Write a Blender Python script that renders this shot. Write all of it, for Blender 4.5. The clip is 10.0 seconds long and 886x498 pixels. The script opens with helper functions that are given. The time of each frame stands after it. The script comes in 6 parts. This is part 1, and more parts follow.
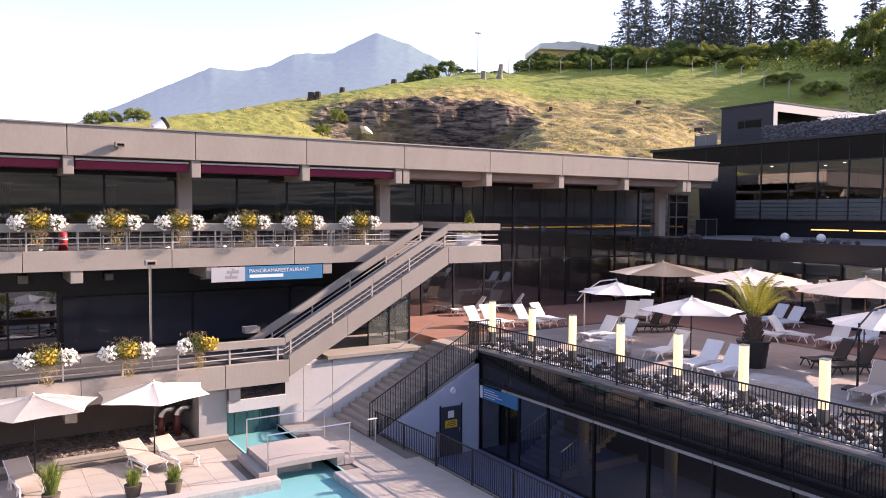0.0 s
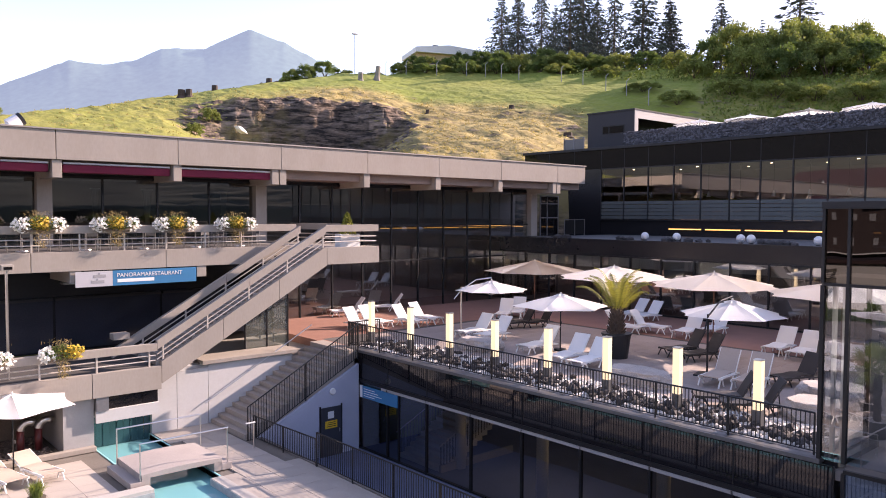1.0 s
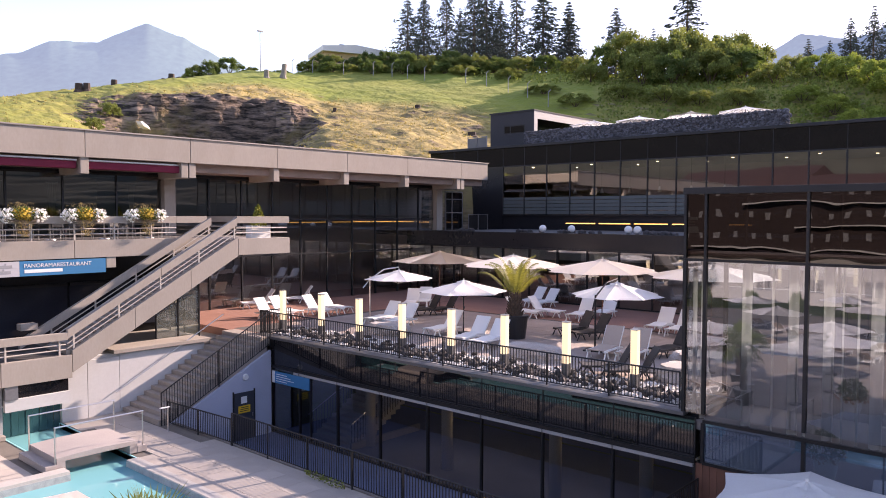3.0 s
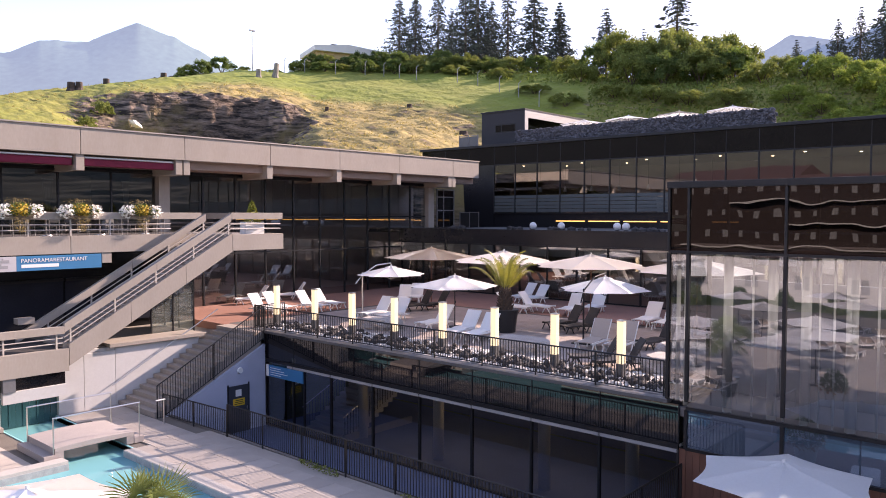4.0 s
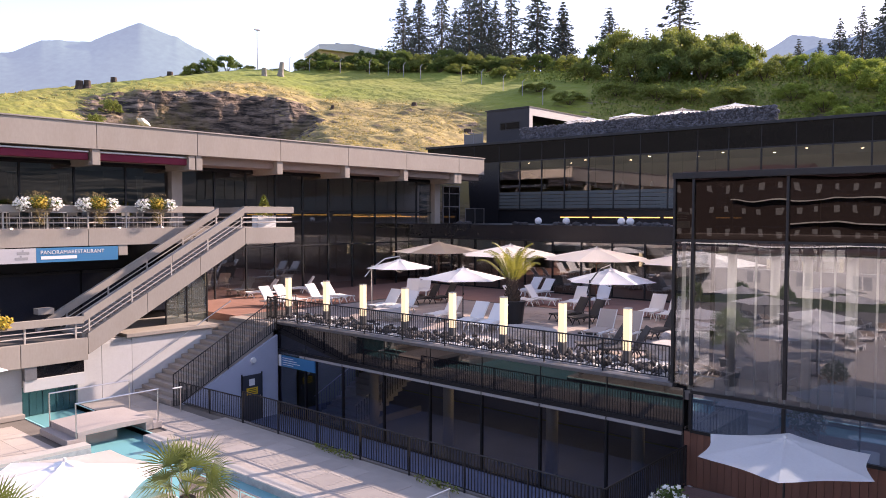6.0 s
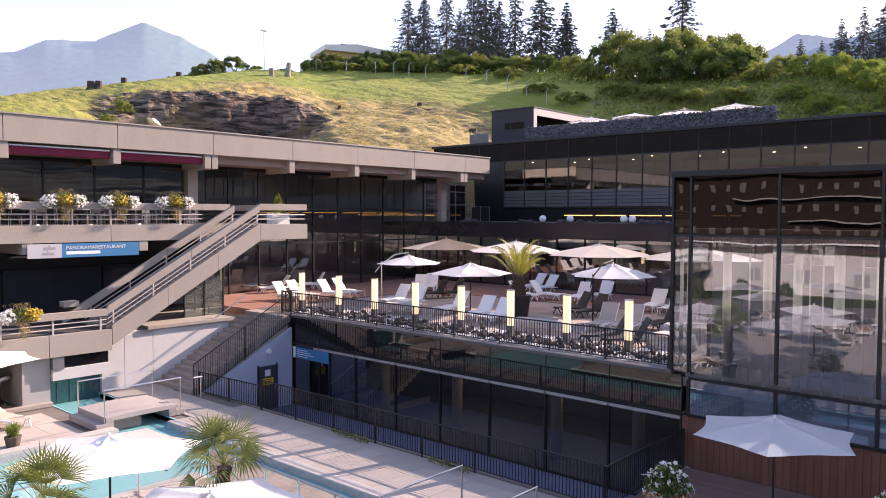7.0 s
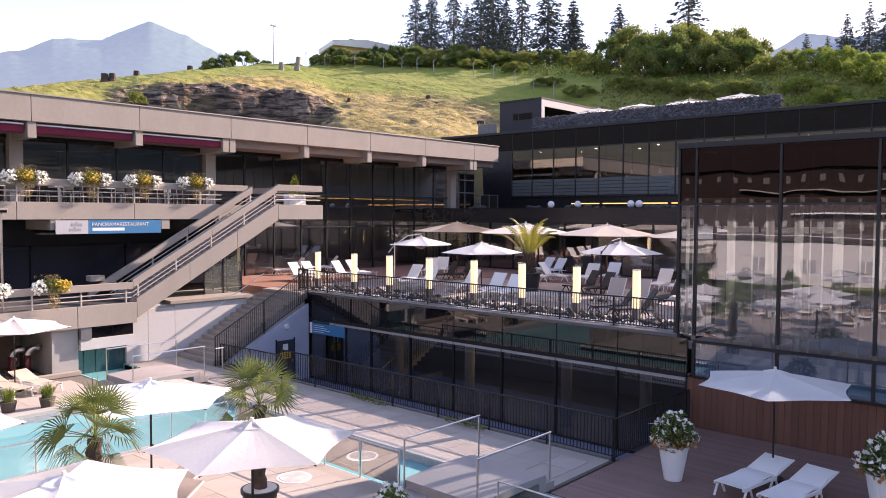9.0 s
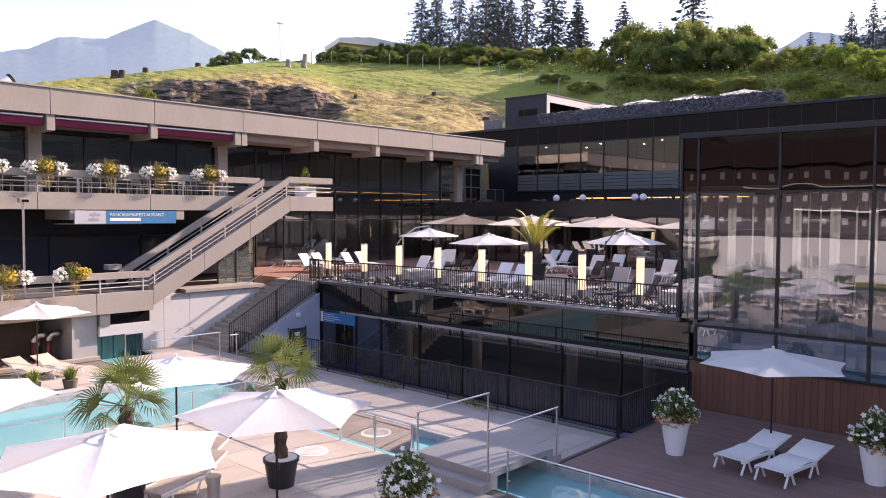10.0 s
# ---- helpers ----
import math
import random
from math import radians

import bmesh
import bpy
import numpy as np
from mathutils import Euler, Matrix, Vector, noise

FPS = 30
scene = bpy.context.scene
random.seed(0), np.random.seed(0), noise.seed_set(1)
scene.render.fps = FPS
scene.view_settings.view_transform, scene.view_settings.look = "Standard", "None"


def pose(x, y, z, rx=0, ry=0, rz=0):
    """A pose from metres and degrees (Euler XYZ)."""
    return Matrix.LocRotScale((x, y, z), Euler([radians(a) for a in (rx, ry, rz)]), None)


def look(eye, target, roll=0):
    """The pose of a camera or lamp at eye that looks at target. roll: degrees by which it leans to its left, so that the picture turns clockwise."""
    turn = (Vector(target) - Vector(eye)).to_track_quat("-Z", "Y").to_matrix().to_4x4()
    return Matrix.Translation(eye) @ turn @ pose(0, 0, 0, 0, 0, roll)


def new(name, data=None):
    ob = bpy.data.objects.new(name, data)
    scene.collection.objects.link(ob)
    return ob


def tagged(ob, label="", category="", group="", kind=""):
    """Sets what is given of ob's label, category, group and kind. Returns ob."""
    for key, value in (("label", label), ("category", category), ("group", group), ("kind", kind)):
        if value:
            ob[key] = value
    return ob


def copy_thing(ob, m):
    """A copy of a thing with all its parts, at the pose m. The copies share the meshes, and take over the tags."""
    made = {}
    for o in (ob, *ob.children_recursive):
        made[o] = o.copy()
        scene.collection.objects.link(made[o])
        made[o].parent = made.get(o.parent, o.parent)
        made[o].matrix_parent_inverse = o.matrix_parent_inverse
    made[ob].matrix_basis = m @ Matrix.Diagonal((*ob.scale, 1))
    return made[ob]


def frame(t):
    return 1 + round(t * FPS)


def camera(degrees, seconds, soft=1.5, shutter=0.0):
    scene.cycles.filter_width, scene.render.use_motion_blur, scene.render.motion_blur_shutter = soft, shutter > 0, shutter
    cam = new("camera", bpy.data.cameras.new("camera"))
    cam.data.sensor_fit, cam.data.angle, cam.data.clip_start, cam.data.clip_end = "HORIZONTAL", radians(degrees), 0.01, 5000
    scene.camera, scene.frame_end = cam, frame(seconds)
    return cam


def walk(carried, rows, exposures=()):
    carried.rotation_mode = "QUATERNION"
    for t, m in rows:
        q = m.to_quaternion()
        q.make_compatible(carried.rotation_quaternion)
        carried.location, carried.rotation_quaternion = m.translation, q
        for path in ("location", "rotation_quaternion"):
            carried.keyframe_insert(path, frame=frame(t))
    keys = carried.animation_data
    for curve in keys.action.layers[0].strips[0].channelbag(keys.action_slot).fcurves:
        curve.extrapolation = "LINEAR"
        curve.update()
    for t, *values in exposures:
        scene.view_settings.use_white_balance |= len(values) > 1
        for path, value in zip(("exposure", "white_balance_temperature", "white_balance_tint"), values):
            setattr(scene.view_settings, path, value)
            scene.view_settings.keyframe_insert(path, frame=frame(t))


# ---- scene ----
cam = camera(60.7, 10.0, soft=0.95)
METRES, EYE, TILT, LEAN, TURN = 8.0, 8.9, 0.0, 0.0, -32.0
ROWS = [
    (0.0, 0.0, 0.0, 0.0, 0.02, -2.74, -0.34),
    (0.5, 0.0039, -0.0327, 0.0014, -4.68, -2.66, -0.26),
    (1.0, 0.0005, -0.0568, -0.0011, -9.13, -2.6, -0.2),
    (1.5, -0.0071, -0.1014, -0.0044, -12.27, -2.57, -0.16),
    (2.0, -0.0217, -0.1614, -0.0092, -14.37, -2.55, -0.11),
    (2.5, -0.0352, -0.2268, -0.0324, -15.49, -2.53, -0.1),
    (3.0, -0.0461, -0.285, -0.0551, -16.11, -2.53, -0.1),
    (4.5, -0.073, -0.3738, -0.091, -16.81, -2.51, -0.1),
    (5.0, -0.0815, -0.38, -0.1058, -16.8, -2.52, -0.14),
    (5.5, -0.0993, -0.395, -0.1141, -16.72, -2.52, -0.12),
    (7.0, -0.2092, -0.5893, -0.1306, -16.35, -2.57, -0.13),
    (7.5, -0.2436, -0.6648, -0.1538, -16.32, -2.63, -0.15),
    (8.0, -0.2714, -0.6944, -0.1866, -16.28, -2.65, -0.17),
    (8.5, -0.2831, -0.7013, -0.2228, -16.16, -2.63, -0.22),
    (9.0, -0.2939, -0.7165, -0.2511, -15.97, -2.63, -0.25),
    (9.5, -0.3135, -0.7556, -0.2734, -15.78, -2.67, -0.29),
    (10.0, -0.348, -0.8152, -0.2971, -15.66, -2.74, -0.31),
]
walk(cam, [(t, pose(0, 0, EYE, TILT, LEAN, TURN) @ pose(METRES * x, METRES * y, METRES * z, 90 + pitch, roll, yaw)) for t, x, y, z, yaw, pitch, roll in ROWS],
     exposures=[(0.0, 1.10, 7550, 33), (10.0, 1.10, 7550, 33)])

# ---- world, sun, exposure ----
SUN_AZ, SUN_EL = -14.0, 25.0          # degrees: where the sun stands, from +x towards +y, and its height
world = bpy.data.worlds.new("world")
scene.world = world
world.use_nodes = True
wn, wl = world.node_tree.nodes, world.node_tree.links
sky = wn.new("ShaderNodeTexSky")
sky.sky_type, sky.sun_disc = "NISHITA", False
sky.sun_elevation, sky.sun_rotation = radians(SUN_EL), radians(90.0 - SUN_AZ)
sky.altitude, sky.air_density, sky.dust_density, sky.ozone_density = 1200.0, 1.0, 1.3, 1.0
wl.new(sky.outputs["Color"], wn["Background"].inputs["Color"])
wn["Background"].inputs["Strength"].default_value = 0.195
sun = new("sun", bpy.data.lights.new("sun", "SUN"))
sun.data.energy, sun.data.angle, sun.data.color = 5.0, radians(0.5), (1.0, 0.945, 0.845)
S_DIR = Vector((math.cos(radians(SUN_EL)) * math.cos(radians(SUN_AZ)), math.cos(radians(SUN_EL)) * math.sin(radians(SUN_AZ)), math.sin(radians(SUN_EL))))
sun.matrix_world = look(S_DIR * 200, (0, 0, 0))


# ---- materials ----
def mat(name, rgb, rough=0.7, metal=0.0, var=0.12, scale=3.0, bump=0.0, bscale=40.0, island=0.0, rnd=0.0, stretch=(1, 1, 1), spec=0.5, dirt=None, dirt_amt=0.0, dscale=0.6, bdist=0.02, haze=0.0):
    """A surface with variation at two scales, stains and fine relief."""
    m = bpy.data.materials.new(name)
    m.use_nodes = True
    n, l = m.node_tree.nodes, m.node_tree.links
    b = n["Principled BSDF"]
    b.inputs["Roughness"].default_value, b.inputs["Metallic"].default_value = rough, metal
    b.inputs["Specular IOR Level"].default_value = spec
    b.inputs["Emission Color"].default_value, b.inputs["Emission Strength"].default_value = (0.31, 0.42, 0.64, 1), haze   # blue glow painted in for the air light of far distance
    tc, mp = n.new("ShaderNodeTexCoord"), n.new("ShaderNodeMapping")
    mp.inputs["Scale"].default_value = stretch
    l.new(tc.outputs["Object"], mp.inputs["Vector"])
    big, fine = n.new("ShaderNodeTexNoise"), n.new("ShaderNodeTexNoise")
    big.inputs["Scale"].default_value, big.inputs["Detail"].default_value = scale * 0.3, 4.0
    fine.inputs["Scale"].default_value, fine.inputs["Detail"].default_value = scale * 6.0, 6.0
    for k in (big, fine):
        l.new(mp.outputs["Vector"], k.inputs["Vector"])
    add = n.new("ShaderNodeMath")
    add.operation = "ADD"
    l.new(big.outputs["Fac"], add.inputs[0])
    l.new(fine.outputs["Fac"], add.inputs[1])
    last = add.outputs[0]
    rng = n.new("ShaderNodeMapRange")
    rng.inputs["From Min"].default_value, rng.inputs["From Max"].default_value = 0.6, 1.4
    rng.inputs["To Min"].default_value, rng.inputs["To Max"].default_value = 1.0 - var, 1.0 + var
    l.new(last, rng.inputs["Value"])
    val = rng.outputs["Result"]
    for amount, node, out in ((island, "ShaderNodeNewGeometry", "Random Per Island"), (rnd, "ShaderNodeObjectInfo", "Random")):
        if amount:
            g, r2, mu = n.new(node), n.new("ShaderNodeMapRange"), n.new("ShaderNodeMath")
            r2.inputs["To Min"].default_value, r2.inputs["To Max"].default_value = 1.0 - amount, 1.0 + amount
            l.new(g.outputs[out], r2.inputs["Value"])
            mu.operation = "MULTIPLY"
            l.new(val, mu.inputs[0])
            l.new(r2.outputs["Result"], mu.inputs[1])
            val = mu.outputs[0]
    mix = n.new("ShaderNodeVectorMath")
    mix.operation = "SCALE"
    mix.inputs[0].default_value = rgb
    l.new(val, mix.inputs["Scale"])
    col = mix.outputs["Vector"]
    if dirt:
        d, ramp, mx = n.new("ShaderNodeTexNoise"), n.new("ShaderNodeMapRange"), n.new("ShaderNodeMix")
        d.inputs["Scale"].default_value, d.inputs["Detail"].default_value, d.inputs["Roughness"].default_value = dscale, 8.0, 0.65
        l.new(mp.outputs["Vector"], d.inputs["Vector"])
        ramp.inputs["From Min"].default_value, ramp.inputs["From Max"].default_value = 0.45, 0.7
        ramp.inputs["To Max"].default_value = dirt_amt
        l.new(d.outputs["Fac"], ramp.inputs["Value"])
        mx.data_type = "RGBA"
        l.new(ramp.outputs["Result"], mx.inputs["Factor"])
        l.new(col, mx.inputs["A"])
        mx.inputs["B"].default_value = (*dirt, 1.0)
        col = mx.outputs["Result"]
    l.new(col, b.inputs["Base Color"])
    if bump:
        t2, bp = n.new("ShaderNodeTexNoise"), n.new("ShaderNodeBump")
        t2.inputs["Scale"].default_value, t2.inputs["Detail"].default_value = bscale, 6.0
        l.new(mp.outputs["Vector"], t2.inputs["Vector"])
        l.new(t2.outputs["Fac"], bp.inputs["Height"])
        bp.inputs["Strength"].default_value, bp.inputs["Distance"].default_value = bump, bdist
        l.new(bp.outputs["Normal"], b.inputs["Normal"])
    return m


def glass(name, tint=(0.9, 0.95, 0.95), rough=0.0, dark=0.0, wave=0.0, gloss=0.6, ior=1.75, body=None, thick=0.5, wscale=0.45, cool=0.0):
    """Thin glazing: mirror by Fresnel over a see-through tinted sheet."""
    m = bpy.data.materials.new(name)
    m.use_nodes = True
    n, l = m.node_tree.nodes, m.node_tree.links
    n.remove(n["Principled BSDF"])
    tr, gl, mx, fr = n.new("ShaderNodeBsdfTransparent"), n.new("ShaderNodeBsdfGlossy"), n.new("ShaderNodeMixShader"), n.new("ShaderNodeFresnel")
    tr.inputs["Color"].default_value = (*[c * (1 - dark) for c in tint], 1)
    gl.inputs["Color"].default_value = (gloss * (1 - cool), gloss * (1 - cool * 0.7), gloss, 1)
    gl.inputs["Roughness"].default_value = rough
    fr.inputs["IOR"].default_value = ior
    if wave:
        tc, tx, bp = n.new("ShaderNodeTexCoord"), n.new("ShaderNodeTexNoise"), n.new("ShaderNodeBump")
        tx.inputs["Scale"].default_value, tx.inputs["Detail"].default_value = wscale, 1.0
        l.new(tc.outputs["Object"], tx.inputs["Vector"])
        l.new(tx.outputs["Fac"], bp.inputs["Height"])
        bp.inputs["Strength"].default_value, bp.inputs["Distance"].default_value = wave, 0.1
        l.new(bp.outputs["Normal"], gl.inputs["Normal"])
    l.new(fr.outputs["Fac"], mx.inputs["Fac"])
    under = tr.outputs["BSDF"]
    if body:
        df, m2 = n.new("ShaderNodeBsdfDiffuse"), n.new("ShaderNodeMixShader")
        df.inputs["Color"].default_value, m2.inputs["Fac"].default_value = (*body, 1), thick
        l.new(under, m2.inputs[1])
        l.new(df.outputs["BSDF"], m2.inputs[2])
        under = m2.outputs["Shader"]
    l.new(under, mx.inputs[1])
    l.new(gl.outputs["BSDF"], mx.inputs[2])
    l.new(mx.outputs["Shader"], n["Material Output"].inputs["Surface"])
    return m


def glow(name, rgb, strength):
    m = bpy.data.materials.new(name)
    m.use_nodes = True
    b = m.node_tree.nodes["Principled BSDF"]
    b.inputs["Base Color"].default_value = (*[c * 0.55 for c in rgb], 1)
    b.inputs["Emission Color"].default_value = (*rgb, 1)
    b.inputs["Emission Strength"].default_value = strength
    return m


CONCRETE = mat("concrete", (0.34, 0.298, 0.258), 0.85, var=0.10, scale=2.5, bump=0.15, bscale=60, dirt=(0.30, 0.25, 0.20), dirt_amt=0.35, dscale=0.8, stretch=(1, 1, 0.35))
PLASTER = mat("plaster", (0.55, 0.54, 0.53), 0.9, var=0.06, scale=2, bump=0.1, dirt=(0.38, 0.36, 0.33), dirt_amt=0.3)
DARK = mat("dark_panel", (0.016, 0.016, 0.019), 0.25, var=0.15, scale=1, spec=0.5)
DARKMETAL = mat("dark_metal", (0.03, 0.03, 0.032), 0.45, metal=0.6, var=0.15)
STEEL = mat("steel", (0.62, 0.60, 0.58), 0.28, metal=1.0, var=0.08)
PAVER = mat("paver", (0.41, 0.362, 0.318), 0.8, var=0.10, scale=5, bump=0.2, rnd=0.08, dirt=(0.3, 0.27, 0.24), dirt_amt=0.4)
TERRACE = mat("terrace_slab", (0.36, 0.295, 0.265), 0.8, var=0.12, scale=4, bump=0.2, rnd=0.08)
REDDECK = mat("red_deck", (0.30, 0.145, 0.105), 0.75, var=0.15, scale=4, bump=0.2)
WOOD = mat("wood_slat", (0.16, 0.065, 0.04), 0.6, var=0.22, scale=4, bump=0.2, rnd=0.12, stretch=(6, 6, 0.5))
DECKWOOD = mat("deck_board", (0.22, 0.13, 0.11), 0.7, var=0.15, scale=4, bump=0.2, rnd=0.12)
WHITE = mat("white_plastic", (0.87, 0.86, 0.84), 0.45, var=0.03)
CANVAS = mat("canvas", (0.95, 0.94, 0.92), 0.9, var=0.04, scale=3, bump=0.1, bscale=15)
CREAM = mat("cream_canvas", (0.92, 0.85, 0.76), 0.9, var=0.05, scale=3, bump=0.1, bscale=15)
GRASS = mat("grass", (0.195, 0.235, 0.027), 0.95, var=0.28, scale=0.6, bump=0.7, bscale=0.8, bdist=0.5, dirt=(0.27, 0.235, 0.055), dirt_amt=0.5, dscale=0.09)
LEAF = mat("leaf", (0.085, 0.13, 0.035), 0.7, var=0.3, scale=1, island=0.45)
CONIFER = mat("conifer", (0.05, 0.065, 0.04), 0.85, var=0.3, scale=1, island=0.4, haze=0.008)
BARK = mat("bark", (0.11, 0.075, 0.05), 0.9, var=0.3, scale=4, bump=0.5)
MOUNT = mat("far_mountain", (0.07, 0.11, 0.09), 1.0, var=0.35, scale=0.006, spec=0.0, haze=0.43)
CLEAR = glass("clear_glass", (0.92, 0.96, 0.95), wave=0.02)
BANDGLASS = glass("band_glass", (0.035, 0.03, 0.03), wave=0.03, gloss=0.6, ior=1.85, wscale=0.9)
PAVGLASS = glass("pavilion_glass", (0.56, 0.62, 0.66), wave=0.05, gloss=0.86, ior=2.7, wscale=0.5, cool=0.14)
TINT = glass("tinted_glass", (0.66, 0.71, 0.73), wave=0.03, gloss=1.0, ior=2.7)
HALLGLASS = glass("hall_glass", (0.46, 0.53, 0.62), wave=0.03, gloss=1.0, ior=2.5, cool=0.1)
LOWGLASS = glass("sill_glass", (0.50, 0.58, 0.64), wave=0.04, gloss=1.0, ior=2.5, wscale=0.5, cool=0.2, body=(0.17, 0.23, 0.30), thick=0.4)
SCREENGLASS = glass("screen_glass", (0.72, 0.80, 0.78), wave=0.04, gloss=1.0, ior=2.2, body=(0.42, 0.46, 0.40), thick=0.22)
BANDMIRROR = mat("mirror_panel", (0.010, 0.009, 0.011), 0.03, var=0.05, spec=0.75)
BLACKGLASS = mat("black_glass", (0.010, 0.009, 0.010), 0.04, var=0.05, spec=0.35)
def let_through(m, rgb, amount):
    """Light shines through thin cloth and leaves."""
    cn, cl = m.node_tree.nodes, m.node_tree.links
    tl, cm = cn.new("ShaderNodeBsdfTranslucent"), cn.new("ShaderNodeMixShader")
    tl.inputs["Color"].default_value = (*rgb, 1)
    cm.inputs["Fac"].default_value = amount
    cl.new(cn["Principled BSDF"].outputs["BSDF"], cm.inputs[1])
    cl.new(tl.outputs["BSDF"], cm.inputs[2])
    cl.new(cm.outputs["Shader"], cn["Material Output"].inputs["Surface"])


let_through(CANVAS, (0.96, 0.93, 0.89), 0.08)
let_through(CREAM, (0.85, 0.77, 0.66), 0.15)
let_through(WHITE, (0.85, 0.84, 0.82), 0.10)
AWNING = mat("awning", (0.19, 0.013, 0.04), 0.8, var=0.12)


# ---- building helpers ----
def box(bm, x0, y0, z0, x1, y1, z1, bevel=0.0):
    g = bmesh.ops.create_cube(bm, size=1.0)["verts"]
    for v in g:
        v.co = Vector(((x0 + x1) / 2 + v.co.x * (x1 - x0), (y0 + y1) / 2 + v.co.y * (y1 - y0), (z0 + z1) / 2 + v.co.z * (z1 - z0)))
    if bevel:
        es = {e for v in g for e in v.link_edges}
        bmesh.ops.bevel(bm, geom=list(es), offset=bevel, segments=2, affect="EDGES", profile=0.6)
    return bm


def bx(x0, y0, z0, x1, y1, z1, bevel=0.0):
    return box(bmesh.new(), x0, y0, z0, x1, y1, z1, bevel)


def tube(bm, a, b, r0, r1=None, seg=8):
    """A round bar from a to b."""
    a, b = Vector(a), Vector(b)
    r1 = r0 if r1 is None else r1
    q = (b - a).to_track_quat("Z", "Y")
    g = bmesh.ops.create_cone(bm, cap_ends=True, segments=seg, radius1=r0, radius2=r1, depth=(b - a).length)["verts"]
    bmesh.ops.transform(bm, matrix=Matrix.Translation((a + b) / 2) @ q.to_matrix().to_4x4(), verts=g)
    return bm


def mesh_of(name, bm, material, smooth=False):
    me = bpy.data.meshes.new(name)
    bm.to_mesh(me)
    bm.free()
    me.materials.append(material)
    if smooth:
        for p in me.polygons:
            p.use_smooth = True
    return me


def part(name, bm, material, parent=None, label="", smooth=False):
    ob = new(name, mesh_of(name, bm, material, smooth))
    ob.parent = parent
    return tagged(ob, label)


def thing(name, label, category, group="", kind="", at=None):
    ob = new(name)
    ob.empty_display_size = 0.2
    if at:
        ob.location = at
    return tagged(ob, label, category, group, kind)


def slab(name, bm, material, label, category="", smooth=False):
    return tagged(part(name, bm, material, None, label, smooth), category=category, kind="structure")



def prism(bm, poly, axis, a, b):
    """A flat outline drawn out between a and b along an axis; the outline holds the other two axes in order."""
    def at(p, d):
        return {"x": (d, p[0], p[1]), "y": (p[0], d, p[1]), "z": (p[0], p[1], d)}[axis]
    lo, hi = [bm.verts.new(at(p, a)) for p in poly], [bm.verts.new(at(p, b)) for p in poly]
    bm.faces.new(lo)
    bm.faces.new(hi[::-1])
    for k in range(len(poly)):
        bm.faces.new((lo[k], hi[k], hi[k - 1], lo[k - 1]))
    bmesh.ops.recalc_face_normals(bm, faces=bm.faces)
    return bm


def clone(ob, parent, loc, rot=None, scale=None):
    """Another object on the same mesh."""
    o = new(ob.name.split(".")[0], ob.data)
    o.parent, o.location = parent, loc
    if rot:
        o.rotation_euler = rot
    if scale:
        o.scale = scale
    return o


def repeat(name, bm, material, parent, places, smooth=False):
    """One mesh, an object of its own at each place."""
    first = part(name, bm, material, parent, smooth=smooth)
    first.location = places[0]
    for p in places[1:]:
        clone(first, parent, p)
    return first


rng = np.random.default_rng(7)


def leaf_mesh(name, centres, size, material, up=0.0, long=1.6, wide=0.5, axes=None, smooth=False):
    """Many small folded leaves, each a mesh island of two triangles, in one mesh."""
    c = np.asarray(centres, float)
    n = len(c)
    u = rng.normal(size=(n, 3)) if axes is None else np.asarray(axes, float) + rng.normal(size=(n, 3)) * 0.15
    u[:, 2] += up
    u /= np.linalg.norm(u, axis=1)[:, None] + 1e-9
    w = np.cross(u, rng.normal(size=(n, 3)))
    w /= np.linalg.norm(w, axis=1)[:, None] + 1e-9
    s = size * rng.uniform(0.6, 1.35, n)[:, None]
    v = np.stack([c - u * s * long / 2, c + w * s * wide, c + u * s * long / 2, c - w * s * wide], 1).reshape(-1, 3)
    me = bpy.data.meshes.new(name)
    k = np.arange(n) * 4
    me.from_pydata(v.tolist(), [], np.stack([k, k + 1, k + 2, k + 3], 1).tolist())
    me.materials.append(material)
    return me


def leafy(name, me, parent, label=""):
    ob = new(name, me)
    ob.parent = parent
    return tagged(ob, label, kind="stuff" if name.endswith(("s", "bloom", "growth", "clump")) else "")


# ---- more materials ----
TILEBLUE = mat("pool_tile", (0.30, 0.66, 0.68), 0.35, var=0.06, scale=8)
MOSAIC = mat("mosaic", (0.34, 0.36, 0.36), 0.4, var=0.35, scale=14)
WATER = glass("water", (0.62, 0.93, 0.93), wave=0.10, gloss=0.9, ior=1.33, body=(0.26, 0.70, 0.74), thick=0.62, wscale=2.5)
BLUE = mat("sign_blue", (0.018, 0.18, 0.36), 0.5, var=0.05)
SIGNWHITE = mat("sign_white", (0.78, 0.78, 0.76), 0.5, var=0.03)
GREY = mat("grey_print", (0.30, 0.30, 0.31), 0.6)
YELLOWS = mat("sign_yellow", (0.75, 0.45, 0.03), 0.5, var=0.05)
LAMP = glow("lamp_tube", (1.0, 0.86, 0.55), 0.46)
LED = glow("led_strip", (1.0, 0.55, 0.16), 1.2)
GLOBE = mat("white_globe", (0.75, 0.75, 0.76), 0.35, var=0.03)
BASEGREY = mat("lamp_base", (0.14, 0.14, 0.14), 0.5, metal=0.4)
LAVA = mat("lava_stone", (0.055, 0.05, 0.05), 0.9, var=0.4, scale=6, bump=0.6, island=0.5)
PEBBLE = mat("white_pebble", (0.62, 0.59, 0.55), 0.8, var=0.15, scale=8, island=0.3)
BOULDER = mat("boulder", (0.40, 0.36, 0.33), 0.9, var=0.35, scale=4, bump=0.8, bscale=12)
GABION = mat("gabion", (0.12, 0.12, 0.135), 0.9, var=0.4, scale=5, bump=0.5, island=0.55)
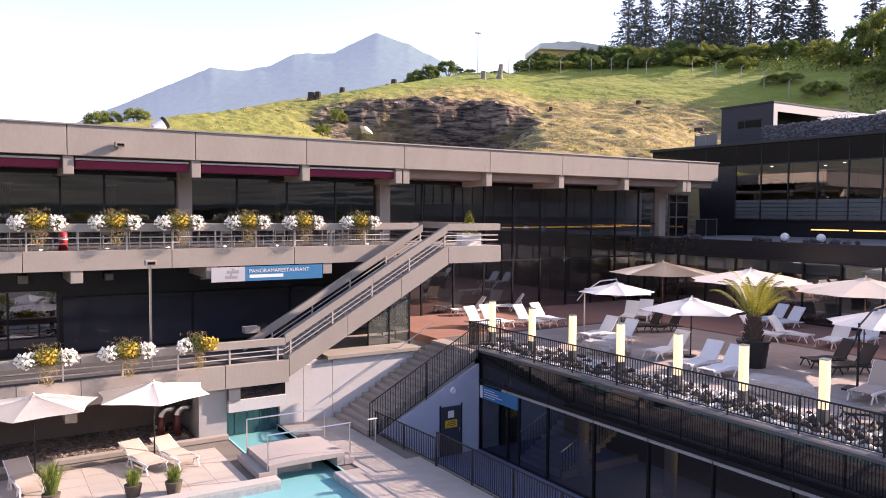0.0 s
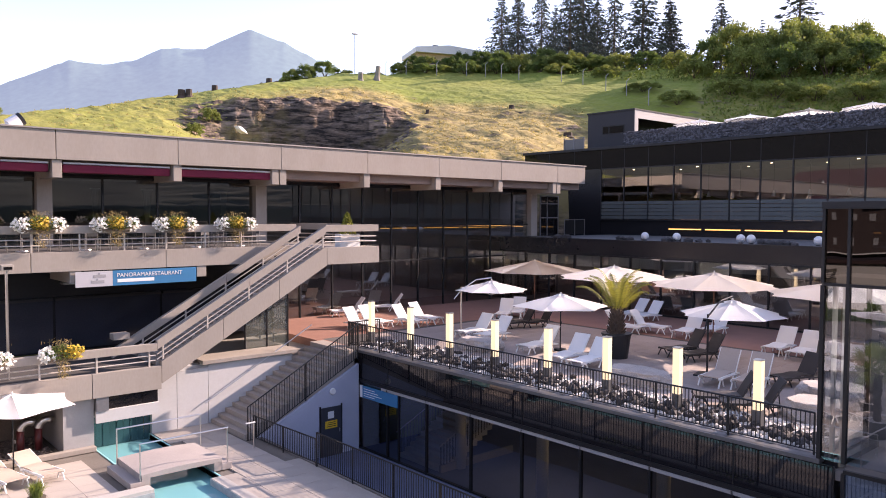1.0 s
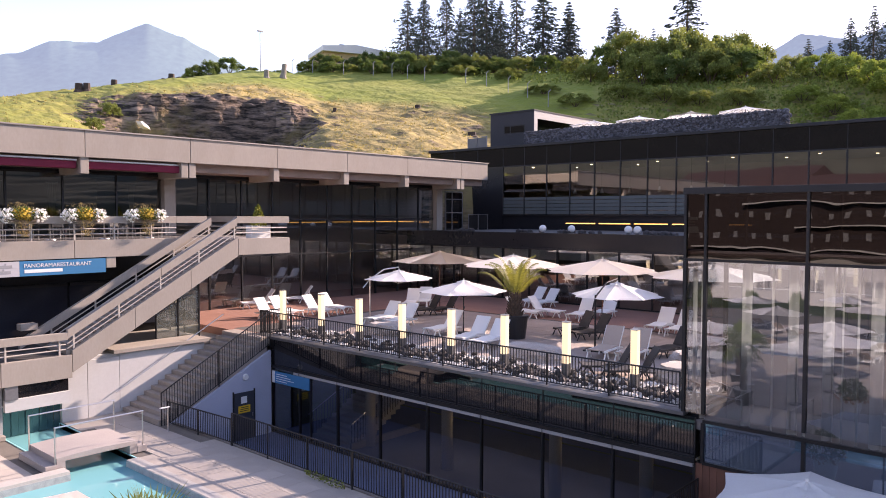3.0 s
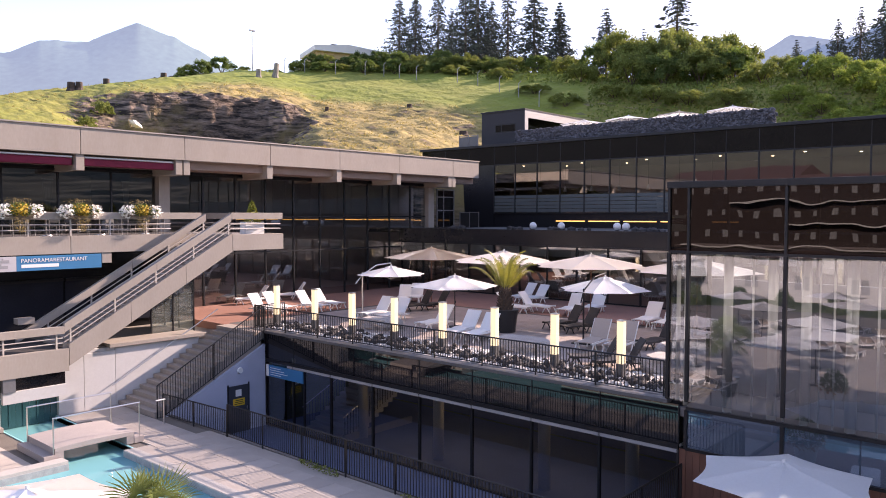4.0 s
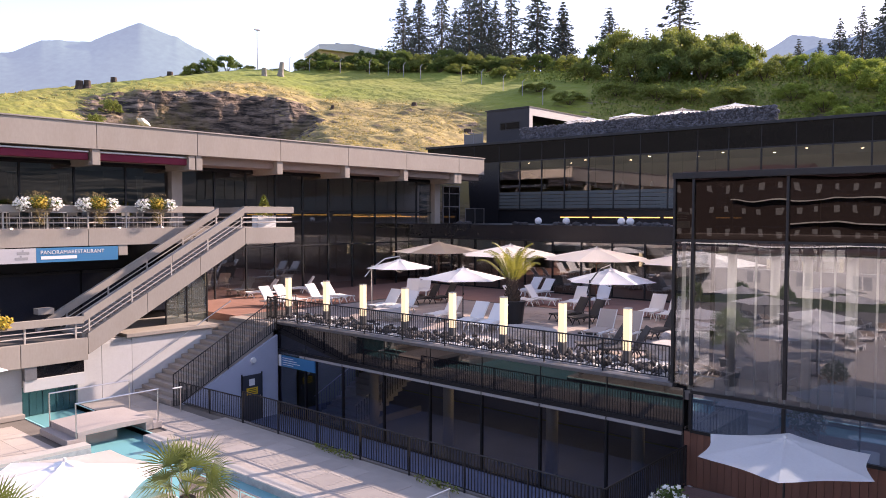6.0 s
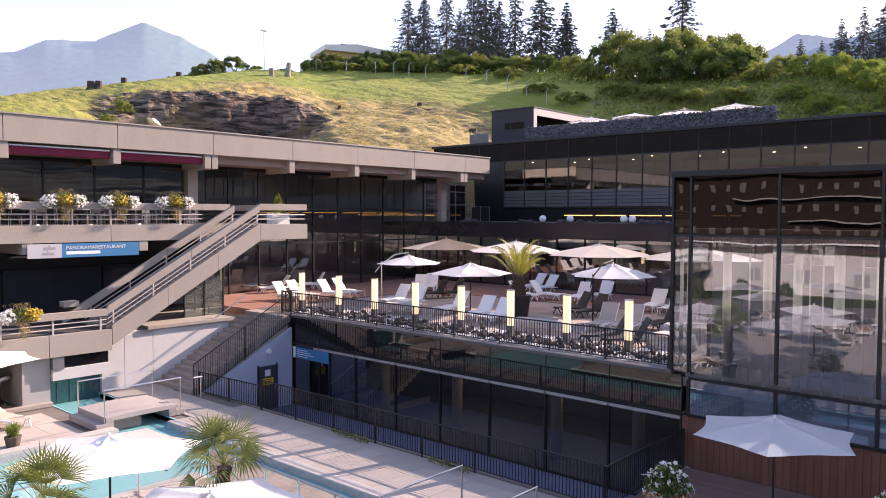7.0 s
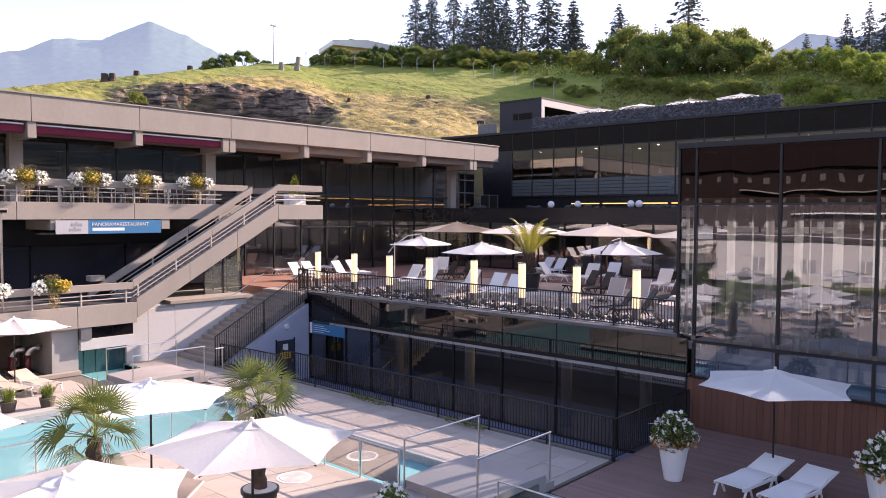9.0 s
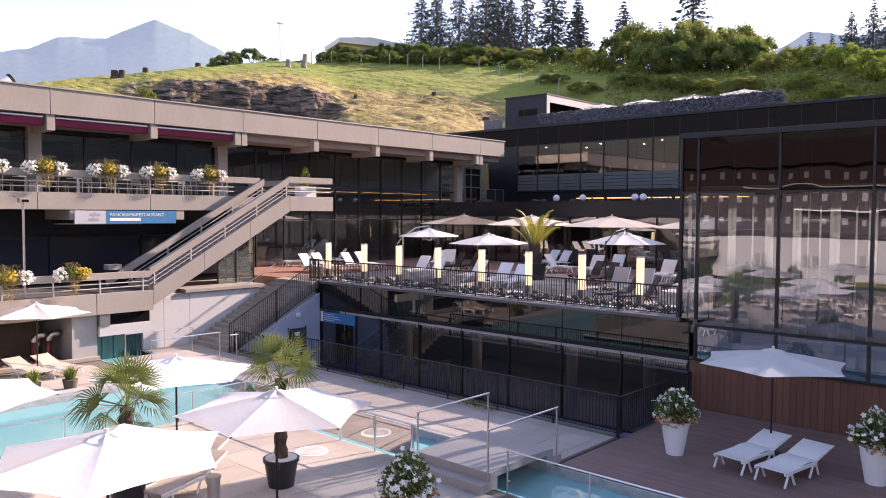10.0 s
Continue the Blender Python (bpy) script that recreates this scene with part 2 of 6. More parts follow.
BLACKPLASTIC = mat("black_plastic", (0.02, 0.02, 0.022), 0.45, var=0.1)
DARKWEAVE = mat("dark_weave", (0.035, 0.028, 0.025), 0.6, var=0.2, scale=20)
BEIGE = mat("beige_sling", (0.46, 0.37, 0.31), 0.8, var=0.05)
PALMGREEN = mat("palm_leaf", (0.105, 0.14, 0.035), 0.5, var=0.2, island=0.35)
PALMDATE = mat("date_palm_leaf", (0.17, 0.175, 0.04), 0.55, var=0.2, island=0.35)
PALMTRUNK = mat("palm_trunk", (0.085, 0.055, 0.038), 0.95, var=0.4, scale=10, bump=1.0)
FLOWERWHITE = mat("white_petal", (0.86, 0.83, 0.75), 0.7, island=0.08)
FLOWERYELLOW = mat("yellow_petal", (0.56, 0.37, 0.035), 0.7, island=0.2)
FLOWERRED = mat("rust_petal", (0.42, 0.20, 0.06), 0.7, island=0.2)
STRAW = mat("dry_stem", (0.34, 0.25, 0.10), 0.9, island=0.3)
CURTAIN = mat("curtain", (0.62, 0.62, 0.60), 0.95, var=0.06)
INSIDE = mat("interior_wall", (0.22, 0.20, 0.19), 0.9, var=0.1)
INSIDELIGHT = mat("interior_plaster", (0.48, 0.40, 0.375), 0.9, var=0.08)
CEILING = mat("interior_ceiling", (0.55, 0.54, 0.52), 0.9, var=0.05)
REDPAINT = mat("red_paint", (0.45, 0.03, 0.03), 0.4, var=0.08)
BURGUNDY = mat("burgundy_pipe", (0.12, 0.02, 0.02), 0.4, var=0.1)
BLUEGREY = mat("stair_side_wall", (0.42, 0.45, 0.55), 0.9, var=0.05, dirt=(0.3, 0.32, 0.38), dirt_amt=0.3)
WARMWALL = mat("house_wall", (0.50, 0.36, 0.20), 0.9, var=0.06)
STUMP = mat("stump", (0.07, 0.05, 0.04), 0.95, var=0.3, bump=0.5)
HERB = mat("herb", (0.13, 0.175, 0.035), 0.75, var=0.25, island=0.4)
SHRUB = mat("shrub_leaf", (0.15, 0.19, 0.045), 0.75, var=0.25, island=0.55)
PINKWALL = mat("town_wall", (0.33, 0.22, 0.20), 0.9, var=0.08)
GREYWALL = mat("hotel_wall", (0.06, 0.042, 0.04), 0.9, var=0.1)
REDROOF = mat("town_roof", (0.045, 0.022, 0.022), 0.8, var=0.12)

FOREST = mat("forest_floor", (0.05, 0.055, 0.04), 0.95, var=0.5, scale=0.3, bump=1.0, bscale=1.0)

let_through(LEAF, (0.16, 0.24, 0.04), 0.4)
let_through(SHRUB, (0.36, 0.40, 0.08), 0.3)
let_through(HERB, (0.30, 0.36, 0.06), 0.3)
let_through(PALMGREEN, (0.24, 0.28, 0.05), 0.2)
let_through(PALMDATE, (0.40, 0.38, 0.06), 0.3)
let_through(CURTAIN, (0.6, 0.6, 0.58), 0.3)

# grass that gives way to layered rock on steep ground
gn, gl_ = GRASS.node_tree.nodes, GRASS.node_tree.links
gb = gn["Principled BSDF"]
geo, sep, steep = gn.new("ShaderNodeNewGeometry"), gn.new("ShaderNodeSeparateXYZ"), gn.new("ShaderNodeMapRange")
gl_.new(geo.outputs["True Normal"], sep.inputs["Vector"])
steep.inputs["From Min"].default_value, steep.inputs["From Max"].default_value = 0.72, 0.86
gl_.new(sep.outputs["Z"], steep.inputs["Value"])
tc, mp, strata, gmix = gn.new("ShaderNodeTexCoord"), gn.new("ShaderNodeMapping"), gn.new("ShaderNodeTexNoise"), gn.new("ShaderNodeMix")
mp.inputs["Scale"].default_value = (0.45, 0.45, 2.6)
gl_.new(tc.outputs["Object"], mp.inputs["Vector"])
gl_.new(mp.outputs["Vector"], strata.inputs["Vector"])
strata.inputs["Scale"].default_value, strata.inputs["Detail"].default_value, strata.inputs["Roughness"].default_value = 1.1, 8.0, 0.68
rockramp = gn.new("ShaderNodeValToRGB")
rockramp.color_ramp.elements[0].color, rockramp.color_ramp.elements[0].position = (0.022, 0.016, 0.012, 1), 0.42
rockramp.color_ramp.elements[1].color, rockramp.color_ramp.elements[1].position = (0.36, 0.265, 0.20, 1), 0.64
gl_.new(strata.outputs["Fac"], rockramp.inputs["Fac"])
gmix.data_type = "RGBA"
grass_colour = gb.inputs["Base Color"].links[0].from_socket
rk, inv = gn.new("ShaderNodeAttribute"), gn.new("ShaderNodeMath")
rk.attribute_name, inv.operation = "rock", "SUBTRACT"
inv.use_clamp = True
gl_.new(steep.outputs["Result"], inv.inputs[0])
gl_.new(rk.outputs["Fac"], inv.inputs[1])
gl_.new(inv.outputs[0], gmix.inputs["Factor"])
stain, stain_r, rock_mix = gn.new("ShaderNodeTexNoise"), gn.new("ShaderNodeMapRange"), gn.new("ShaderNodeMix")
stain.inputs["Scale"].default_value, stain.inputs["Detail"].default_value, stain.inputs["Roughness"].default_value = 0.16, 6.0, 0.65
gl_.new(tc.outputs["Object"], stain.inputs["Vector"])
stain_r.inputs["From Min"].default_value, stain_r.inputs["From Max"].default_value = 0.50, 0.66
gl_.new(stain.outputs["Fac"], stain_r.inputs["Value"])
rock_mix.data_type = "RGBA"
gl_.new(stain_r.outputs["Result"], rock_mix.inputs["Factor"])
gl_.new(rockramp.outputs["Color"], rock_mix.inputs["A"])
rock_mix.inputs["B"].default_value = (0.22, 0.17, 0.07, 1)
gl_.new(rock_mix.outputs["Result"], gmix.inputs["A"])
dry_at, dry_n, dry_r, dry_mix = gn.new("ShaderNodeAttribute"), gn.new("ShaderNodeTexNoise"), gn.new("ShaderNodeValToRGB"), gn.new("ShaderNodeMix")
dry_at.attribute_name = "dry"
dry_n.inputs["Scale"].default_value, dry_n.inputs["Detail"].default_value, dry_n.inputs["Roughness"].default_value = 0.55, 9.0, 0.7
gl_.new(tc.outputs["Object"], dry_n.inputs["Vector"])
dry_r.color_ramp.elements[0].color, dry_r.color_ramp.elements[0].position = (0.15, 0.12, 0.035, 1), 0.36
dry_r.color_ramp.elements[1].color, dry_r.color_ramp.elements[1].position = (0.43, 0.325, 0.115, 1), 0.60
gl_.new(dry_n.outputs["Fac"], dry_r.inputs["Fac"])
dry_mix.data_type = "RGBA"
gl_.new(dry_at.outputs["Fac"], dry_mix.inputs["Factor"])
gl_.new(grass_colour, dry_mix.inputs["A"])
gl_.new(dry_r.outputs["Color"], dry_mix.inputs["B"])
gl_.new(dry_mix.outputs["Result"], gmix.inputs["B"])
gl_.new(gmix.outputs["Result"], gb.inputs["Base Color"])
ledge, ledge_h = gn.new("ShaderNodeBump"), gn.new("ShaderNodeMath")
ledge_h.operation = "MULTIPLY"
gl_.new(strata.outputs["Fac"], ledge_h.inputs[0])
gl_.new(rk.outputs["Fac"], ledge_h.inputs[1])
gl_.new(ledge_h.outputs[0], ledge.inputs["Height"])
ledge.inputs["Strength"].default_value, ledge.inputs["Distance"].default_value = 1.0, 1.2
gl_.new(gb.inputs["Normal"].links[0].from_socket, ledge.inputs["Normal"])
gl_.new(ledge.outputs["Normal"], gb.inputs["Normal"])


# ---- land, hill and mountains ----
RIDGE = [(-180, 0.34), (-130, 0.34), (-60, 0.2), (-20, 0.17), (10.8, 0.175), (20, 0.169), (32, 0.185), (41, 0.207), (53, 0.197), (60, 0.178), (71.5, 0.141), (78, 0.1215), (90, 0.09), (115, 0.10), (140, 0.33), (180, 0.34)]


def smooth01(a, b, v):
    t = min(1.0, max(0.0, (v - a) / (b - a)))
    return t * t * (3 - 2 * t)


def dryness(az, d, x, y):
    """How far the grass has dried out: the lower slope round the outcrop."""
    w = 7.0 * noise.noise((x * 0.06, y * 0.06, 21.0)) + 2.5 * noise.noise((x * 0.25, y * 0.25, 22.0))
    edge = float(np.interp(az, (36, 46, 55, 62, 80), (88, 96, 101, 97, 92)))
    return (1 - smooth01(edge - 5, edge + 4, d + w)) * (1 - 0.7 * smooth01(58, 66, az))


def hill(x, y):
    """Height of the hillside over the pool deck."""
    d, az = math.hypot(x, y), math.degrees(math.atan2(y, x))
    tan = float(np.interp(az, [p[0] for p in RIDGE], [p[1] for p in RIDGE]))
    z = 0.345 * d - 10.1 - 27.0 * smooth01(96, 118, abs(az)) - 3.0 * (1 - smooth01(34, 44, az)) * (1 - smooth01(80, 100, d))
    if d < 65.9:
        return -1.95
    m = smooth01(50.5, 54.5, az) * (1 - smooth01(63.5, 69.5, az))
    if m > 0:
        wob = 1.9 * noise.noise((az * 0.28, 3.1, 0.0)) + 0.35 * noise.noise((az * 1.3, 7.7, 0.0))
        wob *= smooth01(76.0, 83.0, d) * (1 - smooth01(89.5, 96.0, d))
        zc = float(np.interp(d + wob, (60, 84.5, 86.0, 88.0, 118), (12.5, 15.4, 18.6, 21.7, 30.6)))
        if 84 < d + wob < 89:
            lay = zc + 0.5 * noise.noise((x * 0.15, y * 0.15, 9.0))
            step = 0.62 + 0.3 * noise.noise((x * 0.05, y * 0.05, 2.0))
            k, fr = divmod(lay, step)
            zc += (step * (k + smooth01(0.55, 1.0, fr / step)) - lay) * 0.9
            zc += 0.8 * noise.noise((x * 0.2, y * 0.2, 3.0)) + 0.55 * noise.noise((x * 0.7, y * 0.7, zc * 0.9)) + 0.3 * noise.noise((x * 1.6, y * 1.6, zc * 1.8))
        z = z * (1 - m) + zc * m
    top = 8.4 + tan * d
    if z > top:
        dr = 18.5 / max(0.05, 0.345 - tan)
        z = top - 0.10 * max(0.0, d - dr)
    dry = dryness(az, d, x, y)
    z += dry * (0.30 * noise.noise((x * 0.45, y * 0.45, 11.0)) + 0.20 * noise.noise((x * 0.9, y * 0.9, 12.0)))
    z += 0.35 * noise.noise((x * 0.12, y * 0.12, 0.0)) + 0.18 * noise.noise((x * 0.5, y * 0.5, 1.0)) + 0.14 * noise.noise((x * 1.3, y * 1.3, 2.0))
    return max(-1.9, z)


def terrain():
    ds = [65.5, 66] + list(np.arange(68, 82, 0.5)) + list(np.arange(82, 91, 0.16)) + list(np.arange(91, 104, 0.5)) + list(np.arange(104, 145, 1.2)) + [150, 160, 175, 200, 240, 300]
    az_fine = np.concatenate([np.arange(-2, 50, 0.5), np.arange(50, 75, 0.22), np.arange(75, 94, 0.5)])
    azs = list(az_fine) + list(np.arange(94, 357.9, 3.0))
    verts, faces, n = [], [], len(azs)
    for d in ds:
        for a in azs:
            x, y = d * math.cos(math.radians(a)), d * math.sin(math.radians(a))
            aw = (a + 180) % 360 - 180
            verts.append((x, y, hill(d * math.cos(math.radians(aw)), d * math.sin(math.radians(aw)))))
    for i in range(len(ds) - 1):
        for j in range(n):
            k = (j + 1) % n
            faces.append((i * n + j, (i + 1) * n + j, (i + 1) * n + k, i * n + k))
    me = bpy.data.meshes.new("hillside")
    me.from_pydata(verts, [], faces)
    me.materials.append(GRASS)
    me.materials.append(FOREST)
    rock, dry = me.attributes.new("rock", "FLOAT", "POINT"), me.attributes.new("dry", "FLOAT", "POINT")
    for k, (x, y, z) in enumerate(verts):
        d, az = math.hypot(x, y), math.degrees(math.atan2(y, x))
        dry.data[k].value = dryness(az, d, x, y) if 30 < az < 95 else 0.3
        if 50 < az < 75 and d < 92:
            wob = 1.9 * noise.noise((az * 0.28, 3.1, 0.0)) + 0.35 * noise.noise((az * 1.3, 7.7, 0.0))
            ragged = 1.9 * noise.noise((x * 0.35, y * 0.35, 6.0)) + 0.9 * noise.noise((x * 1.1, y * 1.1, 8.0))
            rock.data[k].value = smooth01(52.2, 54.0, az + ragged * 2.5) * (1 - smooth01(61.8, 65.2, az + ragged * 4.0)) * smooth01(82.5, 84.0, d + wob + ragged * 0.6) * (1 - smooth01(88.2, 89.2, d + wob + ragged * 0.5))
    for p in me.polygons:
        p.use_smooth = True
        a = math.degrees(math.atan2(p.center.y, p.center.x))
        p.material_index = int(a > 100 or a < -15)
    return tagged(new("hillside", me), "grassy hillside with a layered rock outcrop and dry patches", "hillside", kind="structure")


def ridge_line(name, dist, profile, material, label, rough, foot):
    """A far mountain chain: a slope that rises to an uneven crest."""
    azs = np.arange(profile[0][0], profile[-1][0], 0.15)
    es = np.interp(azs, [p[0] for p in profile], [p[1] for p in profile])
    low = np.convolve(np.pad(es, 30, 'edge'), np.ones(61) / 61, 'valid')
    es = es + np.array([0.0012 * noise.fractal((a * 0.9, dist, 0.0), 0.8, 2.1, 4) for a in azs])
    verts, faces, rows = [], [], 36
    for k in range(rows):
        f = k / (rows - 1)
        for a, e in zip(azs, low + (es - low) * f ** 5):
            wob = noise.fractal((a * 0.45 + f * 1.6, f * 5.0, dist * 0.01), 0.9, 2.1, 4)
            d = dist * (0.72 + 0.28 * f) + dist * 0.001 * wob * (1 - f)
            z = 8 + dist * (foot + (e - 0.003 - foot) * f ** 0.85) + dist * rough * wob * f
            verts.append((d * math.cos(math.radians(a)), d * math.sin(math.radians(a)), z))
    n = len(azs)
    for k in range(rows - 1):
        for j in range(n - 1):
            faces.append((k * n + j, k * n + j + 1, (k + 1) * n + j + 1, (k + 1) * n + j))
    me = bpy.data.meshes.new(name)
    me.from_pydata(verts, [], faces)
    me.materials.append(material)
    for p in me.polygons:
        p.use_smooth = True
    return tagged(new(name, me), label, "mountain", kind="structure")


slab("ground", bx(-2500, -2500, -2.6, 2500, 2500, -2.0), GRASS, "valley ground of grass round the baths", "ground")
terrain()
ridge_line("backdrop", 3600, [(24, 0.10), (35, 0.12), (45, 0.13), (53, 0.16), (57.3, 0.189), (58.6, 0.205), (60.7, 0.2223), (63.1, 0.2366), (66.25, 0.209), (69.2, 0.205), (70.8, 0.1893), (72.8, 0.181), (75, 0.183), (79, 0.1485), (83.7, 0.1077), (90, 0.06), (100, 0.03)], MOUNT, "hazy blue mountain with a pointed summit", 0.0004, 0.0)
ridge_line("backdrop_far", 4200, [(2, 0.2), (10, 0.2), (15, 0.212), (16.8, 0.219), (19, 0.1985), (22.4, 0.178), (27, 0.15), (33, 0.1)], MOUNT, "far mountain paled by painted haze behind the wooded slope", 0.003, 0.0)
ridge_line("backdrop_near", 1500, [(-40, 0.3), (0, 0.26), (6, 0.245), (10.8, 0.2237), (14, 0.207), (17.5, 0.19), (20, 0.18), (24, 0.15), (30, 0.1)], mat("wooded_mountain", (0.12, 0.19, 0.24), 1.0, var=0.3, scale=0.03, spec=0.0, haze=0.22), "wooded mountain slope with blue-green painted haze", 0.006, 0.0)


# ---- pool deck ----
POOLS = [(-12.0, 17.6, 10.4, 23.6), (8.15, -9.0, 10.4, 17.6), (8.5, 23.6, 10.75, 33.0)]   # x0, y0, x1, y1


def dry(x0, y0, x1, y1):
    return not any(x0 < p[2] - 0.02 and x1 > p[0] + 0.02 and y0 < p[3] - 0.02 and y1 > p[1] + 0.02 for p in POOLS)


def base_deck():
    bm = bmesh.new()
    for b in ((-30, -25, 8.15, 17.6), (-30, 23.6, 8.5, 34), (-30, 17.6, -12, 23.6), (10.4, 6.9, 13.9, 23.6), (10.75, 23.6, 13.9, 30.2), (10.4, -25, 18.8, 6.75)):
        box(bm, b[0], b[1], -1.9, b[2], b[3], -0.045)
    return slab("pavement", bm, mat("joint", (0.16, 0.14, 0.12), 0.95, var=0.2), "square pale paving slabs with dark joints round the pools", "paving")


pavement = base_deck()

# pool shells and water
shell = bmesh.new()
for x0, y0, x1, y1 in POOLS:
    box(shell, x0 - 0.0, y0, -1.55, x1, y1, -1.35)
box(shell, -12, 22.4, -1.35, 8.5, 23.58, -0.62)
box(shell, -12, 17.62, -1.35, 8.1, 18.3, -0.75)
slab("pool_floor", shell, TILEBLUE, "turquoise tiled floor of the pools", "pool")
walls = bmesh.new()
box(walls, -12, 23.6, -1.5, 8.5, 23.66, -0.02)
box(walls, 10.75, 23.6, -1.5, 10.81, 33, -0.02)
box(walls, 8.44, 23.66, -1.5, 8.5, 33, -0.02)
box(walls, 10.4, -9, -1.5, 10.46, 23.6, -0.02)
box(walls, 8.09, -9, -1.5, 8.15, 17.54, -0.02)
box(walls, -12, 17.54, -1.5, 8.15, 17.6, -0.02)
slab("pool_wall", walls, TILEBLUE, "turquoise tiled sides of the pools", "pool")
edge = bmesh.new()
box(edge, 10.37, -9, -0.30, 10.4, 23.6, 0.0)
box(edge, -12, 23.57, -0.30, 8.5, 23.6, 0.0)
slab("pool_edge", edge, MOSAIC, "grey mosaic band above the water line", "pool")
wat = bmesh.new()
for x0, y0, x1, y1 in POOLS:
    vs = [wat.verts.new(p) for p in ((x0, y0, -0.22), (x1, y0, -0.22), (x1, y1, -0.22), (x0, y1, -0.22))]
    wat.faces.new(vs)
slab("water", wat, WATER, "clear turquoise pool water with small ripples", "water")
coping = bmesh.new()
box(coping, -12, 17.22, -0.04, 8.1, 17.6, 0.03, 0.01)
box(coping, -12, 23.6, -0.04, 8.5, 24.1, 0.10, 0.01)
box(coping, 10.4, 9.4, -0.04, 10.8, 23.6, 0.012, 0.004)
slab("pool_coping", coping, mat("coping", (0.42, 0.40, 0.37), 0.7, var=0.12, bump=0.15), "smooth grey stone rim of the pool", "pool rim")


# ---- wooden sun deck and its wall ----
repeat("board", bx(-0.068, -7.0, -0.045, 0.068, 6.74, 0.0), DECKWOOD, slab("wood_deck", bx(10.47, -12, -0.12, 18.6, 6.745, -0.05), DARK, "reddish brown wooden deck boards", "deck"), [(10.55 + 0.144 * k, 0, 0) for k in range(56)])
wood_wall = slab("wall_wood", bx(18.76, -20, -0.1, 18.95, 6.95, 1.6), DARK, "wall clad in upright red-brown boards", "wall")
repeat("board", bx(18.70, -0.098, -0.05, 18.76, 0.098, 1.58), WOOD, wood_wall, [(0, 6.82 - 0.205 * k, 0) for k in range(74)])


# ---- glazing ----
def glazing(parent, axis, plane, cuts, z0, z1, material, frame_mat, rails=(), w=0.05, depth=0.12):
    """Panes between posts, along x at a y-plane or along y at an x-plane."""
    for a, b in zip(cuts, cuts[1:]):
        bm = bmesh.new()
        q = [(a, z0), (b, z0), (b, z1), (a, z1)]
        vs = [bm.verts.new((plane, p, z) if axis == "y" else (p, plane, z)) for p, z in q]
        f = bm.faces.new(vs)
        f.normal_update()
        if (f.normal.x if axis == "y" else f.normal.y) > 0:
            f.normal_flip()
        part("pane", bm, material, parent)
    places = [((plane, c, 0) if axis == "y" else (c, plane, 0)) for c in cuts]
    bm = bx(-depth / 2, -w / 2, z0, depth / 2, w / 2, z1) if axis == "y" else bx(-w / 2, -depth / 2, z0, w / 2, depth / 2, z1)
    repeat("mullion", bm, frame_mat, parent, places)
    for z in rails:
        lo, hi = min(cuts), max(cuts)
        bm = bx(plane - 0.05, lo, z - w / 2, plane + 0.05, hi, z + w / 2) if axis == "y" else bx(lo, plane - 0.05, z - w / 2, hi, plane + 0.05, z + w / 2)
        part("transom", bm, frame_mat, parent)


def steps(a, b, n):
    return [a + (b - a) * k / n for k in range(n + 1)]


# sunken court in front of the terrace hall
slab("court_floor", bx(13.9, 6.75, -1.7, 26, 26.8, -1.4), mat("court", (0.13, 0.16, 0.25), 0.7, var=0.15), "dark blue-grey floor of the sunken court", "floor")
slab("court_curb", bx(13.78, 6.75, -1.6, 13.92, 26.7, 0.04), mat("kerb", (0.17, 0.155, 0.145), 0.9, var=0.25, bump=0.3), "low dark kerb under the fence", "kerb")
slab("wall_court", bx(13.92, 6.62, -1.6, 18.7, 6.76, -0.02), PLASTER, "side wall of the sunken court", "wall")

# hall under the terrace: slab, glazing, room
hall = slab("wall_hall", bx(18.74, 6.95, 1.68, 18.9, 27.9, 2.72), DARK, "black glazed front of the terrace hall", "wall")
slab("terrace_slab", bx(18.9, 6.95, 1.68, 38.6, 37.6, 2.90), DARK, "terrace slab over the hall", "slab")
slab("terrace_coping", bx(18.6, 7.25, 2.86, 19.05, 27.95, 2.97, 0.01), mat("coping_metal", (0.13, 0.13, 0.135), 0.45, metal=0.5, var=0.1), "grey metal coping along the terrace edge", "coping")
slab("terrace_return", bx(18.6, 27.8, -1.4, 18.9, 27.95, 2.72), DARK, "end of the black hall front", "wall")
HALL = steps(6.95, 27.35, 8)
glazing(hall, "y", 18.72, HALL, 1.70, 2.85, BANDMIRROR, DARKMETAL, w=0.03, depth=0.03)
glazing(hall, "y", 18.72, HALL, -1.4, 1.55, HALLGLASS, DARKMETAL, rails=(-1.35,), w=0.07)
part("ceiling_edge", bx(18.66, 6.95, 1.45, 18.70, 25.2, 1.55), mat("pale_profile", (0.34, 0.32, 0.31), 0.6, var=0.1), hall, "pale strip standing in for the lit ceiling edge")
part("transom", bx(18.68, 6.95, 1.555, 18.76, 27.35, 1.695), DARKMETAL, hall)
part("mullion", bx(18.67, 24.0, -1.4, 18.75, 24.07, 1.45), DARKMETAL, hall)
hstair = slab("hall_stair", bx(19.25, 22.0, -1.4, 23.4, 22.12, -1.1), GREY, "pale stair inside the hall with dark bar railings", "stair")
for k in range(14):
    part("step", bx(19.3 + 0.29 * k, 22.12, -1.4 if k < 3 else -1.75 + 0.172 * k, 19.62 + 0.29 * k, 24.75, -1.4 + 0.172 * (k + 1), 0.006), PLASTER, hstair)
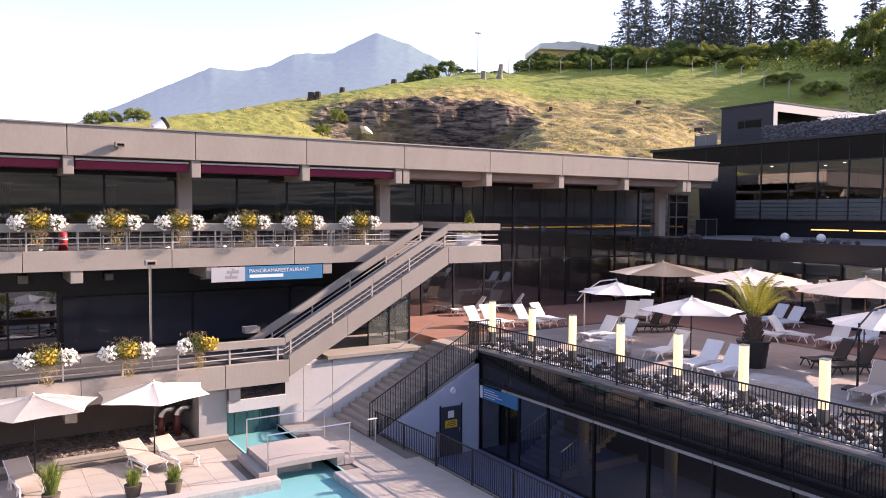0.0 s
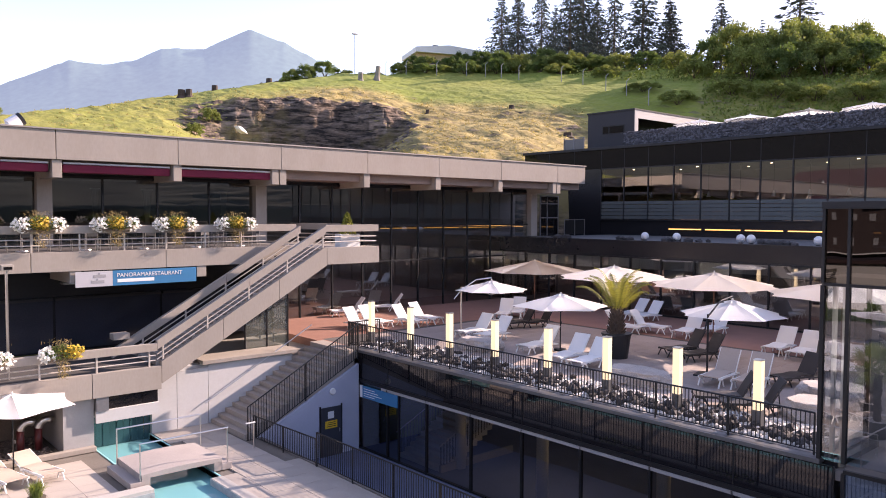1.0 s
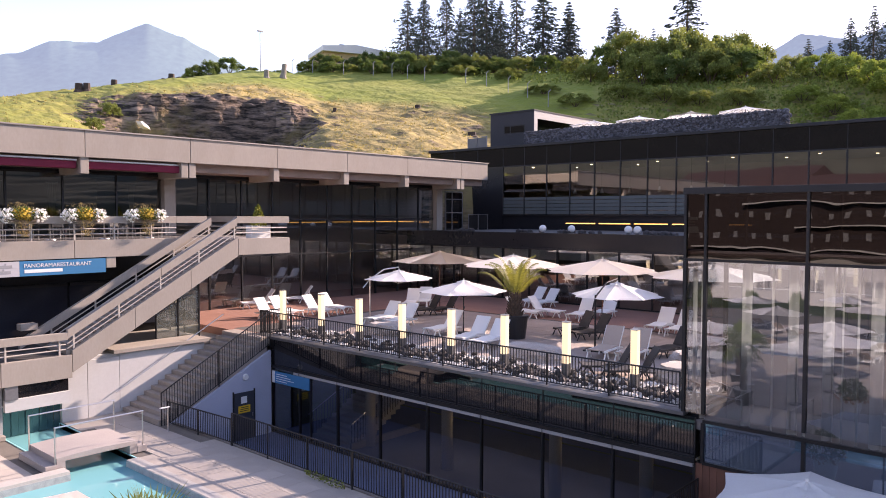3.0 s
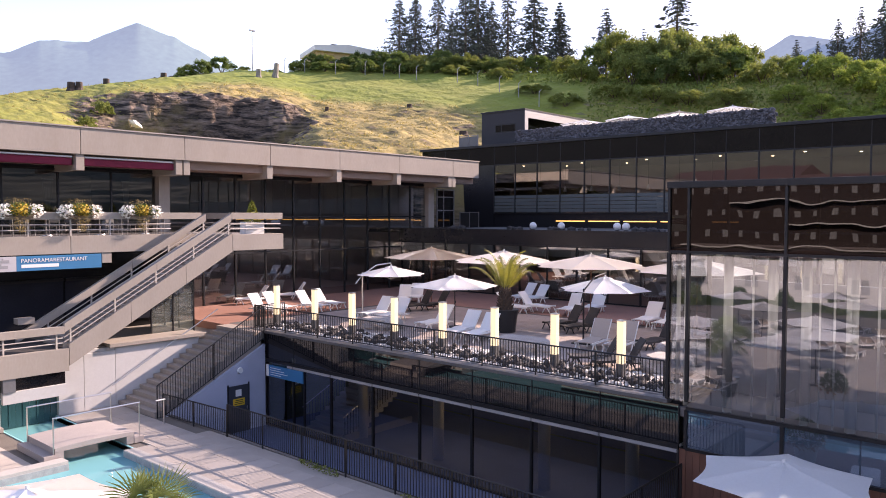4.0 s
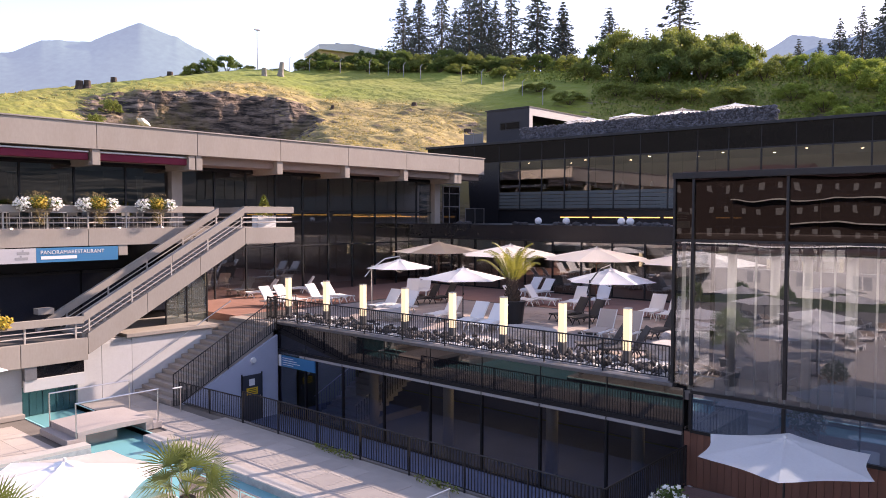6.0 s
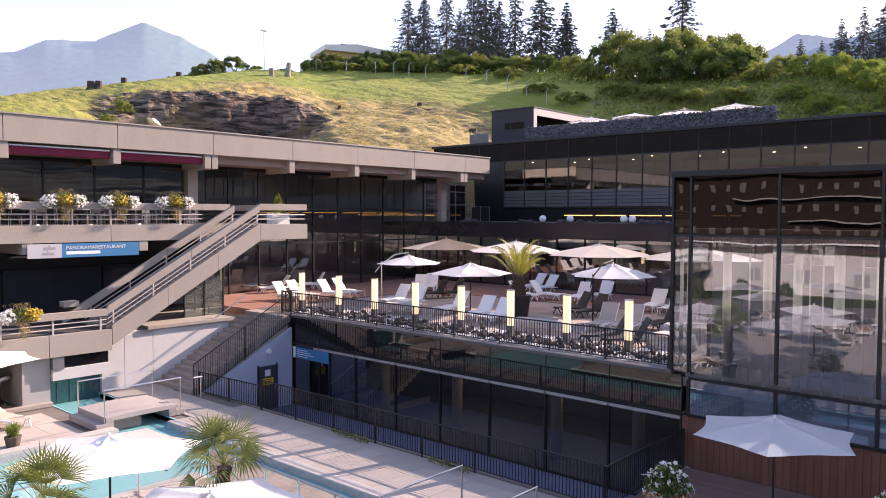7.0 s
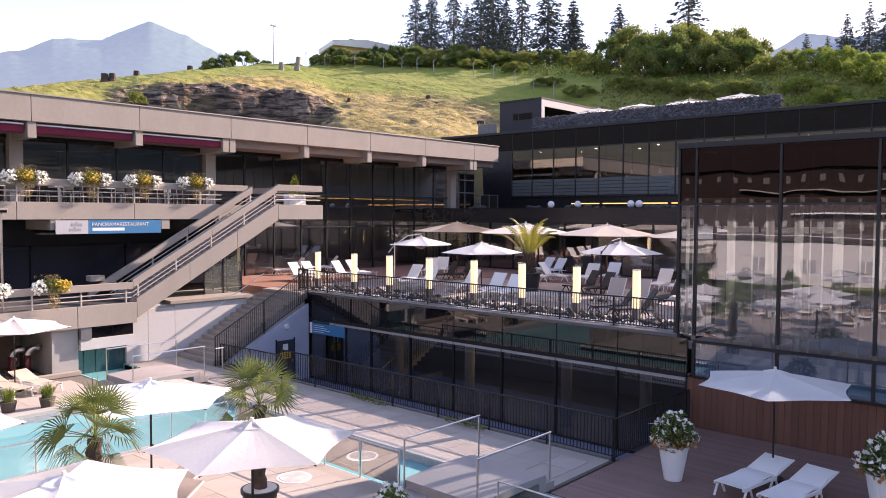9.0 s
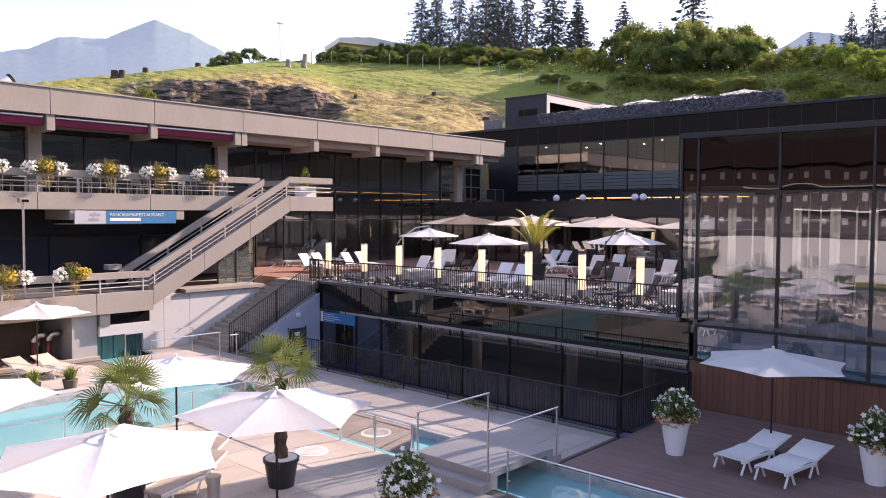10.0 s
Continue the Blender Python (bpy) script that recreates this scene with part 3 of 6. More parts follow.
for y in (22.06, 24.82):
    part("handrail", tube(bmesh.new(), (19.2, y, -0.35), (23.3, y, 2.05 - 0.48), 0.024), STEEL, hstair)
    repeat("baluster", bx(-0.012, -0.012, 0.0, 0.012, 0.012, 0.95), DARKMETAL, hstair, [(19.3 + 0.16 * k, y, -1.3 + 0.16 * k * 0.49) for k in range(24)])
slab("ceiling_hall", bx(18.9, 6.95, 1.58, 27, 27.8, 1.68), CEILING, "white ceiling of the hall")
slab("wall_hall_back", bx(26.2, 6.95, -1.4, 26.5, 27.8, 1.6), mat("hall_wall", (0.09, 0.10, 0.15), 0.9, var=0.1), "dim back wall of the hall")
for y in (22.0, 17.6, 12.6, 9.2):
    col = thing("column", "round pale concrete column inside the hall", "column", "hall columns", at=(20.3, y, -1.4))
    part("shaft", tube(bmesh.new(), (0, 0, 0), (0, 0, 2.98), 0.22, seg=20), CEILING, col, smooth=True)

for k, (x, y) in enumerate(((21.2, 19.6), (21.2, 19.0), (21.6, 16.6), (21.6, 16.0), (21.4, 12.8), (21.4, 12.2), (21.2, 9.0))):
    sp = thing("ceiling_lamp", "small warm ceiling lamp inside the hall", "lamp", "ceiling lamps of the hall", at=(x, y, 1.52))
    part("housing", tube(bmesh.new(), (0, 0, 0), (0, 0, 0.06), 0.14, seg=16), SIGNWHITE, sp)
    part("bulb", tube(bmesh.new(), (0, 0, -0.02), (0, 0, 0.0), 0.11, seg=16), glow("warm_spot", (1.0, 0.72, 0.35), 30.0) if k == 0 else bpy.data.materials["warm_spot"], sp)

# terrace floor
terrace = slab("terrace_floor", bx(19.0, 7.2, 2.90, 38.6, 37.6, 2.945), mat("terrace_joint", (0.10, 0.09, 0.085), 0.95), "grey-brown terrace paving with red boards at its edges", "floor")
slab("terrace_boards", bx(18.62, 30.4, 2.946, 38.5, 37.5, 2.957), REDDECK, "weathered red wooden boards by the glazed front", "floor")
slab("terrace_boards_back", bx(32.0, 7.2, 2.945, 38.5, 30.3, 2.957), REDDECK, "weathered red wooden boards along the back wall", "floor")

# ---- glass pavilion ----
PAV = [7.3, 6.72] + [6.72 - 2.62 * k for k in range(1, 9)]
pav = slab("wall_pavilion", bx(18.9, -14.3, 9.05, 20.0, 7.3, 9.2), DARK, "tall glass pavilion with black panels over clear panes", "pavilion")
glazing(pav, "y", 18.70, PAV, 7.28, 9.06, BANDGLASS, DARKMETAL, rails=(7.25,), w=0.07)
glazing(pav, "y", 18.70, PAV, 2.98, 7.22, PAVGLASS, DARKMETAL, w=0.09)
glazing(pav, "y", 18.70, PAV[1:], 1.64, 2.74, LOWGLASS, DARKMETAL, rails=(2.79, 1.62), w=0.09)
part("parapet", bx(18.58, -14.3, 9.06, 18.9, 7.34, 9.24, 0.01), DARKMETAL, pav)
part("parapet", bx(18.9, 7.26, 9.06, 21.7, 7.34, 9.24, 0.01), DARKMETAL, pav)
part("side", bx(18.8, 7.22, 7.25, 21.6, 7.30, 9.06), DARK, pav)
glazing(pav, "x", 7.28, [18.75, 21.6], 2.98, 7.25, TINT, DARKMETAL, w=0.07)
slab("wall_pavilion_back", bx(21.6, -14.3, 2.76, 21.75, 7.2, 6.3), mat("pavilion_wall", (0.16, 0.17, 0.19), 0.9, var=0.1), "added grey wall that keeps sun off the wooden deck")
glazing(pav, "y", 21.65, PAV, 6.3, 9.05, CLEAR, DARKMETAL, w=0.06)
slab("floor_pavilion", bx(18.8, -14.3, 2.5, 38.6, 7.2, 2.76), INSIDE, "dark floor inside the pavilion", "floor")
slab("wall_pavilion_base", bx(22.0, -14.3, -0.1, 22.3, 7.2, 2.5), mat("pale_blue_wall", (0.30, 0.38, 0.46), 0.8, var=0.1), "dim wall under the pavilion floor")
slab("ceiling_pavilion", bx(18.8, -14.3, 7.3, 20.2, 7.2, 7.45), CEILING, "pale ceiling inside the pavilion")
slab("wall_pavilion_end", bx(18.8, -14.6, -0.1, 22, -14.3, 9.2), DARK, "end wall of the pavilion")


def curtain(y0, y1, x, z0, z1):
    ob = thing("curtain", "long white curtain hanging in folds behind the glass", "curtain", "pavilion curtains", at=(x, y0, z0))
    bm = bmesh.new()
    n = int((y1 - y0) / 0.03)
    lo = [bm.verts.new((0.06 * math.sin(k * 0.75) + 0.02 * math.sin(k * 0.31), k * (y1 - y0) / n, 0)) for k in range(n + 1)]
    hi = [bm.verts.new((v.co.x * 0.7, v.co.y, z1 - z0)) for v in lo]
    for k in range(n):
        bm.faces.new((lo[k], lo[k + 1], hi[k + 1], hi[k]))
    bmesh.ops.solidify(bm, geom=bm.faces[:], thickness=0.004)
    part("cloth", bm, CURTAIN, ob, smooth=True)
    part("track", bx(-0.02, -0.05, z1 - z0, 0.02, y1 - y0 + 0.05, z1 - z0 + 0.04), STEEL, ob)


for y0, y1 in ((7.06, 7.2), (6.80, 6.95), (5.55, 5.83), (4.98, 5.06), (4.36, 4.62), (4.16, 4.24), (3.52, 3.78), (3.30, 3.36), (2.95, 3.02), (2.42, 2.72), (1.95, 2.02), (1.42, 1.66), (0.80, 0.88), (0.1, 0.42), (-0.6, -0.5), (-1.25, -0.95), (-2.1, -2.0), (-2.9, -2.55), (-4.1, -3.7), (-5.2, -4.9)):
    curtain(y0, y1, 19.0, 2.78, 7.25)

# ---- building behind the terrace ----
back = slab("wall_back", bx(38.75, -14, 6.35, 39.2, 38, 7.36), DARK, "black glazed wall behind the terrace", "wall")
BACK = steps(7.4, 37.6, 14)
glazing(back, "y", 38.70, BACK, 2.96, 6.33, TINT, DARKMETAL, rails=(3.0, 6.33), w=0.08)
BLIND = mat("blind_cloth", (0.62, 0.60, 0.57), 0.9, var=0.08)
for k, (a, b) in enumerate(zip(BACK, BACK[1:])):
    ln = (0.62, 0.55, 0.7, 0.6)[k % 4]
    rb = thing("roller_blind", "pale roller blind pulled a little way down", "blind", "blinds behind the terrace glass", at=(38.84, (a + b) / 2, 6.28))
    part("cloth", bx(-0.006, a / 2 - b / 2 + 0.06, -ln, 0.006, b / 2 - a / 2 - 0.06, 0), BLIND, rb)
    part("weight_bar", tube(bmesh.new(), (0, a / 2 - b / 2 + 0.06, -ln), (0, b / 2 - a / 2 - 0.06, -ln), 0.014), GREY, rb)
slab("wall_back_room", bx(44.5, -14, 2.0, 44.8, 38, 7.2), INSIDE, "dim room wall behind the glass")
slab("floor_back_room", bx(38.8, -14, 2.7, 44.5, 38, 2.93), INSIDE, "dim floor behind the glass", "floor")
slab("roof_back", bx(39.2, -14, 7.0, 51.1, 47, 7.3), mat("roof_gravel", (0.13, 0.13, 0.13), 0.95, var=0.3, scale=10), "dark gravel roof walk", "roof")

# ---- upper building ----
upper = slab("wall_upper", bx(51.05, -14, 12.72, 51.4, 46.9, 14.28), DARK, "long black upper building with a band of windows", "building")
UP = [38.36 - 2.26 * k for k in range(24)]
glazing(upper, "y", 51.0, UP, 8.51, 12.70, TINT, DARKMETAL, rails=(8.51, 12.70), w=0.09)
glazing(upper, "y", 51.0, [46.9, 44.0, 41.2, 38.36] + UP[1:], 12.73, 14.28, BLACKGLASS, DARKMETAL, w=0.04, depth=0.03)
part("end_panel", bx(51.0, 38.4, 7.3, 51.4, 46.9, 12.72), DARK, upper)
part("base_panel", bx(51.1, -14, 7.3, 51.4, 38.4, 8.49), DARK, upper)
part("side_wall", bx(51.4, 46.5, 7.3, 62, 46.9, 14.28), DARK, upper)
part("roof_edge", bx(50.85, -14, 14.28, 60.3, 47.1, 14.5, 0.02), DARKMETAL, upper)
slab("floor_upper", bx(51.4, -14, 8.1, 60, 46.5, 8.48), INSIDELIGHT, "floor of the upper rooms", "floor")
slab("ceiling_upper", bx(51.4, -14, 12.72, 60.3, 46.5, 12.9), CEILING, "pale ceiling of the upper rooms")
slab("wall_upper_back", bx(60.0, -14, 8.48, 60.3, 46.5, 12.72), INSIDELIGHT, "warm pale back wall of the upper rooms")
frost = mat("frosted_band", (0.085, 0.10, 0.10), 0.4, var=0.1)
for a, b in zip(UP, UP[1:]):
    for k in range(5):
        part("frosted_stripe", bx(50.975, b + 0.06, 8.60 + k * 0.29, 50.985, a - 0.06, 8.855 + k * 0.29), frost, upper)
for k in range(12):
    sp = thing("ceiling_lamp", "small round glowing ceiling lamp", "lamp", "ceiling lamps of the upper rooms", at=(53.0 + (k % 2) * 2.4, 36.6 - 2.9 * k, 12.66))
    part("housing", tube(bmesh.new(), (0, 0, 0), (0, 0, 0.06), 0.16, seg=16), SIGNWHITE, sp)
    part("bulb", tube(bmesh.new(), (0, 0, -0.015), (0, 0, 0.0), 0.09, seg=16), glow("spot", (1.0, 0.8, 0.5), 7.0) if k == 0 else bpy.data.materials["spot"], sp)
for k in range(5):
    st = thing("light_strip", "thin amber light strip under the upper windows", "light strip", "amber light strips", at=(51.0, 30.6 - 3.05 * k, 7.85))
    part("diffuser", bx(-0.03, -1.35, -0.035, 0.03, 1.35, 0.035), LED, st)
    part("holder", bx(0.03, -1.4, -0.08, 0.1, 1.4, 0.08), DARKMETAL, st)


for k in range(7):
    pl = thing("pendant_lamp", "small white bell-shaped pendant lamp behind the upper windows", "lamp", "pendant lamps of the upper rooms", at=(52.6, 34.6 - 2.5 * k, 10.3))
    part("shade", tube(bmesh.new(), (0, 0, 0), (0, 0, 0.42), 0.17, 0.05, 16), SIGNWHITE, pl)
    part("cord", tube(bmesh.new(), (0, 0, 0.42), (0, 0, 2.42), 0.012, seg=6), BLACKPLASTIC, pl)


def globe_lamp(y, x=39.9):
    ob = thing("globe_lamp", "white ball lamp standing on the roof walk", "lamp", "white ball lamps", at=(x, y, 7.3))
    bm = bmesh.new()
    bmesh.ops.create_icosphere(bm, subdivisions=3, radius=0.24, matrix=Matrix.Translation((0, 0, 0.32)))
    part("ball", bm, GLOBE, ob, smooth=True)
    part("foot", tube(bmesh.new(), (0, 0, 0), (0, 0, 0.12), 0.14, 0.1, 12), DARKMETAL, ob)


for y in (26.6, 24.4, 20.4, 19.8, 16.2):
    globe_lamp(y)

# lift house and gabion on the upper roof
lift = thing("roof_house", "grey roof house with a white framed opening", "roof house", at=(55.4, 38.25, 14.5))
WHITEFRAME = mat("white_frame", (0.52, 0.49, 0.46), 0.7, var=0.05)
GREYRAIL = mat("grey_rail", (0.20, 0.20, 0.22), 0.45, metal=0.5)
LIFTGREY = mat("lift_grey", (0.03, 0.03, 0.036), 0.7, var=0.08)
bm = bmesh.new()
box(bm, 0, 0.02, 0, 0.25, 5.0, 3.5)
box(bm, 0.25, 4.75, 0, 8, 5.0, 3.5)
part("wall", bm, LIFTGREY, lift)
part("roof", bx(-0.08, -0.08, 3.5, 10.2, 5.1, 3.62), DARKMETAL, lift)
bm = bmesh.new()
box(bm, 0.0, -0.04, 2.8, 10, 0.0, 3.5)
box(bm, 0.0, -0.04, 0.0, 0.5, 0.0, 2.8)
part("frame", bm, WHITEFRAME, lift)
part("inner_wall", bx(0.5, 1.6, 0, 10, 1.8, 3.5), DARK, lift)
wd = part("window", bx(-0.03, 1.0, 1.55, 0.0, 3.4, 2.35), DARKMETAL, lift)
part("pane", bx(-0.045, 1.1, 1.65, -0.03, 2.6, 2.25), BLACKGLASS, wd)
part("pane", bx(-0.045, 2.7, 1.65, -0.03, 3.3, 2.25), BLACKGLASS, wd)


rr = thing("roof_railing", "low grey metal railing panels on the upper roof", "railing", at=(52.0, 41.0, 14.5))
for k in range(3):
    part("post", bx(-0.03, 1.1 * k - 0.03, 0, 0.03, 1.1 * k + 0.03, 1.15), GREYRAIL, rr)
for k in range(2):
    part("rail", bx(-0.02, 1.1 * k + 0.03, 1.05, 0.02, 1.1 * k + 1.07, 1.1), GREYRAIL, rr)
    part("mesh_panel", bx(-0.008, 1.1 * k + 0.06, 0.12, 0.008, 1.1 * k + 1.04, 1.0), BASEGREY, rr)


def stone_mesh(name, n, sampler, size, material, flat=0.7):
    """Many loose stones in one mesh."""
    base = bmesh.new()
    bmesh.ops.create_icosphere(base, subdivisions=1, radius=1.0)
    bv = np.array([v.co[:] for v in base.verts])
    bf = np.array([[v.index for v in f.verts] for f in base.faces])
    base.free()
    vs, fs = [], []
    for k in range(n):
        s = size * rng.uniform(0.5, 1.4) * np.array([rng.uniform(0.7, 1.3), rng.uniform(0.7, 1.3), flat * rng.uniform(0.7, 1.2)])
        a = rng.uniform(0, 6.28)
        r = np.array([[math.cos(a), -math.sin(a), 0], [math.sin(a), math.cos(a), 0], [0, 0, 1]])
        v = (bv * (1 + rng.uniform(-0.22, 0.22, (len(bv), 1)))) * s @ r.T + np.array(sampler())
        fs.append(bf + len(bv) * k)
        vs.append(v)
    me = bpy.data.meshes.new(name)
    me.from_pydata(np.concatenate(vs).tolist(), [], np.concatenate(fs).tolist())
    me.materials.append(material)
    return me


tagged(new("roof_stones", stone_mesh("roof_stones", 70, lambda: (rng.uniform(39.4, 40.6), float(rng.choice((33.5, 28.0, 24.9, 23.2, 18.9, 18.0))) + rng.normal(0, 0.35), 7.4), 0.2, LAVA, 0.8)), "dark rough stones along the roof walk", "stones", kind="stuff")
gab = thing("gabion_wall", "long wire basket wall filled with dark grey stones", "gabion wall", at=(0, 0, 0))
part("core", bx(53.55, 15.8, 14.5, 54.2, 37.8, 15.85), LAVA, gab)
tagged(leafy("stones", stone_mesh("stones", 7500, lambda: (53.5 + rng.uniform(0, 0.15) if rng.random() < 0.75 else rng.uniform(53.5, 54.3), rng.uniform(15.6, 38.0), rng.uniform(14.53, 15.87)), 0.088, GABION, 0.9), gab), kind="stuff")


# ---- restaurant wing ----
BEAMS = (3.5, 8.7, 13.95, 19.4, 24.9, 30.25, 35.7, 41.4)
roof = slab("roof_restaurant", bx(-40, 35.4, 11.5, 44.5, 62, 12.35), CONCRETE, "flat concrete roof over the restaurant wing", "roof")
JOINTS = [-39.8, -34.4, -29, -23.6, -18.2, -12.8, -7.4, -2.0, 3.45, 8.65, 13.95, 19.4, 24.9, 30.25, 35.7, 41.4, 44.5]
for a, b in zip(JOINTS, JOINTS[1:]):
    part("fascia_panel", bx(a + 0.015, 34.9, 11.2, b - 0.015, 35.4, 12.46, 0.012), CONCRETE, roof)
part("roof_edge", bx(-40, 34.84, 12.46, 44.56, 35.5, 12.52), mat("roof_flashing", (0.35, 0.31, 0.28), 0.5, metal=0.4), roof, "thin metal flashing")
for x in BEAMS[:3] + BEAMS[4:7]:
    part("beam", bx(x - 0.2, 34.98, 10.42, x + 0.2, 40, 11.3, 0.02), CONCRETE, roof)
for x in (19.1, 19.55, 41.15, 41.6):
    part("beam", bx(x - 0.19, 34.98, 10.42, x + 0.19, 40, 11.3, 0.02), CONCRETE, roof)
part("soffit", bx(-40, 35.4, 10.75, 44.4, 37.6, 11.5), mat("soffit", (0.30, 0.22, 0.18), 0.8, var=0.2), roof)
for a, b in zip((-1.7,) + BEAMS[:3], BEAMS[:4]):
    aw = thing("awning", "rolled up wine red awning in its cassette under the roof", "awning", "awnings along the roof", at=((a + b) / 2, 35.35, 10.72))
    half = (b - a) / 2 - 0.28
    part("cloth_roll", bx(-half, -0.16, -0.06, half, 0.18, 0.30, 0.06), AWNING, aw)
    part("front_bar", bx(-half, -0.20, 0.30, half, 0.05, 0.40, 0.02), STEEL, aw)
rest = slab("wall_restaurant", bx(-40, 37.5, 10.58, 44.3, 37.7, 10.76), DARK, "dark glazed front of the restaurant", "wall")
glazing(rest, "x", 37.5, [-9.2, -6.9, -4.4, -1.8, 0.8, 3.4, 5.2, 8.5, 11.3, 13.9, 16.6, 19.2], 7.4, 10.56, TINT, DARKMETAL, rails=(10.57,), w=0.09)
glazing(rest, "x", 37.5, steps(19.8, 41.6, 10), 2.96, 10.56, TINT, DARKMETAL, rails=(6.0, 8.2, 10.57), w=0.09)
for x in (-6.9, 8.7, 19.4, 41.4):
    part("column", bx(x - 0.32, 37.1, 7.35, x + 0.32, 37.6, 10.8, 0.01), CONCRETE, rest)
slab("wall_restaurant_back", bx(-40, 46, 2.9, 44, 46.3, 11.2), INSIDE, "dim back wall of the restaurant")
slab("floor_restaurant", bx(-40, 37.6, 7.0, 19.5, 46, 7.34), INSIDE, "dim floor of the restaurant", "floor")
slab("floor_lobby", bx(19.5, 37.6, 2.6, 44, 46, 2.93), REDDECK, "red floor of the glazed lobby", "floor")
slab("ceiling_restaurant", bx(-40, 37.7, 10.76, 44, 46, 11.0), CEILING, "pale ceiling of the restaurant")
slab("wall_lobby_back", bx(19.5, 41.5, 2.93, 44, 41.7, 10.76), INSIDELIGHT, "pale wall added to brighten the lobby interior")
slab("wall_lobby_end", bx(19.3, 37.6, 2.9, 19.5, 46, 10.8), INSIDE, "end wall of the lobby")
for x, w in ((1.2, 0.35), (5.4, 0.4), (10.9, 0.35), (13.3, 0.5), (17.4, 0.4), (-3.4, 0.5)):
    cu = thing("curtain", "pale gathered curtain behind the restaurant glass", "curtain", "restaurant curtains", at=(x, 37.9, 7.36))
    bm = bmesh.new()
    lo = [bm.verts.new((k * w / 24, 0.05 * math.sin(k * 1.3), 0)) for k in range(25)]
    mid = [bm.verts.new((w * 0.3 + v.co.x * 0.4, v.co.y, 1.2)) for v in lo]
    hi = [bm.verts.new((v.co.x, v.co.y, 2.7)) for v in lo]
    for r0, r1 in ((lo, mid), (mid, hi)):
        for k in range(24):
            bm.faces.new((r0[k], r0[k + 1], r1[k + 1], r1[k]))
    bmesh.ops.solidify(bm, geom=bm.faces[:], thickness=0.004)
    part("cloth", bm, CURTAIN, cu, smooth=True)
    part("track", bx(-0.05, -0.02, 2.7, w + 0.05, 0.02, 2.74), STEEL, cu)
# door with metal frame at the end of the front
door = thing("glass_door", "tall glass door in a light grey metal frame", "door", kind="structure", at=(42.4, 37.4, 7.35))
GREYMETAL = mat("grey_metal", (0.25, 0.25, 0.26), 0.4, metal=0.6)
for x0, x1 in ((0, 0.09), (0.75, 0.84), (2.0, 2.09)):
    part("post", bx(x0, 0, 0, x1, 0.08, 3.0), GREYMETAL, door)
for z in (1.3, 2.35, 2.92):
    part("rail", bx(0.09, 0.01, z, 2.0, 0.07, z + 0.08), GREYMETAL, door)
part("pane", bx(0.09, 0.03, 0.02, 2.0, 0.045, 2.9), BLACKGLASS, door)
gate = thing("metal_gate", "low grey metal gate on the roof walk", "gate", at=(44.6, 36.9, 7.34))
for x in (0.0, 1.2, 2.4):
    part("post", bx(x - 0.03, -0.03, 0, x + 0.03, 0.03, 1.25), GREYMETAL, gate)
for x in (0.0, 1.2):
    part("panel", bx(x + 0.05, -0.01, 0.1, x + 1.15, 0.01, 1.15), DARKMETAL, gate)
    part("rail", bx(x + 0.03, -0.02, 1.18, x + 1.17, 0.02, 1.23), GREYMETAL, gate)
slab("wall_link", bx(44.4, 37.7, 2.9, 51.0, 38.1, 7.3), DARK, "dark wall between the two wings", "wall")
slab("floor_link", bx(38.75, 37.6, 7.02, 51.0, 46, 7.335), DARK, "dark walk between the two wings", "floor")

# amber strip and a mirror-dark band inside the lobby
for k in range(4):
    st = thing("light_strip", "thin amber light strip inside the lobby", "light strip", "amber light strips", at=(26.5 + 3.6 * k, 38.6, 8.0))
    part("diffuser", bx(-1.6, -0.03, -0.015, 1.6, 0.03, 0.02), glow("dim_strip", (1.0, 0.55, 0.14), 0.5) if k == 0 else bpy.data.materials["dim_strip"], st)
    part("holder", bx(-1.62, 0.03, -0.05, 1.62, 0.08, 0.05), DARKMETAL, st)

# ---- balconies and outer stair ----
RAILPAINT = mat("rail_paint", (0.50, 0.45, 0.40), 0.5, var=0.08)
FL = 7.35
balc = slab("balcony_upper", bx(-40, 32.25, 6.9, 18.6, 37.6, 7.33), CONCRETE, "concrete balcony of the restaurant with a beam parapet", "balcony")
for a, b in zip([-39.8, -34.6, -29.4, -24.2, -19, -13.8, -8.6, -3.4, 1.6, 6.95, 12.2], [-34.6, -29.4, -24.2, -19, -13.8, -8.6, -3.4, 1.6, 6.95, 12.2, 17.4]):
    part("fascia_panel", bx(a + 0.012, 32.0, 6.58, b - 0.012, 32.25, 7.36, 0.012), CONCRETE, balc)
for a, b in ((-39.8, -20), (-20, -3.4), (-3.4, 6.95), (6.95, 17.0)):
    part("rail_beam", bx(a + 0.01, 32.02, 8.08, b - 0.01, 32.22, 8.40, 0.012), CONCRETE, balc)
for z in (7.62, 7.85):
    part("rail", tube(bmesh.new(), (-39, 32.12, z), (17.0, 32.12, z), 0.025), RAILPAINT, balc)
repeat("post", bx(-0.03, 32.08, 7.3, 0.03, 32.16, 8.1), RAILPAINT, balc, [(x, 0, 0) for x in np.arange(-14, 17, 1.75)])
for x in (-7.0, -1.8, 3.43, 8.56, 13.8):
    part("bracket", bx(x - 0.22, 32.04, 6.1, x + 0.22, 36, 6.9, 0.015), CONCRETE, balc)
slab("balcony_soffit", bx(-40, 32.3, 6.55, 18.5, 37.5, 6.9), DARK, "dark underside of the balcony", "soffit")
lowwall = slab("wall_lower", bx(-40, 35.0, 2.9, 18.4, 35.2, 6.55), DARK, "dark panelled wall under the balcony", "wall")
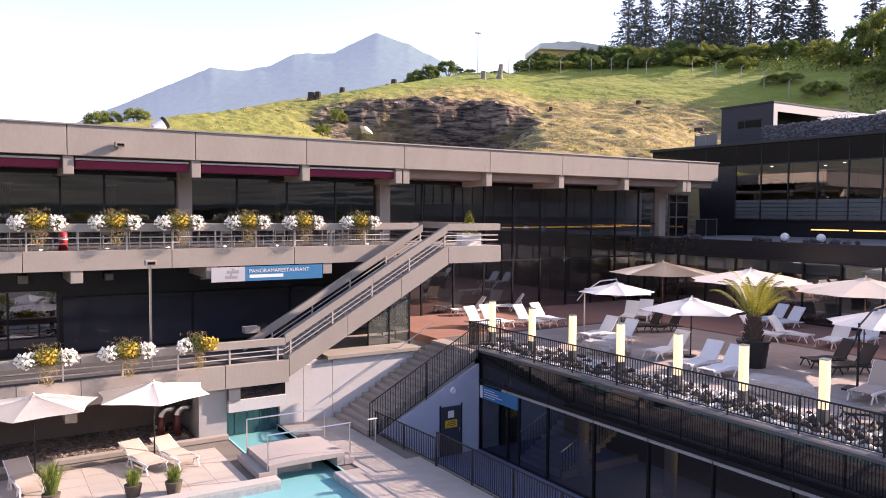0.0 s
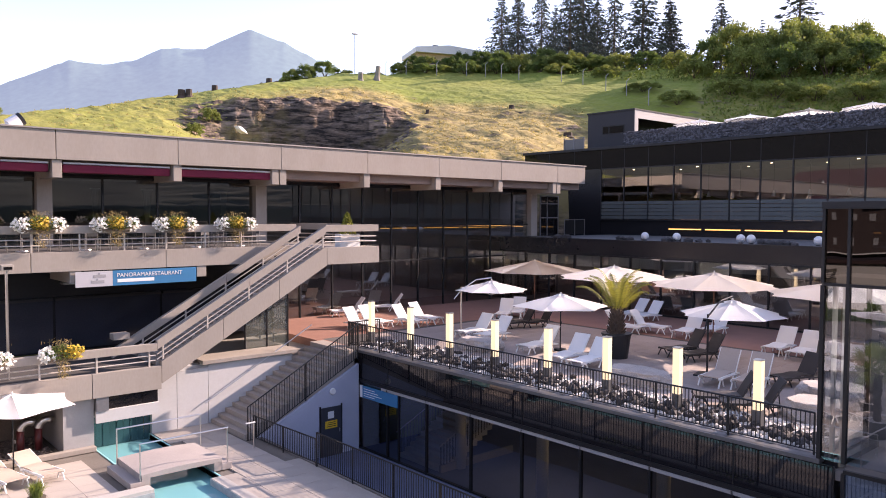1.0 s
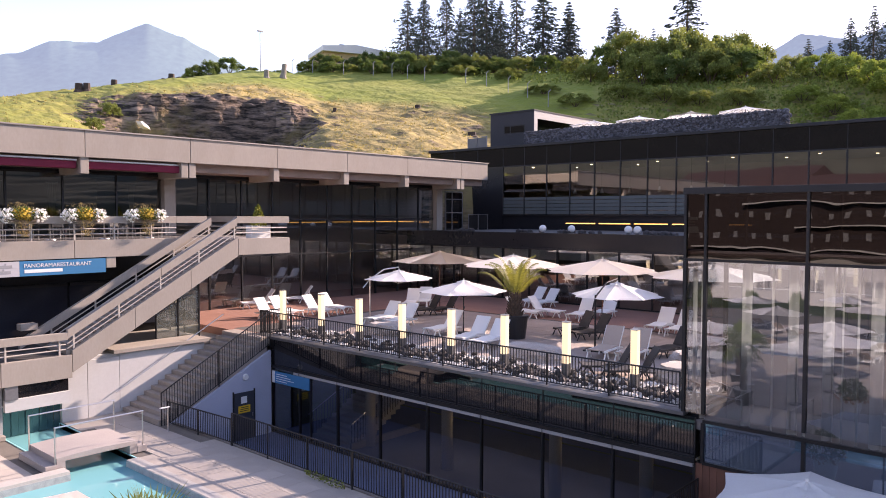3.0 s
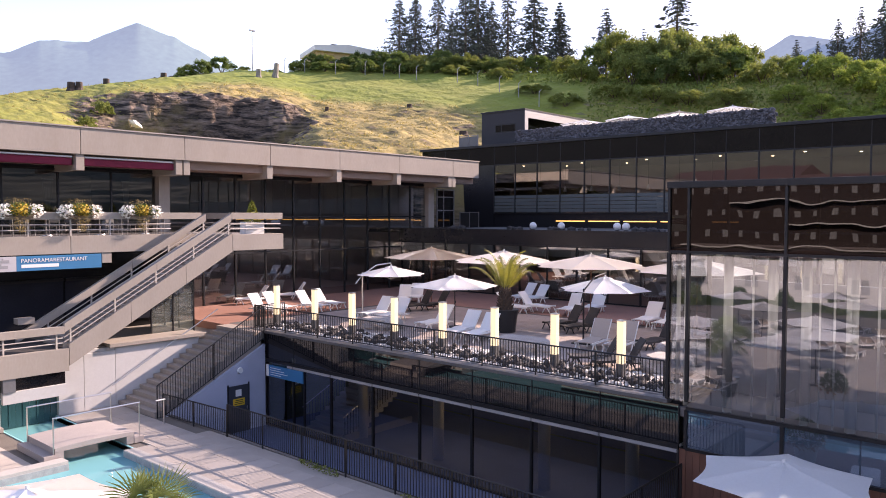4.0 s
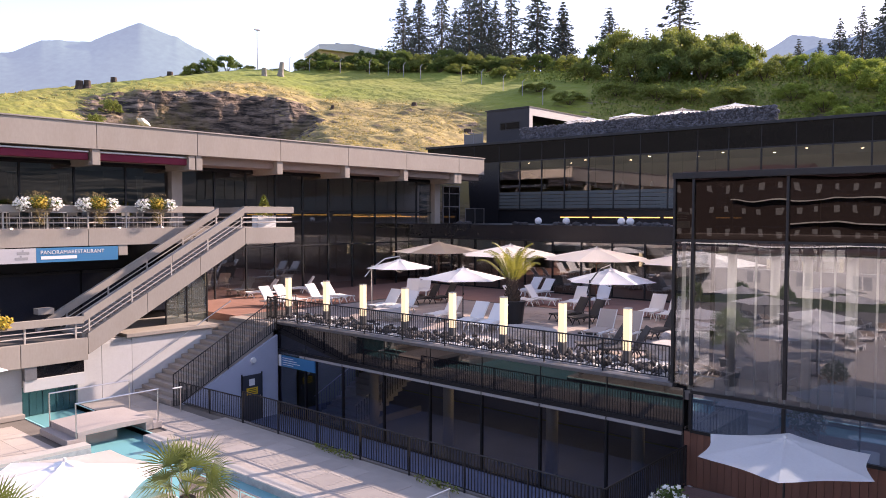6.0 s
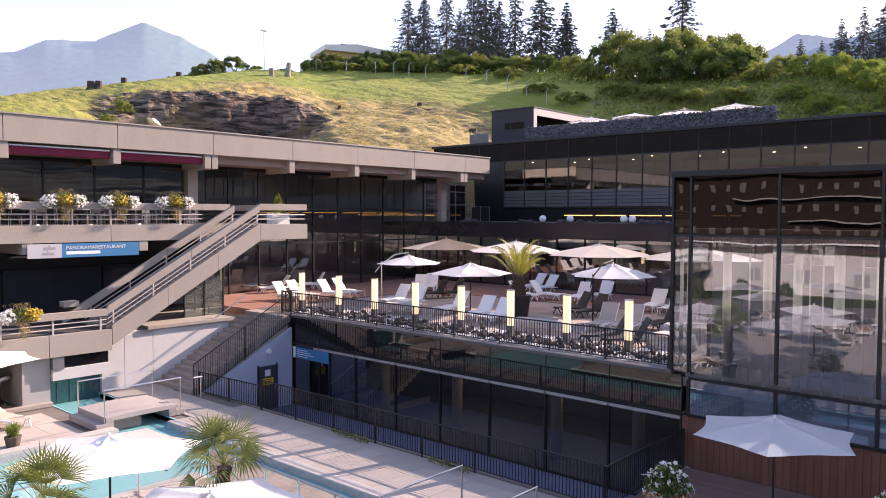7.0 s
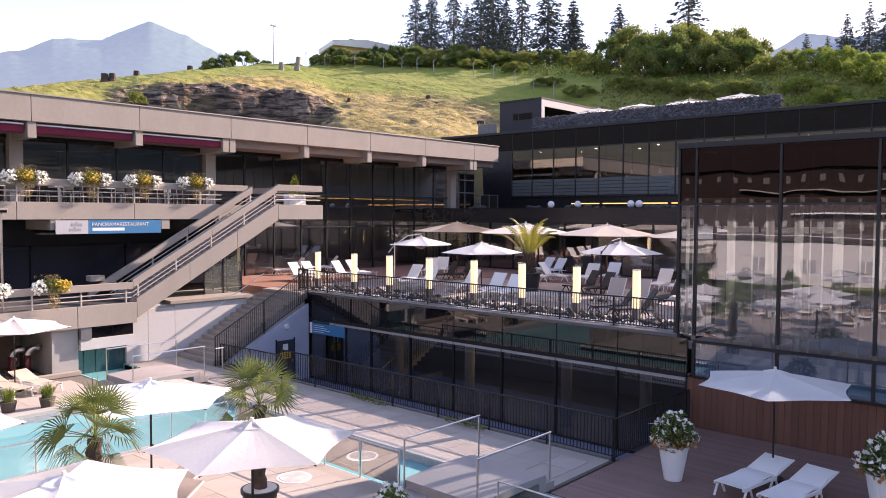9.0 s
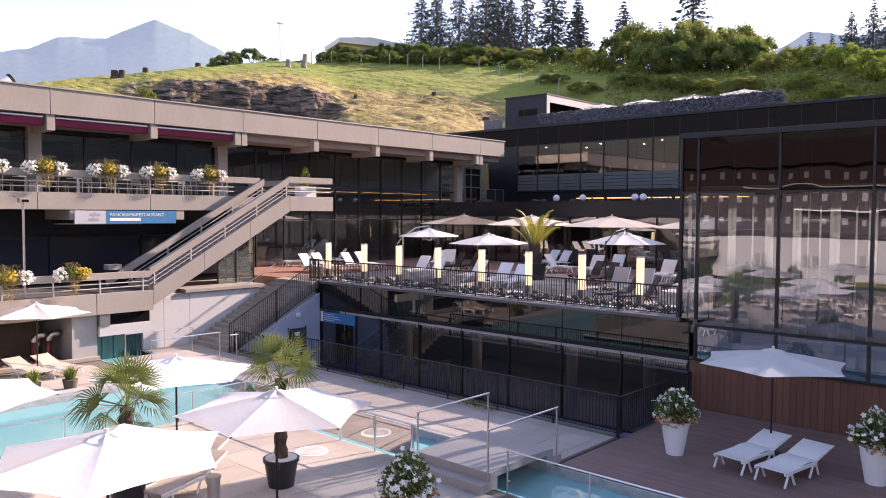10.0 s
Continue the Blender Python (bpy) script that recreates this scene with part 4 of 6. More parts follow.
glazing(lowwall, "x", 34.94, [-6, -2, 1.2, 3.0], 3.3, 5.6, PAVGLASS, DARKMETAL, w=0.08)
for a, b in ((3.2, 8.4), (8.5, 13.0), (13.1, 18.2)):
    part("panel", bx(a, 34.9, 3.0, b, 34.97, 5.15), mat("dark_lacquer", (0.028, 0.031, 0.043), 0.12, var=0.2) if a == 3.2 else bpy.data.materials["dark_lacquer"], lowwall)
    part("ledge", bx(a, 34.8, 5.15, b, 34.97, 5.28), DARKMETAL, lowwall)
part("shelf", bx(8.7, 34.4, 5.85, 12.9, 34.9, 5.92), STEEL, lowwall)

LF = 2.9
low = slab("balcony_lower", bx(-40, 29.45, 2.35, 11.0, 35.0, 2.86), CONCRETE, "lower concrete balcony with a beam parapet", "balcony")
for a, b in zip([-39, -33, -27, -21, -15, -9.6, -4.2, 1.2, 3.2, 8.3], [-33, -27, -21, -15, -9.6, -4.2, 1.2, 3.2, 8.3, 10.9]):
    part("fascia_panel", bx(a + 0.012, 29.2, 1.98, b - 0.012, 29.45, 2.9, 0.012), CONCRETE, low)
for a, b in ((-39, -15), (-15, -4.2), (-4.2, 3.2), (3.2, 10.75)):
    part("rail_beam", bx(a + 0.01, 29.22, 3.50, b - 0.01, 29.42, 3.80, 0.012), CONCRETE, low)
for z in (3.12, 3.32):
    part("rail", tube(bmesh.new(), (-39, 29.32, z), (10.7, 29.32, z), 0.025), RAILPAINT, low)
repeat("post", bx(-0.03, 29.28, 2.8, 0.03, 29.36, 3.52), RAILPAINT, low, [(x, 0, 0) for x in np.arange(-11, 11, 1.95)])
for x in (2.9, -3.0):
    part("bracket", bx(x - 0.2, 29.5, 1.35, x + 0.2, 33, 2.35, 0.015), CONCRETE, low)
slab("balcony_lower_floor", bx(-40, 29.5, 2.862, 10.9, 34.78, 2.876), mat("balcony_tile", (0.075, 0.068, 0.064), 0.8, var=0.2, bump=0.2), "thin dark sheet over the lower balcony floor", "floor")
slab("balcony_upper_floor", bx(-40, 32.3, 7.332, 18.5, 37.3, 7.346), bpy.data.materials["balcony_tile"], "thin dark sheet over the restaurant balcony floor", "floor")
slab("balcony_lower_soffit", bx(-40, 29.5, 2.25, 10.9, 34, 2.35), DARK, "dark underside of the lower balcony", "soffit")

outer = slab("outer_stair", bx(18.6, 29.45, 6.85, 21.4, 37.4, 7.33), CONCRETE, "concrete stair between the balconies with beam parapets", "stair")
S0, S1 = (10.75, 2.9), (18.55, 7.35)
K = (S1[1] - S0[1]) / (S1[0] - S0[0])


def slope_beam(x0, x1, dz0, dz1, y0, y1, name, material=CONCRETE):
    z = lambda x: S0[1] + K * (x - S0[0])
    return part(name, prism(bmesh.new(), [(x0, z(x0) + dz0), (x1, z(x1) + dz0), (x1, z(x1) + dz1), (x0, z(x0) + dz1)], "y", y0, y1), material, outer)


cutsx = [10.9, 13.5, 16.1, 18.55]
for a, b in zip(cutsx, cutsx[1:]):
    slope_beam(a + 0.01, b - 0.01, -0.80, 0.08, 29.2, 29.42, "stringer")
slope_beam(10.9, 18.55, -0.55, 0.08, 31.45, 31.67, "stringer")
for a, b in ((10.75, 14.7), (14.72, 18.5)):
    slope_beam(a, b, 0.66, 1.02, 29.22, 29.42, "rail_beam")
    slope_beam(a - 1.0 if a < 11 else a, b, 0.66, 1.02, 31.45, 31.65, "rail_beam")
for dz in (0.25, 0.45):
    for y in (29.32, 31.55):
        part("rail", tube(bmesh.new(), (10.75, y, S0[1] + dz), (18.5, y, S1[1] + dz), 0.025), RAILPAINT, outer)
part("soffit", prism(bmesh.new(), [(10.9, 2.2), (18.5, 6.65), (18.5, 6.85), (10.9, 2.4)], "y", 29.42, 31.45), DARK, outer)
N = 26
for k in range(N):
    x = S0[0] + (S1[0] - S0[0]) * k / N
    z = S0[1] + (S1[1] - S0[1]) * (k + 1) / N
    part("step", bx(x, 29.43, z - 0.17, x + 0.33, 31.44, z), CONCRETE, outer)
for k in range(5):
    x = 11.0 + k * 1.85
    for y in (29.32, 31.55):
        part("post", bx(x - 0.03, y - 0.03, S0[1] + K * (x - S0[0]), x + 0.03, y + 0.03, S0[1] + K * (x - S0[0]) + 0.8), RAILPAINT, outer)
part("fascia_panel", bx(18.56, 29.2, 6.58, 21.5, 29.45, 7.36, 0.012), CONCRETE, outer)
part("fascia_panel", bx(21.25, 29.46, 6.58, 21.5, 37.3, 7.36, 0.012), CONCRETE, outer)
part("rail_beam", bx(18.5, 29.22, 8.08, 21.48, 29.42, 8.40, 0.012), CONCRETE, outer)
part("rail_beam", bx(21.28, 29.44, 8.08, 21.48, 37.3, 8.40, 0.012), CONCRETE, outer)
part("rail_beam", bx(16.95, 32.02, 8.08, 18.6, 32.22, 8.40, 0.012), CONCRETE, outer)
for z in (7.62, 7.85):
    part("rail", tube(bmesh.new(), (18.5, 29.32, z), (21.4, 29.32, z), 0.028), RAILPAINT, outer)
    part("rail", tube(bmesh.new(), (21.38, 29.32, z), (21.38, 37.2, z), 0.028), RAILPAINT, outer)
part("newel", bx(9.75, 31.3, 3.75, 10.4, 31.8, 4.0, 0.01), CONCRETE, outer)
for x in (20.2,):
    ft = thing("flower_tub", "pale planter tub with a small yellow conifer", "planter", at=(x, 30.0, 7.33))
    part("tub", bx(-0.55, -0.25, 0, 0.55, 0.25, 0.62, 0.02), SIGNWHITE, ft)
    n = 420
    h = rng.uniform(0, 1, n)
    a = rng.uniform(0, 6.28, n)
    r = 0.46 * (1 - h) ** 0.8 * rng.uniform(0.6, 1, n)
    leafy("bush", leaf_mesh("bush", np.stack([r * np.cos(a), r * np.sin(a), 0.6 + h * 1.05], 1), 0.09, mat("gold_conifer", (0.24, 0.24, 0.03), 0.8, island=0.3), up=0.8), ft)

# wall beside the ground stair
sw = slab("wall_stair", bx(10.82, 30.2, -0.05, 17.3, 30.45, 2.55), PLASTER, "pale concrete wall beside the ground stair", "wall")
for a, b in ((10.82, 11.85), (11.87, 13.2), (13.22, 17.25)):
    part("panel", bx(a, 30.12, 0.0, b, 30.2, 2.5 if a > 13 else 2.4), PLASTER, sw)
part("ledge", bx(12.9, 29.95, 2.55, 17.4, 31.4, 2.72, 0.015), CONCRETE, sw)
part("handrail", tube(bmesh.new(), (13.0, 30.0, 0.9), (18.2, 30.0, 3.75), 0.025), STEEL, sw)
for x in (13.6, 15.4, 17.2):
    z = 0.9 + (x - 13.0) * 2.85 / 5.2
    part("bracket", tube(bmesh.new(), (x, 30.0, z - 0.02), (x, 30.14, z - 0.1), 0.012), STEEL, sw)

slab("floor_undercroft", bx(10.9, 30.45, 2.3, 18.6, 37.5, 2.6), CONCRETE, "bare concrete floor under the outer stair", "floor")
slab("wall_undercroft", bx(10.9, 35.2, 2.6, 18.4, 35.4, 6.5), DARK, "dark wall under the outer stair", "wall")
scr = thing("glass_screen", "clear glass wind screen under the outer stair", "glass screen", at=(15.6, 31.5, 2.6))
for q in (((0, 0), (1.1, 0)), ((1.1, 0), (2.2, 0)), ((2.2, 0), (2.2, 1.4)), ((2.2, 1.4), (2.2, 2.8))):
    bm = bmesh.new()
    bm.faces.new([bm.verts.new((*p, z)) for p, z in ((q[0], 0.02), (q[1], 0.02), (q[1], 3.2), (q[0], 3.2))])
    part("pane", bm, SCREENGLASS, scr)
for p in ((0, 0), (1.1, 0), (2.2, 0), (2.2, 1.4), (2.2, 2.8)):
    part("post", bx(p[0] - 0.03, p[1] - 0.03, 0, p[0] + 0.03, p[1] + 0.03, 3.3), DARKMETAL, scr)

# ground stair
gst = slab("ground_stair", bx(18.5, 26.95, -1.4, 19.0, 30.2, 2.6), CONCRETE, "broad concrete stair from the pool deck to the terrace", "stair")
RN = 16
for k in range(RN):
    x, z = 13.3 + 0.325 * k, 2.95 * (k + 1) / RN
    part("step", bx(x, 26.95, -0.2 if k < 2 else z - 1.0, x + (0.345 if k < RN - 1 else 0.72), 30.1, z, 0.008), mat("step_concrete", (0.36, 0.31, 0.27), 0.85, var=0.15, bump=0.2, dirt=(0.2, 0.17, 0.14), dirt_amt=0.4) if k == 0 else bpy.data.materials["step_concrete"], gst)
slab("landing_top", bx(18.6, 27.95, 2.3, 19.0, 37.5, 2.945), REDDECK, "red boards at the head of the stair", "floor")
sidew = slab("wall_stair_side", prism(bmesh.new(), [(13.5, -1.5), (18.62, -1.5), (18.62, 2.36), (13.5, -0.18)], "y", 26.78, 26.95), BLUEGREY, "blue-grey side wall under the ground stair", "wall")
dr = thing("steel_door", "dark steel service door with notices on it", "door", kind="structure", at=(16.6, 26.76, -1.4))
part("leaf", bx(0.06, -0.06, 0.0, 1.06, 0.0, 2.1, 0.01), mat("door_dark", (0.04, 0.045, 0.06), 0.5), dr)
part("frame", bx(0.0, -0.04, 0.0, 0.055, 0.0, 2.18), DARKMETAL, dr)
part("frame", bx(1.065, -0.04, 0.0, 1.12, 0.0, 2.18), DARKMETAL, dr)
part("notice", bx(0.38, -0.07, 1.62, 0.68, -0.06, 1.92), SIGNWHITE, dr, "white notice sheet")
ys = part("warning_sign", bx(0.24, -0.075, 1.2, 0.84, -0.06, 1.52), YELLOWS, dr, "yellow warning sign")
for k in range(3):
    part("text_bar", bx(0.30 + 0.03 * k, -0.08, 1.27 + 0.08 * k, 0.78 - 0.02 * k, -0.0755, 1.30 + 0.08 * k), BLACKPLASTIC, ys)
part("handle", tube(bmesh.new(), (0.94, -0.11, 1.0), (0.94, -0.11, 1.15), 0.015), STEEL, dr)
wl_ = thing("wall_lamp", "round white wall lamp above the service door", "lamp", at=(17.25, 26.76, 1.35))
part("plate", tube(bmesh.new(), (0, 0, 0), (0, -0.08, 0), 0.15, 0.12, 18), SIGNWHITE, wl_)
post = thing("deck_lamp", "slim bollard with a flat white head", "lamp", at=(13.1, 25.8, 0.0))
part("stem", tube(bmesh.new(), (0, 0, 0), (0, 0, 0.95), 0.03), STEEL, post)
part("head", bx(-0.34, -0.05, 0.95, 0.06, 0.05, 0.985, 0.012), SIGNWHITE, post)


# ---- fences ----
def fence(label, a, b, h, gap=0.115, every=2.2, group=""):
    """Upright bars between two rails, from a to b; the ends may lie at different heights."""
    a, b = Vector(a), Vector(b)
    ob = thing("fence", label, "fence", group, at=a)
    d = b - a
    flat = math.hypot(d.x, d.y)
    part("top_rail", tube(bmesh.new(), (0, 0, h), d + Vector((0, 0, h)), 0.026), DARKMETAL, ob)
    part("bottom_rail", tube(bmesh.new(), (0, 0, 0.1), d + Vector((0, 0, 0.1)), 0.018), DARKMETAL, ob)
    n = max(2, int(flat / gap))
    repeat("bar", bx(-0.0105, -0.0105, 0.1, 0.0105, 0.0105, h), DARKMETAL, ob, [d * (k / n) for k in range(1, n)])
    m = max(1, round(flat / every))
    repeat("post", bx(-0.02, -0.02, -0.03, 0.02, 0.02, h + 0.01), DARKMETAL, ob, [d * (k / m) for k in range(m + 1)])
    return ob


fence("black steel bar fence along the terrace edge", (18.9, 7.5, 2.97), (18.9, 27.9, 2.97), 1.05)
fence("black steel bar fence across the head of the stair", (18.9, 27.95, 2.97), (20.6, 27.95, 2.97), 1.05)
fence("black steel bar fence along the sunken court", (13.72, 6.85, 0.04), (13.72, 22.3, 0.04), 1.18)
fence("low black steel bar fence by the stair foot", (13.72, 22.35, 0.04), (13.5, 26.6, 0.04), 0.95)
fence("black steel bar fence across the end of the court", (13.75, 6.8, 0.0), (18.6, 6.8, 0.0), 1.18)
fence("sloping black steel bar railing of the ground stair", (13.36, 26.82, -0.25), (18.6, 26.82, 2.55), 1.55, every=2.6)
fence("black steel bar railing at the stair head", (18.62, 26.82, 3.05), (18.85, 27.9, 3.02), 1.05)


# ---- bridges over the pool channel ----
DECKGREY = mat("bridge_slab", (0.36, 0.32, 0.30), 0.75, var=0.1, bump=0.2)


def bridge(x0, x1, y0, y1, label):
    ob = thing("bridge", label, "bridge", "bridges over the pool channel", at=((x0 + x1) / 2, (y0 + y1) / 2, 0))
    w, d = (x1 - x0) / 2, (y1 - y0) / 2
    prof = [(-w, 0.30)] + [(-w + 2 * w * k / 10, 0.43 + 0.05 * math.sin(math.pi * k / 10)) for k in range(11)] + [(w, 0.30)]
    part("slab", prism(bmesh.new(), prof, "y", -d, d), DECKGREY, ob)
    for s in (-1, 1):
        xa, xb = sorted((s * w, s * (w - 0.28)))
        part("pier", bx(xa, -d + 0.01, 0.0, xb, d - 0.01, 0.30), DECKGREY, ob)
        xa, xb = sorted((s * w, s * (w + 0.36)))
        part("step", bx(xa, -d, -0.01, xb, d, 0.22, 0.01), DECKGREY, ob)
    for y in (-d + 0.05, d - 0.05):
        rail = part("handrail", tube(bmesh.new(), (-w - 0.05, y, 1.45), (w + 0.25, y, 1.45), 0.026), STEEL, ob, "brushed steel handrail")
        for x, z in ((-w - 0.03, 0.22), (w + 0.22, 0.22)):
            part("post", tube(bmesh.new(), (x, y, z), (x, y, 1.45), 0.024), STEEL, rail)
    return ob


bridge(8.3, 11.05, 24.15, 26.5, "low arched pale slab bridge with steel handrails")
bridge(7.85, 10.45, 6.85, 9.25, "low grey slab bridge with steps and steel handrails")


def glass_rail(label, a, b, h=1.0, n=3):
    a, b = Vector(a), Vector(b)
    ob = thing("glass_railing", label, "railing", "glass railings by the pool", at=a)
    d = b - a
    part("top_rail", tube(bmesh.new(), (0, 0, h), d + Vector((0, 0, h)), 0.022), STEEL, ob)
    for k in range(n + 1):
        q = d * (k / n)
        p = part("post", tube(bmesh.new(), q, q + Vector((0, 0, h)), 0.022), STEEL, ob)
        part("clamp", tube(bmesh.new(), q + Vector((0, 0, 0.3)), q + d.normalized() * 0.07 + Vector((0, 0, 0.3)), 0.02), STEEL, p)
    for k in range(n):
        q0, q1 = d * (k / n) + d.normalized() * 0.06, d * ((k + 1) / n) - d.normalized() * 0.06
        bm = bmesh.new()
        bm.faces.new([bm.verts.new(v) for v in (q0 + Vector((0, 0, 0.1)), q1 + Vector((0, 0, 0.1)), q1 + Vector((0, 0, h - 0.06)), q0 + Vector((0, 0, h - 0.06)))])
        pane = part("pane", bm, CLEAR, ob)
        pane.visible_shadow = False


glass_rail("steel railing with clear glass beside the channel", (8.05, 9.6, 0), (8.05, 16.9, 0), n=5)
glass_rail("steel railing with clear glass along the pool", (7.9, 17.1, 0), (-9.0, 17.1, 0), n=9)
glass_rail("steel railing with clear glass by the small pool", (8.05, 6.5, 0), (8.05, -4.5, 0), n=5)

# wall block and opening where the channel enters the building
slab("wall_channel", bx(7.35, 29.5, 0, 8.42, 33.5, 2.24), mat("grey_plaster", (0.36, 0.36, 0.36), 0.6, var=0.08, dirt=(0.27, 0.26, 0.25), dirt_amt=0.4), "pale wall block beside the channel opening", "wall")
slab("wall_channel_head", bx(8.45, 29.3, 1.0, 10.82, 29.5, 1.45), PLASTER, "pale lintel over the channel opening", "wall")
slab("window_channel", bx(8.9, 29.46, 1.45, 10.82, 29.5, 1.98), BLACKGLASS, "narrow dark window strip over the lintel", "window")
slab("wall_channel_post", bx(8.45, 29.25, 1.45, 8.9, 29.5, 2.0), GREYMETAL, "grey frame beside the window strip", "wall")
slab("wall_channel_back", bx(8.4, 33.0, -1.5, 10.9, 33.2, 2.0), MOSAIC, "tiled end wall inside the channel opening", "wall")
sc = thing("strip_curtain", "hanging teal plastic strips over the channel opening", "strip curtain", at=(8.45, 30.3, -0.2))
TEAL = mat("teal_plastic", (0.025, 0.09, 0.10), 0.25, var=0.25, scale=5)
for k in range(9):
    part("strip", bx(0.262 * k + 0.006, 0.012 * (k % 2), 0.0, 0.262 * k + 0.258, 0.006 + 0.012 * (k % 2), 1.2), TEAL, sc)
part("rail", bx(0, -0.02, 1.2, 2.36, 0.03, 1.25), STEEL, sc)
slab("floor_corner", bx(10.82, 28.4, -0.04, 13.3, 30.1, 0.005), PAVER, "paving beside the channel opening", "paving")
slab("wall_recess", bx(-40, 32.6, -0.05, 7.15, 32.8, 2.3), mat("recess", (0.20, 0.155, 0.125), 0.8, var=0.2), "dark brown wall in the recess under the balcony", "wall")
slab("recess_curb", bx(-12, 29.2, -0.02, 8.42, 29.49, 0.16, 0.02), CONCRETE, "low concrete kerb of the pebble bed", "kerb")
bed = slab("pebble_bed", bx(-12, 29.5, -0.04, 7.15, 32.6, 0.06), mat("bed", (0.10, 0.075, 0.06), 0.95, var=0.4, scale=12, bump=1.0, bscale=25), "bed of dark round pebbles", "pebble bed")
tagged(new("pebbles", stone_mesh("pebbles", 2600, lambda: (rng.uniform(-2, 7.1), rng.uniform(29.5, 32.5), 0.07), 0.07, mat("brown_pebble", (0.16, 0.12, 0.10), 0.8, var=0.3, island=0.4), 0.6)), "loose dark brown pebbles in the bed", "pebbles", kind="stuff")
for x in (6.15, 6.75):
    pp = thing("vent_pipe", "bent burgundy pipe with a steel elbow", "pipe", "bent pipes in the recess", at=(x, 30.5, 0.05))
    part("riser", tube(bmesh.new(), (0, 0, 0), (0, 0, 0.85), 0.13, seg=14), BURGUNDY, pp, smooth=True)
    bm = bmesh.new()
    pts = [Vector((0.28 - 0.28 * math.cos(a), 0, 0.85 + 0.28 * math.sin(a))) for a in np.linspace(0, math.pi / 1.4, 7)]
    rows = []
    for k, p in enumerate(pts):
        d = (pts[min(k + 1, 6)] - pts[max(k - 1, 0)]).normalized()
        n = Vector((0, 1, 0)).cross(d)
        rows.append([bm.verts.new(p + 0.14 * (n * math.cos(a) + Vector((0, 1, 0)) * math.sin(a))) for a in np.linspace(0, 2 * math.pi, 14, endpoint=False)])
    for r0, r1 in zip(rows, rows[1:]):
        for k in range(14):
            bm.faces.new((r0[k - 1], r0[k], r1[k], r1[k - 1]))
    bm.faces.new(rows[-1])
    part("elbow", bm, STEEL, pp, "dull steel elbow", smooth=True)

# ---- signs ----
sign = thing("restaurant_sign", "long white and blue sign board under the balcony", "sign", at=(8.9, 31.92, 5.92))
part("white_panel", bx(-0.38, 0, 0, 1.05, 0.06, 0.62), mat("sign_panel", (0.48, 0.47, 0.49), 0.5, var=0.04), sign, "white panel with a grey mark")
blue_panel = part("blue_panel", bx(1.055, 0, 0, 4.6, 0.06, 0.62), BLUE, sign, "sky blue panel")
for z, x0, x1 in ((0.36, 0.3, 0.78), (0.13, 0.22, 0.72)):
    part("mark", bx(x0, -0.008, z, x1, 0.0, z + 0.12), GREY, sign)
    part("mark", bx(x0 + 0.2, -0.008, z + 0.12, x0 + 0.26, 0.0, z + 0.2), GREY, sign)


def lettering(text, size, parent, loc, material, rot=(math.radians(90), 0, 0)):
    cu = bpy.data.curves.new("lettering", "FONT")
    cu.body, cu.size, cu.extrude = text, size, 0.004
    tmp = new("tmp", cu)
    bpy.context.view_layer.update()
    me = bpy.data.meshes.new_from_object(tmp.evaluated_get(bpy.context.evaluated_depsgraph_get()))
    bpy.data.objects.remove(tmp)
    me.materials.clear()
    me.materials.append(material)
    ob = new("lettering", me)
    ob.parent, ob.location, ob.rotation_euler = parent, loc, rot
    return ob


lettering("PANORAMARESTAURANT", 0.235, blue_panel, (1.22, -0.008, 0.35), SIGNWHITE)
part("name_bar", bx(1.24, -0.008, 0.13, 2.75, 0.0, 0.27), SIGNWHITE, blue_panel)
bs = thing("info_sign", "blue information board on the glazed hall front", "sign", at=(18.62, 26.5, 0.92))
part("panel", bx(0, -2.45, 0, 0.05, 0, 0.52), BLUE, bs)
part("end_plate", bx(-0.005, 0.01, 0, 0.05, 0.2, 0.52), SIGNWHITE, bs)
for k in range(4):
    part("text_bar", bx(-0.008, -0.9 - 0.25 * ((k * 2) % 3), 0.09 + 0.1 * k, -0.001, -0.1, 0.115 + 0.1 * k), SIGNWHITE, bs)

# small fixtures on the fronts
for x, y, z, lab in ((5.45, 34.75, 11.62, "beige flood lamp on the roof edge"), (5.75, 30.2, 6.85, "beige flood lamp on a slim pole")):
    fl = thing("flood_lamp", lab, "lamp", "flood lamps", at=(x, y, z))
    part("housing", bx(-0.2, -0.22, 0, 0.2, 0.1, 0.2, 0.02), CONCRETE, fl)
    part("window", bx(-0.12, -0.225, 0.03, 0.16, -0.221, 0.13), BLACKGLASS, fl)
    if y < 32:
        part("pole", tube(bmesh.new(), (0, 0, -3.95), (0, 0, 0.0), 0.05, seg=12), STEEL, fl)
for x in (1.75, 4.95):
    fx = thing("wall_box", "small grey box lamp on the wall below the balcony", "lamp", "box lamps", at=(x, 34.9, 5.95))
    part("body", bx(-0.18, -0.3, 0, 0.18, 0, 0.32, 0.02), mat("box_beige", (0.35, 0.32, 0.25), 0.7) if x < 2 else BASEGREY, fx)
    part("cover", bx(-0.14, -0.32, 0.04, 0.14, -0.3, 0.26), GREY, fx)
rd = thing("red_post", "red plastic figure post with a white band", "figure", at=(3.05, 32.8, 7.347))
part("body", tube(bmesh.new(), (0, 0, 0), (0, 0, 0.75), 0.17, 0.15, 16), REDPAINT, rd, smooth=True)
bm = bmesh.new()
bmesh.ops.create_icosphere(bm, subdivisions=2, radius=0.19, matrix=Matrix.Translation((0, 0, 0.86)))
part("head", bm, REDPAINT, rd, smooth=True)
